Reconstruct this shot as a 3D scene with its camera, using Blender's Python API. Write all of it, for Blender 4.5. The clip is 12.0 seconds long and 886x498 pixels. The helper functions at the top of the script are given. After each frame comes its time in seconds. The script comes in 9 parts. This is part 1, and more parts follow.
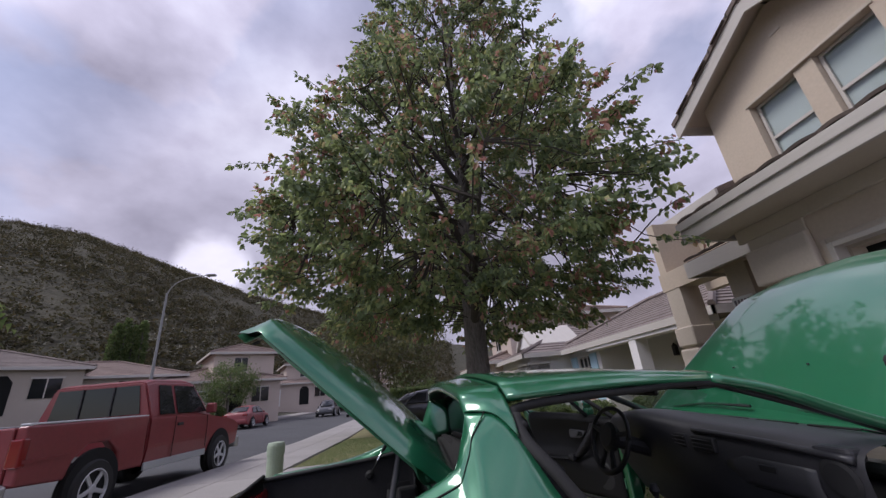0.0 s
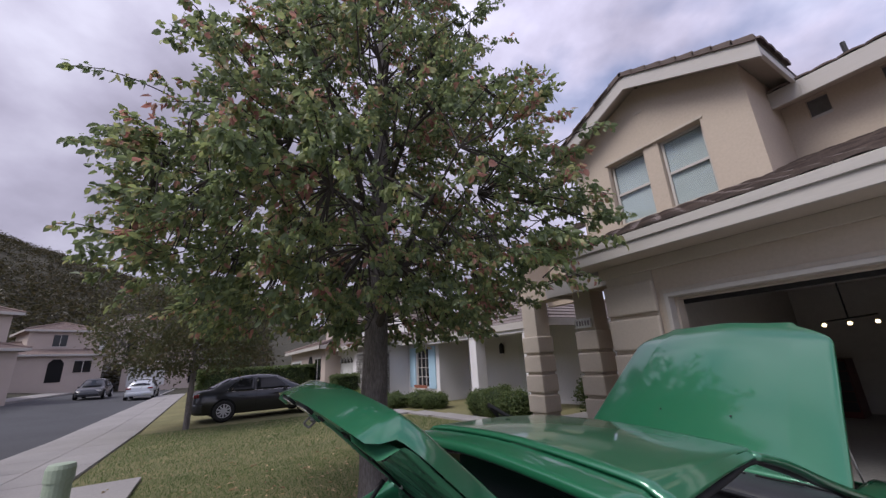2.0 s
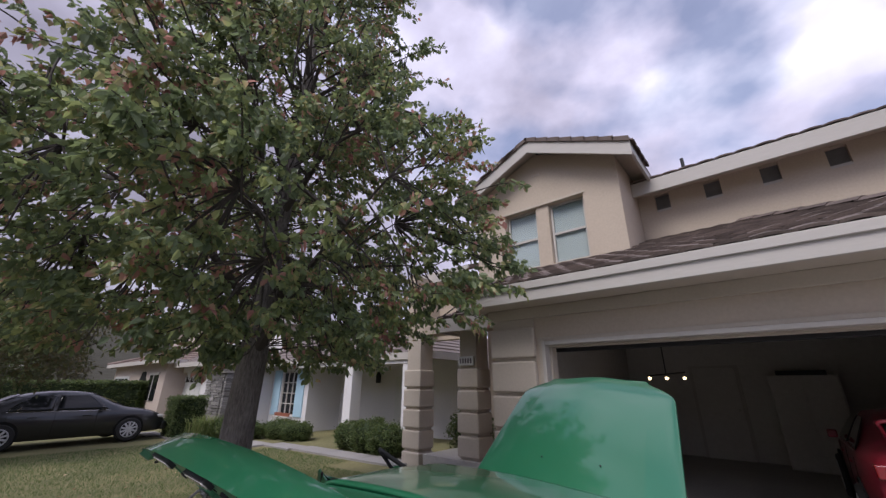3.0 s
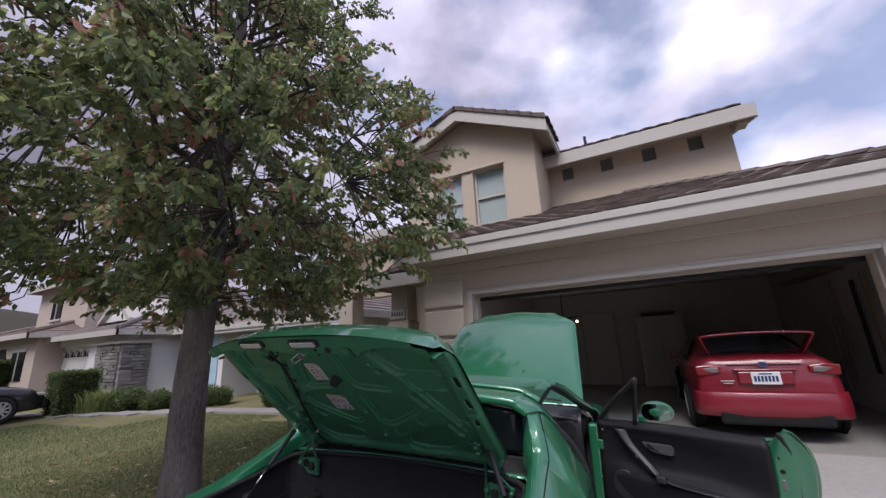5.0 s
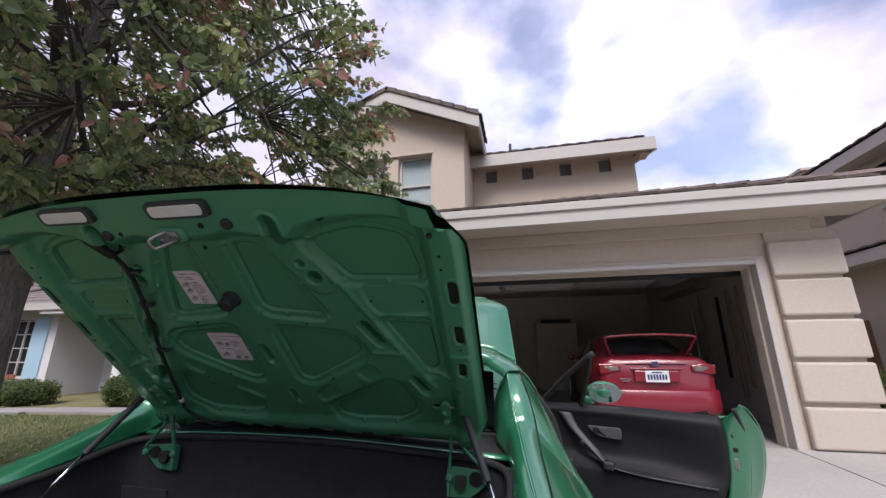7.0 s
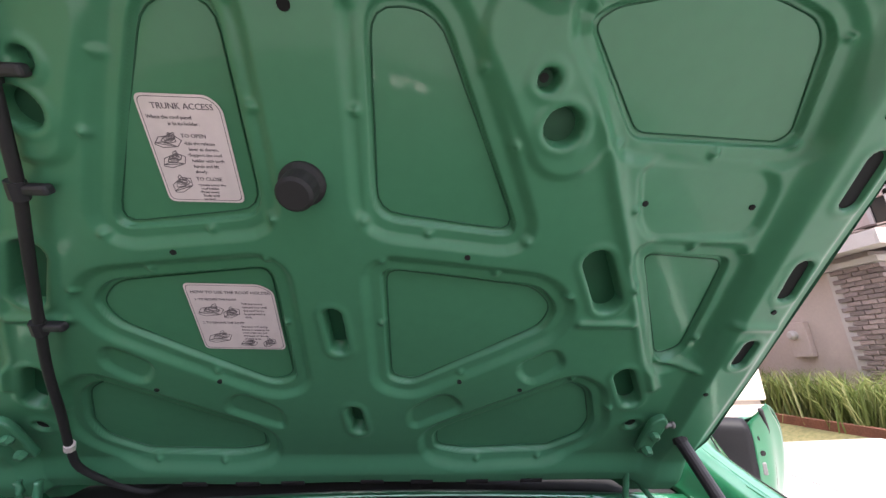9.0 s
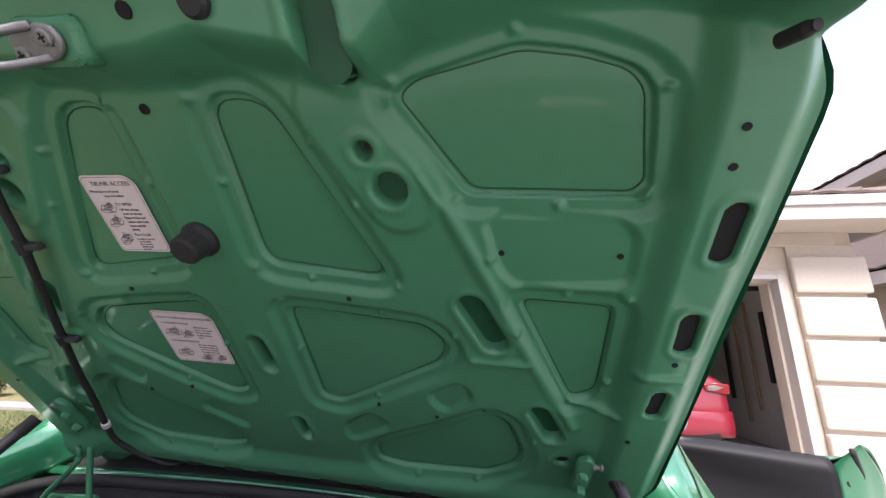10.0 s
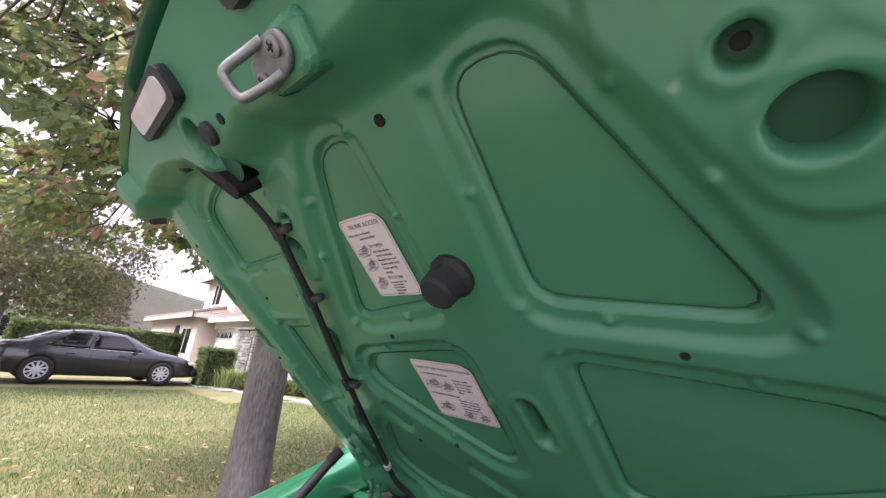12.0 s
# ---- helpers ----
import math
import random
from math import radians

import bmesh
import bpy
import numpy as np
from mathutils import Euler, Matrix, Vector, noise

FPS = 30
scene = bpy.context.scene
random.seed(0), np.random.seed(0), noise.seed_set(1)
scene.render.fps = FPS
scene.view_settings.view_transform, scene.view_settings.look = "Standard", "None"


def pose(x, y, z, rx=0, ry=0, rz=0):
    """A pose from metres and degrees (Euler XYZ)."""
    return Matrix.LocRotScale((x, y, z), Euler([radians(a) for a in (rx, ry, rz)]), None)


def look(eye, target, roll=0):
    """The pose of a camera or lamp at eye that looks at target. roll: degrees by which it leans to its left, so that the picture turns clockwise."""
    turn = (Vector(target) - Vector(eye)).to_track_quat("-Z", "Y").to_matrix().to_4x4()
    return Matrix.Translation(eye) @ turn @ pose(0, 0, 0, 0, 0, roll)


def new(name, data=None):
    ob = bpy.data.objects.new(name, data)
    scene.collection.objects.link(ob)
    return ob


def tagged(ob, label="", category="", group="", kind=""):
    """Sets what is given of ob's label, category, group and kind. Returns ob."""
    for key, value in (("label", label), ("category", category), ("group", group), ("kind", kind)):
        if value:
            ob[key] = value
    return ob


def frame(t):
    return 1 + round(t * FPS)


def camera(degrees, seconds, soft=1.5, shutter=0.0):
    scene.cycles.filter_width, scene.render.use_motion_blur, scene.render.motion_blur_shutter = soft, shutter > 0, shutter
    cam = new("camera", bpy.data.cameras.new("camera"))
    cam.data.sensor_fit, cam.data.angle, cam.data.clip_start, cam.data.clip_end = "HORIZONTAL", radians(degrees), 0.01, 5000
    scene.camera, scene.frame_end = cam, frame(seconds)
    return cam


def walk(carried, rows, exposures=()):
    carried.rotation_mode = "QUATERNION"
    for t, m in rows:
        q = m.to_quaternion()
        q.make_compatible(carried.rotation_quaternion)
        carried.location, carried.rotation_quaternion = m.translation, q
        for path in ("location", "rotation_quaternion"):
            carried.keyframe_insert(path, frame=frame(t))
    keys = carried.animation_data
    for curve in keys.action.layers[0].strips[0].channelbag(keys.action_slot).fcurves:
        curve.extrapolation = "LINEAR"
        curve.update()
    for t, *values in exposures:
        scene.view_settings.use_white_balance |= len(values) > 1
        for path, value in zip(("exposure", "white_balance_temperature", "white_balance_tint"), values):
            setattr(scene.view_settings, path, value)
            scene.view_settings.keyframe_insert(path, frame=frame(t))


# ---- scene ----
cam = camera(100.0, 12.0, soft=1.4)
PATH = [
    (0, 0.678, 3.481, 1.113, 111.24, 4.96, 85.62),
    (0.5, 0.568, 3.306, 1.265, 109.56, 2.51, 77.94),
    (1, 0.412, 3.034, 1.397, 109.26, 2.88, 66.57),
    (1.5, 0.274, 2.812, 1.466, 108.53, 3.64, 63.22),
    (2, 0.197, 2.679, 1.492, 106.65, 3.00, 59.27),
    (2.5, 0.100, 2.615, 1.531, 108.89, 0.43, 51.20),
    (3, 0.026, 2.544, 1.586, 110.00, -0.28, 40.41),
    (3.5, 0.017, 2.356, 1.543, 107.67, -0.72, 36.88),
    (5.5, -0.035, 1.972, 1.305, 103.77, 2.50, 24.30),
    (6, -0.085, 2.080, 1.261, 103.73, 0.35, 21.05),
    (6.5, -0.203, 2.215, 1.187, 103.43, 0.15, 18.09),
    (8.5, -0.991, 2.878, 1.072, 111.92, 1.68, -3.50),
    (9, -0.978, 2.824, 1.078, 106.99, 1.57, -2.91),
    (9.5, -0.890, 2.762, 1.146, 103.82, 1.05, 2.08),
    (10, -0.745, 2.791, 1.126, 105.83, -2.04, 9.25),
    (10.5, -0.701, 2.830, 0.996, 105.85, -1.84, 18.54),
    (11, -0.704, 2.864, 0.868, 106.43, -1.00, 26.22),
    (11.5, -0.733, 2.907, 0.951, 107.03, -2.53, 33.61),
    (12, -0.871, 2.910, 1.165, 107.67, -4.84, 42.81),
]
walk(cam, [(r[0], pose(*r[1:])) for r in PATH],
     exposures=[(0, -0.08, 6320, 15), (3.5, 0.0, 6320, 15), (6.5, 0.06, 6320, 15), (8.4, 2.22, 6750, 16), (9.5, 1.98, 6700, 16), (10.5, 1.76, 6680, 18), (11, 1.78, 6650, 19), (11.5, 1.94, 6680, 17), (12, 2.05, 6700, 16)])

# ---- world and sun ----
world = bpy.data.worlds.new("sky")
scene.world = world
world.use_nodes = True
wn, wl = world.node_tree.nodes, world.node_tree.links
wn.clear()
w_out = wn.new("ShaderNodeOutputWorld")
w_bg = wn.new("ShaderNodeBackground")
w_sky = wn.new("ShaderNodeTexSky")
w_sky.sky_type = "NISHITA"
w_sky.sun_disc = False
w_sky.sun_elevation, w_sky.sun_rotation = radians(54), radians(174)
w_co = wn.new("ShaderNodeTexCoord")
w_map = wn.new("ShaderNodeMapping")
w_map.inputs["Scale"].default_value = (1.0, 1.0, 1.5)
w_map.inputs["Location"].default_value = (0.35, 0.1, 0.2)
w_n1 = wn.new("ShaderNodeTexNoise")
w_n1.inputs["Scale"].default_value = 2.7
w_n1.inputs["Detail"].default_value = 7
w_n1.inputs["Roughness"].default_value = 0.5
w_n2 = wn.new("ShaderNodeTexNoise")
w_n2.inputs["Scale"].default_value = 3.4
w_n2.inputs["Detail"].default_value = 5
w_n2.inputs["Roughness"].default_value = 0.45
w_shift = wn.new("ShaderNodeMapping")
w_shift.inputs["Location"].default_value = (4.1, 1.7, 2.9)
w_ramp = wn.new("ShaderNodeValToRGB")
w_ramp.color_ramp.elements[0].position = 0.33
w_ramp.color_ramp.elements[0].color = (0.34, 0.325, 0.42, 1)
w_ramp.color_ramp.elements[1].position = 0.77
w_ramp.color_ramp.elements[1].color = (1.05, 1.06, 1.22, 1)
e = w_ramp.color_ramp.elements.new(0.52)
e.color = (0.62, 0.60, 0.75, 1)
w_gap = wn.new("ShaderNodeValToRGB")
w_gap.color_ramp.elements[0].position = 0.40
w_gap.color_ramp.elements[0].color = (0.30, 0.30, 0.30, 1)
w_gap.color_ramp.elements[1].position = 0.55
w_gap.color_ramp.elements[1].color = (1, 1, 1, 1)
w_mul = wn.new("ShaderNodeMix")
w_mul.data_type = "RGBA"
w_mul.blend_type = "MULTIPLY"
w_mul.inputs["Factor"].default_value = 1.0
w_mul.inputs["B"].default_value = (0.15, 0.15, 0.155, 1)
w_mix = wn.new("ShaderNodeMix")
w_mix.data_type = "RGBA"
wl.new(w_co.outputs["Generated"], w_map.inputs["Vector"])
wl.new(w_map.outputs["Vector"], w_n1.inputs["Vector"])
wl.new(w_map.outputs["Vector"], w_shift.inputs["Vector"])
wl.new(w_shift.outputs["Vector"], w_n2.inputs["Vector"])
wl.new(w_n1.outputs["Fac"], w_ramp.inputs["Fac"])
wl.new(w_n2.outputs["Fac"], w_gap.inputs["Fac"])
wl.new(w_sky.outputs["Color"], w_mul.inputs["A"])
# the overcast is thicker to the west
w_xyz, w_rng, w_thick = wn.new("ShaderNodeSeparateXYZ"), wn.new("ShaderNodeMapRange"), wn.new("ShaderNodeVectorMath")
w_rng.inputs["From Min"].default_value, w_rng.inputs["From Max"].default_value = -0.98, -0.45
w_rng.inputs["To Min"].default_value, w_rng.inputs["To Max"].default_value = 0.66, 1.18
w_thick.operation = "SCALE"
wl.new(w_co.outputs["Generated"], w_xyz.inputs["Vector"])
wl.new(w_xyz.outputs["X"], w_rng.inputs["Value"])
wl.new(w_ramp.outputs["Color"], w_thick.inputs[0])
wl.new(w_rng.outputs["Result"], w_thick.inputs["Scale"])
w_west, w_cover = wn.new("ShaderNodeMapRange"), wn.new("ShaderNodeMath")
w_west.inputs["From Min"].default_value, w_west.inputs["From Max"].default_value = -0.30, -0.70
w_cover.operation = "MAXIMUM"
wl.new(w_xyz.outputs["X"], w_west.inputs["Value"])
wl.new(w_gap.outputs["Color"], w_cover.inputs[0])
wl.new(w_west.outputs["Result"], w_cover.inputs[1])
wl.new(w_cover.outputs[0], w_mix.inputs["Factor"])
wl.new(w_mul.outputs["Result"], w_mix.inputs["A"])
w_last = w_thick.outputs["Vector"]
for w_dir, w_in, w_out_, w_gain in (((-0.842, -0.436, 0.318), 0.9992, 0.9958, 0.42),):
    w_dot, w_edge, w_rag, w_add = wn.new("ShaderNodeVectorMath"), wn.new("ShaderNodeMapRange"), wn.new("ShaderNodeMath"), wn.new("ShaderNodeVectorMath")
    w_dot.operation, w_rag.operation, w_add.operation = "DOT_PRODUCT", "MULTIPLY_ADD", "MULTIPLY_ADD"
    w_dot.inputs[1].default_value = Vector(w_dir).normalized()
    wl.new(w_co.outputs["Generated"], w_dot.inputs[0])
    # ragged rim from the finer cloud noise
    w_rag.inputs[1].default_value = 0.016
    wl.new(w_n2.outputs["Fac"], w_rag.inputs[0])
    wl.new(w_dot.outputs["Value"], w_rag.inputs[2])
    w_edge.interpolation_type = "SMOOTHSTEP"
    w_edge.inputs["From Min"].default_value, w_edge.inputs["From Max"].default_value = w_out_ + 0.008, w_in + 0.008
    w_edge.inputs["To Max"].default_value = w_gain
    wl.new(w_rag.outputs[0], w_edge.inputs["Value"])
    w_add.inputs[1].default_value = (1.0, 0.99, 1.04)
    wl.new(w_edge.outputs["Result"], w_add.inputs[0])
    wl.new(w_last, w_add.inputs[2])
    w_last = w_add.outputs["Vector"]
wl.new(w_last, w_mix.inputs["B"])
wl.new(w_mix.outputs["Result"], w_bg.inputs["Color"])
w_bg.inputs["Strength"].default_value = 1.08
wl.new(w_bg.outputs["Background"], w_out.inputs["Surface"])

sun = new("sun", bpy.data.lights.new("sun", "SUN"))
sun.data.energy, sun.data.angle, sun.data.color = 2.7, radians(28), (1.0, 0.97, 0.93)
sun.matrix_world = look((1.5, -8.6, 17.4), (0, 4, 0))


# ---- materials ----
def mat(name, base, rough=0.6, metal=0.0, var=0.15, big=1.5, fine=40.0, bump=0.0, bscale=120.0, coat=0.0, random_var=0.0,
        island=0.0, tint=None, spec=0.5, stretch=(1, 1, 1), dist=0.01):
    m = bpy.data.materials.new(name)
    m.use_nodes = True
    n, l = m.node_tree.nodes, m.node_tree.links
    b = n["Principled BSDF"]
    co = n.new("ShaderNodeTexCoord")
    mp = n.new("ShaderNodeMapping")
    mp.inputs["Scale"].default_value = stretch
    l.new(co.outputs["Object"], mp.inputs["Vector"])
    n1, n2 = n.new("ShaderNodeTexNoise"), n.new("ShaderNodeTexNoise")
    n1.inputs["Scale"].default_value, n2.inputs["Scale"].default_value = big, fine
    n1.inputs["Detail"].default_value, n2.inputs["Detail"].default_value = 4, 3
    l.new(mp.outputs["Vector"], n1.inputs["Vector"])
    l.new(mp.outputs["Vector"], n2.inputs["Vector"])
    add = n.new("ShaderNodeMath")
    add.operation = "ADD"
    l.new(n1.outputs["Fac"], add.inputs[0])
    l.new(n2.outputs["Fac"], add.inputs[1])
    rng = n.new("ShaderNodeMapRange")
    rng.inputs["From Min"].default_value, rng.inputs["From Max"].default_value = 0.6, 1.4
    l.new(add.outputs[0], rng.inputs["Value"])
    mix = n.new("ShaderNodeMix")
    mix.data_type = "RGBA"
    lo = tuple(c * (1 - var) for c in base)
    hi = tint if tint else tuple(min(1, c * (1 + var)) for c in base)
    mix.inputs["A"].default_value, mix.inputs["B"].default_value = (*lo, 1), (*hi, 1)
    l.new(rng.outputs["Result"], mix.inputs["Factor"])
    last = mix.outputs["Result"]
    if random_var or island:
        src = n.new("ShaderNodeNewGeometry").outputs["Random Per Island"] if island else n.new("ShaderNodeObjectInfo").outputs["Random"]
        r2 = n.new("ShaderNodeMapRange")
        amp = island or random_var
        r2.inputs["To Min"].default_value, r2.inputs["To Max"].default_value = 1 - amp, 1 + amp
        l.new(src, r2.inputs["Value"])
        hsv = n.new("ShaderNodeHueSaturation")
        l.new(last, hsv.inputs["Color"])
        l.new(r2.outputs["Result"], hsv.inputs["Value"])
        last = hsv.outputs["Color"]
    l.new(last, b.inputs["Base Color"])
    b.inputs["Roughness"].default_value, b.inputs["Metallic"].default_value = rough, metal
    b.inputs["Coat Weight"].default_value = coat
    b.inputs["Coat Roughness"].default_value = 0.06
    b.inputs["Specular IOR Level"].default_value = spec
    if bump:
        n3 = n.new("ShaderNodeTexNoise")
        n3.inputs["Scale"].default_value, n3.inputs["Detail"].default_value = bscale, 4
        l.new(mp.outputs["Vector"], n3.inputs["Vector"])
        bp = n.new("ShaderNodeBump")
        bp.inputs["Strength"].default_value, bp.inputs["Distance"].default_value = bump, dist
        l.new(n3.outputs["Fac"], bp.inputs["Height"])
        l.new(bp.outputs["Normal"], b.inputs["Normal"])
    return m


def glass(name, tint=(0.8, 0.85, 0.85), rough=0.0):
    m = bpy.data.materials.new(name)
    m.use_nodes = True
    n, l = m.node_tree.nodes, m.node_tree.links
    n.remove(n["Principled BSDF"])
    t, g, mx, lw = n.new("ShaderNodeBsdfTransparent"), n.new("ShaderNodeBsdfGlossy"), n.new("ShaderNodeMixShader"), n.new("ShaderNodeLayerWeight")
    t.inputs["Color"].default_value = (*tint, 1)
    g.inputs["Roughness"].default_value = rough
    lw.inputs["Blend"].default_value = 0.5
    pw, ad = n.new("ShaderNodeMath"), n.new("ShaderNodeMath")
    pw.operation, ad.operation = "POWER", "MULTIPLY_ADD"
    pw.inputs[1].default_value = 4.5
    ad.inputs[1].default_value, ad.inputs[2].default_value = 0.85, 0.04
    l.new(lw.outputs["Facing"], pw.inputs[0])
    l.new(pw.outputs[0], ad.inputs[0])
    l.new(ad.outputs[0], mx.inputs["Fac"])
    l.new(t.outputs["BSDF"], mx.inputs[1])
    l.new(g.outputs["BSDF"], mx.inputs[2])
    l.new(mx.outputs["Shader"], n["Material Output"].inputs["Surface"])
    return m


def leaf_mat(name, stops, patch=0.0):
    m = bpy.data.materials.new(name)
    m.use_nodes = True
    n, l = m.node_tree.nodes, m.node_tree.links
    b = n["Principled BSDF"]
    g = n.new("ShaderNodeNewGeometry")
    rp = n.new("ShaderNodeValToRGB")
    rp.color_ramp.elements[0].position, rp.color_ramp.elements[0].color = stops[0][0], (*stops[0][1], 1)
    rp.color_ramp.elements[1].position, rp.color_ramp.elements[1].color = stops[-1][0], (*stops[-1][1], 1)
    for p, c in stops[1:-1]:
        rp.color_ramp.elements.new(p).color = (*c, 1)
    if patch:
        # sprays of one colour: a coarse noise shifts the leaf's own chance value
        co, nz = n.new("ShaderNodeTexCoord"), n.new("ShaderNodeTexNoise")
        nz.inputs["Scale"].default_value, nz.inputs["Detail"].default_value = 2.2, 3
        l.new(co.outputs["Object"], nz.inputs["Vector"])
        ma, mb = n.new("ShaderNodeMath"), n.new("ShaderNodeMath")
        ma.operation, mb.operation = "MULTIPLY_ADD", "MULTIPLY_ADD"
        ma.inputs[1].default_value, ma.inputs[2].default_value = patch * 2.6, -patch * 1.3
        l.new(nz.outputs["Fac"], ma.inputs[0])
        mb.inputs[1].default_value = 0.75
        l.new(g.outputs["Random Per Island"], mb.inputs[0])
        l.new(ma.outputs[0], mb.inputs[2])
        l.new(mb.outputs[0], rp.inputs["Fac"])
    else:
        l.new(g.outputs["Random Per Island"], rp.inputs["Fac"])
    l.new(rp.outputs["Color"], b.inputs["Base Color"])
    b.inputs["Roughness"].default_value = 0.42
    tr = n.new("ShaderNodeBsdfTranslucent")
    l.new(rp.outputs["Color"], tr.inputs["Color"])
    mx = n.new("ShaderNodeMixShader")
    mx.inputs["Fac"].default_value = 0.55
    l.new(b.outputs["BSDF"], mx.inputs[1])
    l.new(tr.outputs["BSDF"], mx.inputs[2])
    l.new(mx.outputs["Shader"], n["Material Output"].inputs["Surface"])
    return m


def emit_mat(name, color, strength):
    m = bpy.data.materials.new(name)
    m.use_nodes = True
    b = m.node_tree.nodes["Principled BSDF"]
    b.inputs["Emission Color"].default_value, b.inputs["Emission Strength"].default_value = (*color, 1), strength
    return m


STUCCO = mat("beige_stucco", (0.50, 0.42, 0.335), 0.9, var=0.08, big=0.8, fine=25, bump=0.25, bscale=220, dist=0.004)
STUCCO_TRIM = mat("light_beige_stucco", (0.49, 0.43, 0.36), 0.9, var=0.07, big=1.1, fine=30, bump=0.2, bscale=220, dist=0.004)
WHITE_PAINT = mat("white_trim_paint", (0.47, 0.44, 0.405), 0.6, var=0.06, big=1.5, fine=20, bump=0.05, bscale=60, stretch=(0.3, 3, 3))
TILE = mat("brown_roof_tile", (0.145, 0.112, 0.098), 0.9, var=0.3, big=3, fine=45, bump=0.3, bscale=90, random_var=0.3)
TILE_JOINED = mat("brown_roof_tile_rows", (0.15, 0.115, 0.10), 0.9, var=0.3, big=3, fine=45, bump=0.3, bscale=90, island=0.3)
CONCRETE = mat("driveway_concrete", (0.36, 0.342, 0.318), 0.9, var=0.14, big=0.7, fine=30, bump=0.15, bscale=150, random_var=0.05)
ASPHALT = mat("asphalt", (0.055, 0.056, 0.06), 0.9, var=0.25, big=0.4, fine=60, bump=0.3, bscale=200)
LAWN = mat("lawn_soil", (0.13, 0.14, 0.055), 1.0, var=0.35, big=0.9, fine=18, bump=0.4, bscale=60, tint=(0.23, 0.20, 0.09))
SCRUB_GROUND = mat("dry_scrub_hillside", (0.038, 0.036, 0.018), 1.0, var=0.4, big=0.06, fine=0.6, bump=0.5, bscale=0.8, tint=(0.050, 0.045, 0.027), dist=1.0)
BARK = mat("grey_bark", (0.135, 0.118, 0.108), 0.95, var=0.45, big=5, fine=40, bump=1.0, bscale=34, stretch=(1.8, 1.8, 0.42), dist=0.03, tint=(0.235, 0.21, 0.197))
LEAF = leaf_mat("pear_leaves", [(0.0, (0.14, 0.185, 0.098)), (0.40, (0.225, 0.28, 0.125)), (0.62, (0.35, 0.39, 0.155)), (0.72, (0.41, 0.36, 0.18)), (0.77, (0.50, 0.26, 0.21)), (1.0, (0.37, 0.165, 0.14))], 0.65)
TWIG = mat("dark_twig_bark", (0.060, 0.050, 0.044), 0.95, var=0.3, big=6, fine=60, bump=0.4, bscale=60)
LEAF_HEDGE = leaf_mat("hedge_leaves", [(0.0, (0.075, 0.115, 0.038)), (0.6, (0.12, 0.165, 0.055)), (1.0, (0.19, 0.22, 0.085))])
LEAF_STRAP = leaf_mat("strappy_grass", [(0.0, (0.12, 0.17, 0.05)), (0.6, (0.22, 0.27, 0.09)), (1.0, (0.36, 0.36, 0.16))])
SIDEWALK = mat("weathered_pavement_concrete", (0.26, 0.245, 0.232), 0.9, var=0.16, big=0.7, fine=30, bump=0.15, bscale=150, random_var=0.06)
LEAF_DRY = leaf_mat("street_tree_leaves", [(0.0, (0.07, 0.085, 0.035)), (0.6, (0.12, 0.115, 0.05)), (1.0, (0.18, 0.12, 0.07))], 0.4)
GRASS = leaf_mat("grass_blades", [(0.0, (0.085, 0.14, 0.045)), (0.6, (0.13, 0.19, 0.062)), (1.0, (0.22, 0.235, 0.10))], 0.3)
GREEN = mat("green_car_paint", (0.018, 0.155, 0.071), 0.32, metal=0.3, var=0.05, big=2, fine=200, coat=1.0)
GREEN.node_tree.nodes["Principled BSDF"].inputs["Coat IOR"].default_value = 1.72
GREEN_INNER = mat("satin_green_inner_paint", (0.048, 0.188, 0.098), 0.42, spec=0.35, var=0.06, big=3, fine=60, coat=0.2, bump=0.02, bscale=300, dist=0.001)
BLACK_PLASTIC = mat("black_plastic", (0.018, 0.018, 0.02), 0.55, var=0.2, big=4, fine=120, bump=0.1, bscale=500, dist=0.001)
DASH = mat("dark_grey_dashboard_vinyl", (0.032, 0.032, 0.037), 0.45, var=0.2, big=4, fine=150, bump=0.15, bscale=600, dist=0.001)
GREY_DASH = mat("mid_grey_dash_plastic", (0.045, 0.045, 0.050), 0.5, var=0.15, big=5, fine=150)
RUBBER = mat("rubber", (0.014, 0.014, 0.014), 0.75, var=0.2, big=6, fine=100)
CARPET = mat("trunk_carpet", (0.016, 0.0155, 0.017), 1.0, var=0.4, big=9, fine=160, bump=0.8, bscale=350, dist=0.004)
# near-black: shade painted into holes and recesses, also dark joints and the black diffuser
VOID = mat("shade_black_and_trim", (0.003, 0.003, 0.003), 0.9, var=0.1)
STEEL = mat("zinc_steel", (0.55, 0.54, 0.50), 0.35, metal=0.9, var=0.15, big=20, fine=150, bump=0.1, bscale=90, dist=0.001)
CHROME = mat("chrome", (0.75, 0.75, 0.76), 0.08, metal=1.0, var=0.03)
MIRROR = mat("mirror_glass", (0.85, 0.87, 0.88), 0.02, metal=1.0, var=0.01)
ALLOY = mat("alloy_wheel", (0.55, 0.55, 0.56), 0.4, metal=0.35, var=0.08)
LABEL = mat("label_paper", (0.62, 0.55, 0.54), 0.55, var=0.07, big=20, fine=90)
INK = mat("label_ink", (0.13, 0.11, 0.12), 0.7, var=0.1)
RED = mat("red_car_paint", (0.20, 0.010, 0.022), 0.38, var=0.04, coat=0.5)
RED_OLD = mat("faded_red_truck_paint", (0.20, 0.030, 0.034), 0.45, var=0.12, big=1.2, fine=20, coat=0.3)
GREY_PAINT = mat("dark_grey_car_paint", (0.020, 0.021, 0.023), 0.3, metal=0.3, var=0.04, coat=0.8)
SILVER = mat("silver_car_paint", (0.5, 0.52, 0.54), 0.35, metal=0.4, var=0.04, coat=0.6)
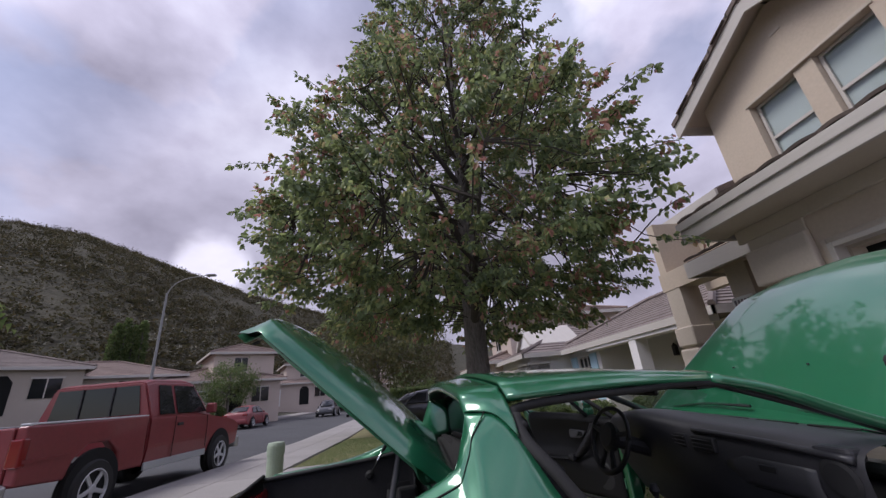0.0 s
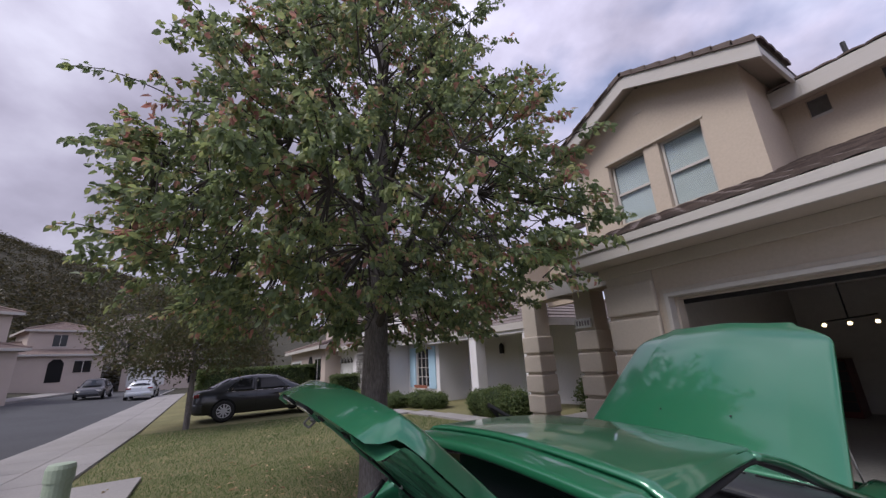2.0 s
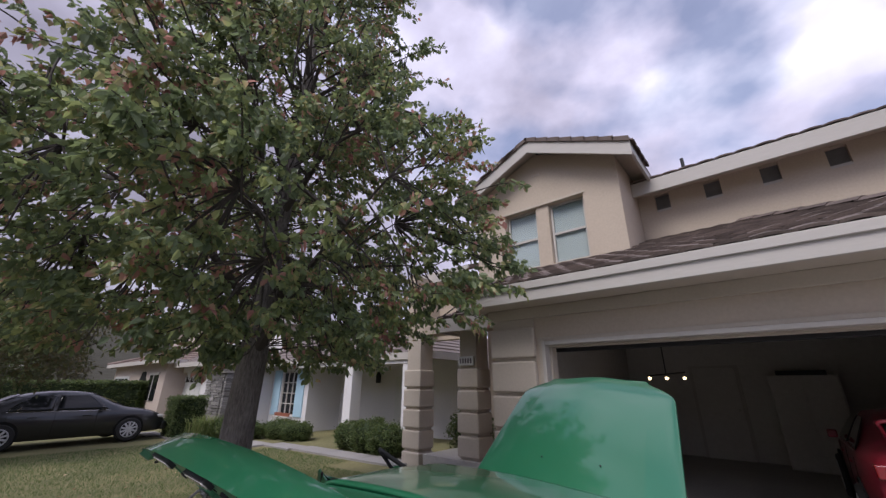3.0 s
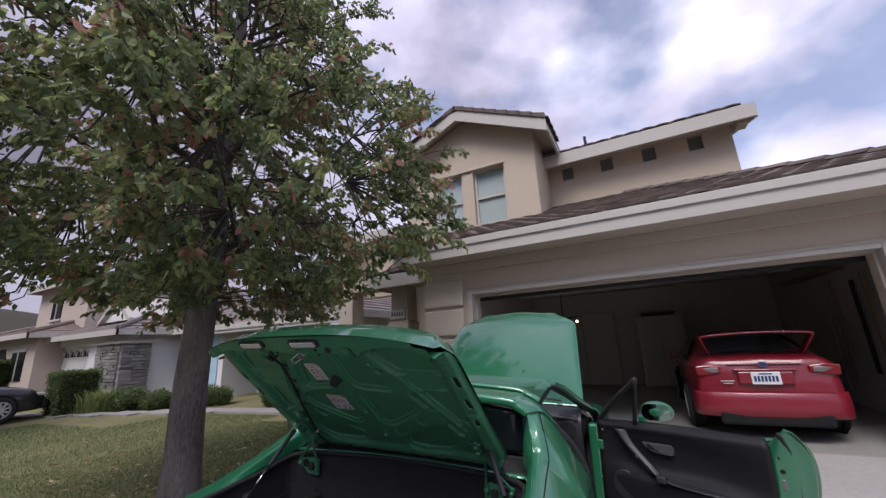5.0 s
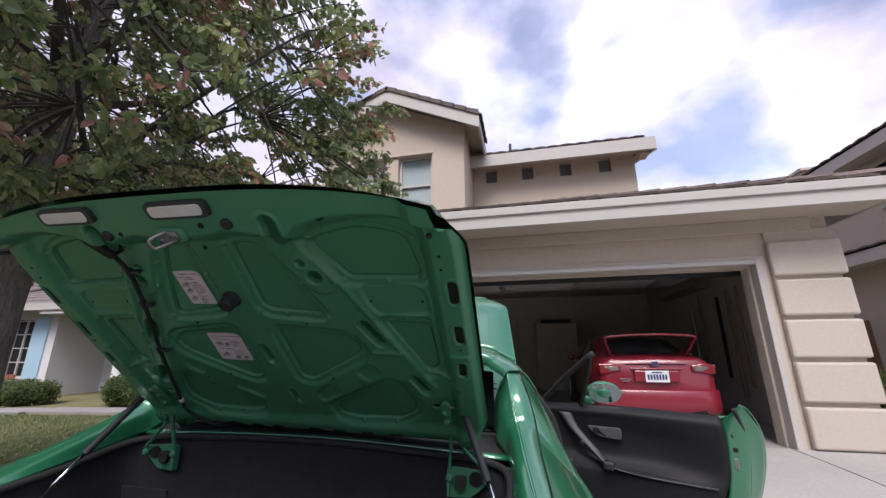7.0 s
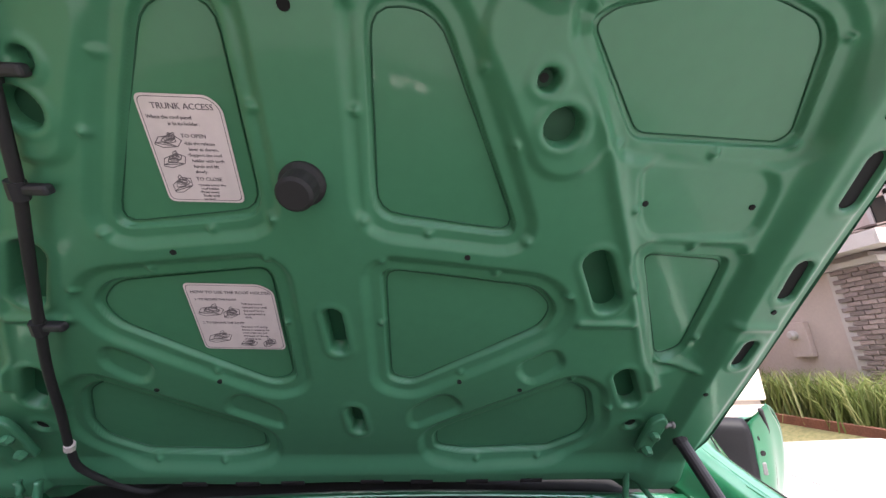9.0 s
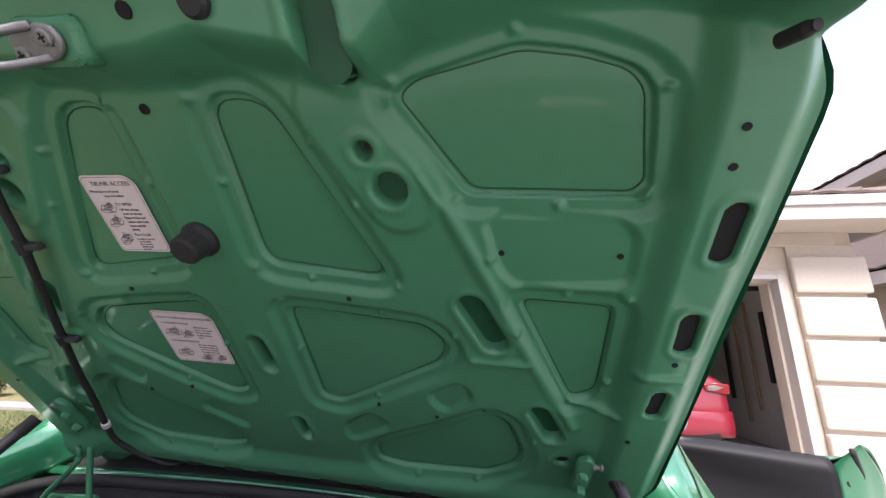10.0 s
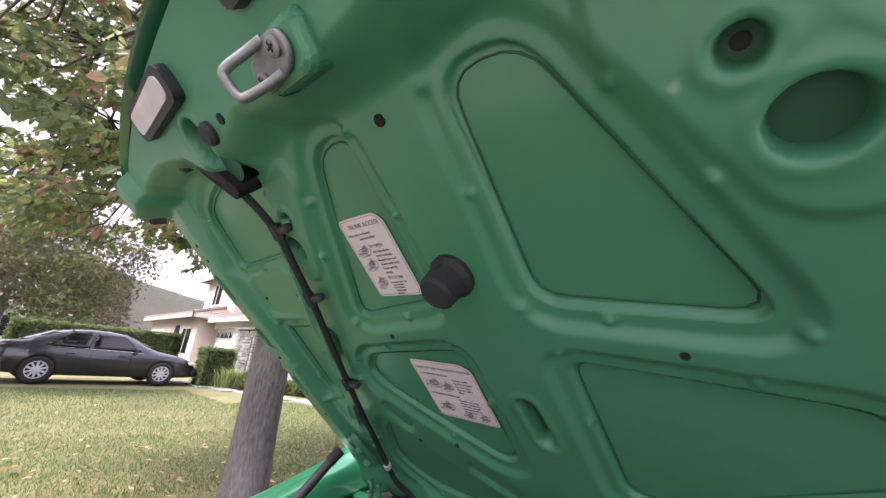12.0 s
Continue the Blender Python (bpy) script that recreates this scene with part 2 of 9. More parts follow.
WINDOW_DARK = mat("tinted_car_glass", (0.012, 0.014, 0.016), 0.05, var=0.05, spec=0.4)
GLASS = glass("clear_glass")
TAIL = mat("red_tail_lens", (0.20, 0.010, 0.012), 0.12, var=0.1, coat=0.6)
LENS = mat("clear_lens", (0.55, 0.53, 0.50), 0.12, var=0.1, coat=0.6)
LENS_DIM = mat("smoked_clear_lens", (0.17, 0.15, 0.145), 0.15, var=0.3, big=12, fine=60, coat=0.6)
PLATE = mat("plate_white", (0.7, 0.7, 0.7), 0.45, var=0.04)
PLATE_INK = mat("plate_blue", (0.02, 0.03, 0.12), 0.5, var=0.05)
DRYWALL = mat("garage_drywall", (0.56, 0.535, 0.50), 0.9, var=0.08, big=0.7, fine=12)
SLAB = mat("garage_slab", (0.28, 0.27, 0.25), 0.75, var=0.18, big=0.8, fine=20)
WOOD = mat("brown_wood", (0.20, 0.11, 0.06), 0.7, var=0.3, big=2, fine=30, stretch=(4, 4, 0.5), bump=0.1)
PALE_WOOD = mat("pale_raw_wood", (0.33, 0.25, 0.17), 0.7, var=0.2, big=2, fine=30, stretch=(4, 4, 0.5))
DOOR_WHITE = mat("white_garage_door", (0.60, 0.60, 0.58), 0.5, var=0.05)
GREY_STUCCO = mat("grey_white_stucco", (0.66, 0.64, 0.64), 0.9, var=0.07, big=0.8, fine=20, bump=0.2, bscale=200, dist=0.004)
STONE = mat("stacked_stone", (0.20, 0.19, 0.18), 0.9, var=0.3, big=3, fine=30, bump=0.5, bscale=40, random_var=0.35)
SHUTTER = mat("pale_blue_shutter", (0.38, 0.55, 0.66), 0.6, var=0.06)
BLIND = mat("white_blinds", (0.66, 0.66, 0.66), 0.7, var=0.06, big=2, fine=14, stretch=(14, 1, 0.2))
UTIL = mat("pale_green_utility_post", (0.30, 0.36, 0.27), 0.7, var=0.1, big=4, fine=40)
BRICK = mat("grey_brown_brick", (0.24, 0.19, 0.17), 0.9, var=0.25, big=4, fine=40, bump=0.3, bscale=120, random_var=0.35)
PINK_STUCCO = mat("pale_pink_stucco", (0.46, 0.385, 0.335), 0.9, var=0.07, big=0.8, fine=20, bump=0.2, bscale=200, dist=0.004)
LAMP_GLOW = emit_mat("warm_bulb", (1.0, 0.74, 0.40), 5.0)
SIGN_WHITE = mat("sign_plate", (0.6, 0.6, 0.58), 0.5, var=0.04)


# ---- building helpers ----
def link(name, me, material, parent=None, label="", smooth=False):
    me.materials.append(material)
    if smooth:
        me.shade_smooth()
    ob = new(name, me)
    if parent:
        ob.parent = parent
    return tagged(ob, label) if label else ob


def part(name, bm, material, parent=None, label="", smooth=False):
    me = bpy.data.meshes.new(name)
    bm.normal_update()
    bm.to_mesh(me)
    bm.free()
    return link(name, me, material, parent, label, smooth)


def thing(name, m, label, category, group="", kind=""):
    ob = new(name)
    ob.matrix_world = m
    return tagged(ob, label, category, group, kind)


def box(bm, lo, hi, bevel=0.0, m=None, seg=2):
    r = bmesh.ops.create_cube(bm, size=1.0)
    vs = r["verts"]
    for v in vs:
        v.co = Vector([lo[i] + (v.co[i] + 0.5) * (hi[i] - lo[i]) for i in range(3)])
    if bevel:
        es = list({e for v in vs for e in v.link_edges})
        rb = bmesh.ops.bevel(bm, geom=es, offset=bevel, segments=seg, profile=0.5, affect="EDGES")
        vs = list(set(rb["verts"]) | {v for v in vs if v.is_valid})
    if m:
        bmesh.ops.transform(bm, matrix=m, verts=[v for v in vs if v.is_valid])
    return bm


def boxp(name, lo, hi, material, parent=None, label="", bevel=0.0, m=None):
    return part(name, box(bmesh.new(), lo, hi, bevel, m), material, parent, label)


def prism(bm, pts, axis, a, b, bevel=0.0, seg=2):
    """A polygon in the plane across axis, pushed from a to b along it."""
    def at(p, h):
        c = list(p)
        c.insert(axis, h)
        return Vector(c)
    lo = [bm.verts.new(at(p, a)) for p in pts]
    hi = [bm.verts.new(at(p, b)) for p in pts]
    k = len(pts)
    fs = [bm.faces.new(lo), bm.faces.new(hi)] + [bm.faces.new((lo[i], lo[(i + 1) % k], hi[(i + 1) % k], hi[i])) for i in range(k)]
    bmesh.ops.recalc_face_normals(bm, faces=fs)
    if bevel:
        es = list({e for f in fs for e in f.edges})
        bmesh.ops.bevel(bm, geom=es, offset=bevel, segments=seg, profile=0.5, affect="EDGES")
    return bm


def smooth_line(pts, n):
    """Catmull-Rom through the points, n samples."""
    p = [Vector(q) for q in pts]
    if len(p) == 2:
        return [p[0].lerp(p[1], i / (n - 1)) for i in range(n)]
    out = []
    for i in range(n):
        u = i / (n - 1) * (len(p) - 1)
        k = min(int(u), len(p) - 2)
        t = u - k
        a, b, c, d = p[max(k - 1, 0)], p[k], p[k + 1], p[min(k + 2, len(p) - 1)]
        if k == 0:
            a = b * 2 - c
        if k == len(p) - 2:
            d = c * 2 - b
        out.append(0.5 * ((2 * b) + (c - a) * t + (2 * a - 5 * b + 4 * c - d) * t * t + (3 * b - a - 3 * c + d) * t ** 3))
    return out


def sheet(bm, curves, n=16, m=16, thick=0.0, side=1):
    """A skin through the curves; thick gives it a back."""
    rows = [smooth_line(c, n) for c in curves]
    cols = [smooth_line([r[i] for r in rows], m) for i in range(n)]
    g = [[bm.verts.new(cols[i][j]) for i in range(n)] for j in range(m)]
    fs = [bm.faces.new((g[j][i], g[j][i + 1], g[j + 1][i + 1], g[j + 1][i])) for j in range(m - 1) for i in range(n - 1)]
    if thick:
        bm.normal_update()
        back = [[bm.verts.new(v.co - v.normal * thick * side) for v in row] for row in g]
        for j in range(m - 1):
            for i in range(n - 1):
                bm.faces.new((back[j][i], back[j + 1][i], back[j + 1][i + 1], back[j][i + 1]))
        for i in range(n - 1):
            bm.faces.new((g[0][i], back[0][i], back[0][i + 1], g[0][i + 1]))
            bm.faces.new((g[m - 1][i], g[m - 1][i + 1], back[m - 1][i + 1], back[m - 1][i]))
        for j in range(m - 1):
            bm.faces.new((g[j][0], g[j + 1][0], back[j + 1][0], back[j][0]))
            bm.faces.new((g[j][n - 1], back[j][n - 1], back[j + 1][n - 1], g[j + 1][n - 1]))
        bmesh.ops.recalc_face_normals(bm, faces=bm.faces[:])
    return bm


def tube(bm, pts, r, n=8, samples=0, r2=None, squash=1.0):
    p = smooth_line(pts, samples) if samples else [Vector(q) for q in pts]
    rings = []
    up = Vector((0, 0, 1))
    for i, c in enumerate(p):
        d = (p[min(i + 1, len(p) - 1)] - p[max(i - 1, 0)]).normalized()
        s = d.cross(up if abs(d.z) < 0.95 else Vector((1, 0, 0))).normalized()
        w = s.cross(d)
        rr = r if r2 is None else r + (r2 - r) * i / (len(p) - 1)
        rings.append([bm.verts.new(c + (s * math.cos(2 * math.pi * j / n) + w * math.sin(2 * math.pi * j / n) * squash) * rr) for j in range(n)])
    for a, b in zip(rings, rings[1:]):
        for j in range(n):
            bm.faces.new((a[j], a[(j + 1) % n], b[(j + 1) % n], b[j]))
    bm.faces.new(rings[0][::-1])
    bm.faces.new(rings[-1])
    return bm


def lathe(bm, prof, n=24, m=None, open_ring=False):
    """Rings of (radius, height) round z; an open ring has no end discs."""
    rings = []
    for r, h in prof:
        ring = [bm.verts.new((r * math.cos(2 * math.pi * j / n), r * math.sin(2 * math.pi * j / n), h)) for j in range(n)]
        rings.append(ring)
    for a, b in zip(rings, rings[1:] + (rings[:1] if open_ring else [])):
        for j in range(n):
            bm.faces.new((a[j], a[(j + 1) % n], b[(j + 1) % n], b[j]))
    if not open_ring:
        bm.faces.new(rings[0][::-1])
        bm.faces.new(rings[-1])
    if m:
        bmesh.ops.transform(bm, matrix=m, verts=[v for r in rings for v in r])
    return bm


def raw(name, verts, faces, material, parent=None, label="", smooth=False):
    me = bpy.data.meshes.new(name)
    me.from_pydata(verts, [], faces)
    me.update()
    return link(name, me, material, parent, label, smooth)


def rounded(pts, r, k=4):
    """A closed polygon with its corners rounded."""
    out = []
    n = len(pts)
    for i in range(n):
        a, b, c = Vector(pts[i - 1]), Vector(pts[i]), Vector(pts[(i + 1) % n])
        da, dc = (a - b), (c - b)
        q = min(r, da.length * 0.45, dc.length * 0.45)
        s, e2 = b + da.normalized() * q, b + dc.normalized() * q
        for j in range(k + 1):
            t = j / k
            out.append(tuple((s * (1 - t) ** 2 + b * 2 * t * (1 - t) + e2 * t * t)))
    return out


def text(name, body, size, m, material, parent=None):
    cu = bpy.data.curves.new(name, "FONT")
    cu.body, cu.size, cu.extrude, cu.resolution_u = body, size, 0.0002, 2
    cu.align_x = "LEFT"
    tmp = bpy.data.objects.new(name, cu)
    scene.collection.objects.link(tmp)
    me = bpy.data.meshes.new_from_object(tmp.evaluated_get(bpy.context.evaluated_depsgraph_get()))
    bpy.data.objects.remove(tmp)
    me.transform(m)
    me.materials.clear()
    return link(name, me, material, parent)


# ---- ground ----
def sstep(a, b, x):
    t = min(1.0, max(0.0, (x - a) / (b - a)))
    return t * t * (3 - 2 * t)


def ground_z(x, y):
    """Height of the lot: a crown by the lawn tree, falling gently to the west, level at the garage."""
    yy = min(max(y, -1.0), 7.75) - 2.7
    z = -0.033 - 0.0308 * (min(max(x, -4.6), 1.6) + 1.083) + 0.0189 * yy * sstep(-7.0, -3.0, x)
    z -= 0.020 * min(max(0.0, -4.6 - x), 11.0)
    k = sstep(5.2, 7.6, y) * sstep(-5.0, -2.5, x)
    z = z * (1 - k) - 0.012 * k
    if y < -1.0:
        z += 0.045 * (-1.0 - max(y, -11.0)) * sstep(-4, -12.0, x)
    if x < -14:
        z += 0.10 * max(0.0, -y - 10.5) * sstep(-14, -24, x) * (1 - sstep(-17, -40, y) * 0.6)
    return z


HILL_AZ = [60, 85, 97, 105, 112.5, 120, 126, 131, 143, 180, 220]
HILL_EL = [3.0, 7.0, 10.6, 12.8, 14.7, 17.2, 19.0, 20.0, 19.4, 15.5, 6.0]


def land_z(x, y):
    z = ground_z(x, y)
    r = math.hypot(x - 0.6, y - 3.5)
    if r > 60:
        az = math.degrees(math.atan2(0.6 - x, y - 3.5)) % 360
        el = float(np.interp(az, HILL_AZ, HILL_EL))
        far = min(max(r, 190.0), 320.0)
        top = far * math.tan(radians(el)) * (1 + 0.03 * noise.noise((x * 0.03, y * 0.03, 0)) + 0.02 * noise.noise((x * 0.1, y * 0.1, 3)))
        s = min(1.0, max(0.0, (r - 60) / 130))
        s = s ** 1.15
        if 60 < az < 220:
            z = z * (1 - s) + top * s + s * 1.5 * noise.noise((x * 0.06, y * 0.06, 9))
        else:
            z = -0.14 * s + z * (1 - s)
    return z


def axis_steps(fine_lo, fine_hi, step, far, grow=1.16):
    out = list(np.arange(fine_lo, fine_hi + 1e-6, step))
    s, v = step, fine_hi
    while v < far:
        s = min(s * grow, 14 if abs(v) < 340 else 80)
        v += s
        out.append(v)
    s, v, left = step, fine_lo, []
    while v > -far:
        s = min(s * grow, 14 if abs(v) < 340 else 80)
        v -= s
        left.append(v)
    return left[::-1] + out


KERB_Y = -0.80
PAVE_Y = 1.0
DRIVE_X = -2.4


def ground():
    xs, ys = axis_steps(-22, 8, 0.5, 900), axis_steps(-12, 12, 0.5, 900)
    verts, faces = [], []
    for y in ys:
        for x in xs:
            z = land_z(x, y)
            if -9.9 < y < KERB_Y - 0.2 and -75 < x < 75:
                z -= 0.25
            if DRIVE_X < x < 4.8 and KERB_Y < y < 8.0:
                z -= 0.2
            if -3.5 < x < 4.8 and y > 7.4 and y < 15:
                z -= 0.2
            if x < DRIVE_X and KERB_Y < y < PAVE_Y - 0.1 and x > -75:
                z -= 0.12
            verts.append((x, y, z - 0.02))
    nx = len(xs)
    for j in range(len(ys) - 1):
        for i in range(nx - 1):
            faces.append((j * nx + i, j * nx + i + 1, (j + 1) * nx + i + 1, (j + 1) * nx + i))
    g = raw("ground", verts, faces, LAWN, smooth=True)
    g.data.materials.append(SCRUB_GROUND)
    for p in g.data.polygons:
        c = p.center
        if math.hypot(c.x, c.y) > 45 or (c.y < -11 and c.x < -14):
            p.material_index = 1
    tagged(g, "dry sloping lawn and scrub hillside ground", "ground", kind="structure")


ground()


def strip(name, x0, x1, y0, y1, dz, material, label, category, step=1.0, drop=0.3):
    """A thick slab that follows the lot's slope."""
    bm = bmesh.new()
    nx, ny = max(2, int((x1 - x0) / step) + 1), max(2, int((y1 - y0) / step) + 1)
    g = [[bm.verts.new((x, y, land_z(x, y) + dz)) for x in np.linspace(x0, x1, nx)] for y in np.linspace(y0, y1, ny)]
    fs = [bm.faces.new((g[j][i], g[j][i + 1], g[j + 1][i + 1], g[j + 1][i])) for j in range(ny - 1) for i in range(nx - 1)]
    r = bmesh.ops.extrude_face_region(bm, geom=fs)
    for v in r["geom"]:
        if isinstance(v, bmesh.types.BMVert):
            v.co.z -= drop
    bmesh.ops.recalc_face_normals(bm, faces=bm.faces[:])
    ob = part(name, bm, material)
    return tagged(ob, label, category, kind="structure")


strip("road", -75, 75, -9.6, KERB_Y - 0.17, -0.13, ASPHALT, "dark grey asphalt street beside concrete kerb", "road", 1.5)
strip("kerb", -75, 75, KERB_Y - 0.17, KERB_Y, 0.02, SIDEWALK, "pale concrete kerb along the street", "kerb", 1.0)
strip("kerb_far", -75, 75, -9.78, -9.6, 0.02, SIDEWALK, "pale concrete kerb across the street", "kerb", 1.0)
strip("pavement_far", -75, 75, -11.2, -9.78, 0.02, SIDEWALK, "pale concrete pavement across the street", "pavement", 1.5)

pavement = tagged(new("pavement"), "pale concrete pavement slabs with joints", "pavement", kind="structure")
driveway = tagged(new("driveway"), "pale concrete driveway slabs in front of the garage", "driveway", kind="structure")


def slab(parent, x0, x1, y0, y1, dz, surface=None):
    bm = bmesh.new()
    g = 0.008
    co = [(x0 + g, y0 + g), (x1 - g, y0 + g), (x1 - g, y1 - g), (x0 + g, y1 - g)]
    n = 5
    grid = [[None] * n for _ in range(n)]
    for j in range(n):
        for i in range(n):
            x = co[0][0] + (co[1][0] - co[0][0]) * i / (n - 1)
            y = co[0][1] + (co[2][1] - co[0][1]) * j / (n - 1)
            edge = 0.006 if i in (0, n - 1) or j in (0, n - 1) else 0.0
            grid[j][i] = bm.verts.new((x, y, land_z(x, y) + dz - edge))
    fs = [bm.faces.new((grid[j][i], grid[j][i + 1], grid[j + 1][i + 1], grid[j + 1][i])) for j in range(n - 1) for i in range(n - 1)]
    r = bmesh.ops.extrude_face_region(bm, geom=fs)
    for v in r["geom"]:
        if isinstance(v, bmesh.types.BMVert):
            v.co.z -= 0.12
    bmesh.ops.recalc_face_normals(bm, faces=bm.faces[:])
    return part("slab", bm, surface or CONCRETE, parent)


x = DRIVE_X
while x > -40:
    slab(pavement, x - 1.5, x, KERB_Y, 0.1, 0.03, SIDEWALK)
    slab(pavement, x - 1.5, x, 0.1, PAVE_Y, 0.03, SIDEWALK)
    x -= 1.5
for a, b in ((DRIVE_X, -0.1), (-0.1, 2.4), (2.4, 4.8)):
    for c in range(4):
        y0 = KERB_Y + c * 2.14
        slab(driveway, a, b, y0, y0 + 2.14, 0.03)
for a in (4.8, 6.4, 8.0):
    for c in range(4):
        slab(pavement, a, a + 1.6, KERB_Y + c * 2.0, KERB_Y + c * 2.0 + 2.0, 0.02)
# slab set into the verge behind the post, and the path along the hedges
slab(pavement, -7.7, -6.3, 1.05, 1.95, 0.03, SIDEWALK)
for i in range(9):
    y0 = 6.7 + 0.30 * i
    slab(pavement, -18.2 + i * 1.35, -16.85 + i * 1.35, min(y0, 8.3), min(y0, 8.3) + 0.6, 0.03, SIDEWALK)


def blades(name, boxes, material, label, category, size, lean=0.5):
    rng = np.random.default_rng(5)
    V, F = [], []
    for x0, x1, y0, y1, n, h in boxes:
        px, py = rng.uniform(x0, x1, n), rng.uniform(y0, y1, n)
        for i in range(n):
            z = land_z(px[i], py[i]) - 0.025
            a = rng.uniform(0, 6.283)
            w = size * rng.uniform(0.6, 1.3)
            dx, dy = math.cos(a) * w, math.sin(a) * w
            hh = h * rng.uniform(0.5, 1.2)
            lx, ly = rng.normal(0, lean * hh), rng.normal(0, lean * hh)
            k = len(V)
            V += [(px[i] - dx, py[i] - dy, z), (px[i] + dx, py[i] + dy, z), (px[i] + lx, py[i] + ly, z + hh)]
            F.append((k, k + 1, k + 2))
    return tagged(raw(name, V, F, material), label, category, kind="stuff")


blades("grass", [(-7.4, DRIVE_X - 0.03, PAVE_Y + 0.03, 7.6, 95000, 0.036), (-14.6, -7.4, PAVE_Y + 0.03, 6.4, 45000, 0.05), (-11, -7.4, 6.4, 8.2, 9000, 0.05)],
       GRASS, "short dry patchy green lawn grass", "grass", 0.0036)


def dead_leaves():
    rng = np.random.default_rng(8)
    V, F = [], []
    for i in range(260):
        r, a = abs(rng.normal(0, 2.0)), rng.uniform(0, 6.283)
        x, y = -4.1 + r * math.cos(a), 4.2 + r * math.sin(a)
        if x > -2.5 or y < 1.6:
            continue
        z, t, s = land_z(x, y) + 0.035, rng.uniform(0, 6.283), rng.uniform(0.02, 0.045)
        k = len(V)
        c, d = math.cos(t) * s, math.sin(t) * s
        V += [(x - c, y - d, z), (x + d * 0.5, y - c * 0.5, z + 0.008), (x + c, y + d, z + 0.012), (x - d * 0.5, y + c * 0.5, z + 0.004)]
        F.append((k, k + 1, k + 2, k + 3))
    tagged(raw("fallen_leaves", V, F, LABEL_TAN), "small pale fallen leaves scattered on the lawn", "leaves", kind="stuff")


LABEL_TAN = mat("dry_leaf", (0.34, 0.24, 0.13), 0.8, var=0.3, island=0.4)
dead_leaves()

# ---- the house with the garage ----
house = thing("house", Matrix.Identity(4), "two-storey beige stucco house with brown tile roof and open garage", "house")
FY, OY = 7.75, 8.0


def quoin_blocks(x0, x1, y0, y1, z0, z1, n, parent, wide=0.03, mat_=None):
    h = (z1 - z0) / n
    for i in range(n):
        w = wide
        boxp("stucco_block", (x0 - w, y0 - w, z0 + i * h + 0.025), (x1 + w, y1, z0 + (i + 1) * h - 0.025), mat_ or STUCCO_TRIM, parent, bevel=0.025)


def front_wall():
    w = boxp("wall", (-2.44, FY, 2.13), (2.44, OY, 2.72), STUCCO, house)
    boxp("wall", (-3.3, FY, 0), (-2.44, OY, 2.72), STUCCO, house)
    boxp("wall", (2.44, FY, 0), (3.32, OY, 2.72), STUCCO, house)
    # plain shafts behind the blocks
    boxp("pilaster", (-3.30, FY - 0.03, 0), (-2.60, FY, 2.55), STUCCO_TRIM, w, bevel=0.01)
    boxp("pilaster", (2.60, FY - 0.03, 0), (3.32, FY, 2.55), STUCCO_TRIM, w, bevel=0.01)
    quoin_blocks(-3.31, -2.62, FY - 0.06, FY, 0.0, 2.42, 5, w)
    quoin_blocks(2.62, 3.33, FY - 0.06, FY, 0.0, 2.42, 5, w)
    # stepped mouldings round the opening
    for d, o in ((0.0, 0.05), (0.055, 0.028)):
        bm = bmesh.new()
        a, b, t = 2.436 + d, 2.436 + d + 0.0555, 2.126 + d
        box(bm, (-b, FY - o, 0), (-a, FY + 0.1, t + 0.055), 0.008)
        box(bm, (a, FY - o, 0), (b, FY + 0.1, t + 0.055), 0.008)
        box(bm, (-a, FY - o, t), (a, FY + 0.1, t + 0.055), 0.008)
        part("moulding", bm, WHITE_PAINT if d == 0 else STUCCO_TRIM, w)
    boxp("jamb", (-2.47, FY + 0.1, 0), (-2.41, OY + 0.02, 2.10), STUCCO_TRIM, w)
    boxp("jamb", (2.41, FY + 0.1, 0), (2.47, OY + 0.02, 2.10), STUCCO_TRIM, w)
    boxp("head", (-2.47, FY + 0.1, 2.10), (2.47, OY + 0.02, 2.15), STUCCO_TRIM, w)


front_wall()
EX0, EX1, EY, EZ, SL = -3.60, 3.62, 7.2, 2.95, 0.39
HIP = 0.84


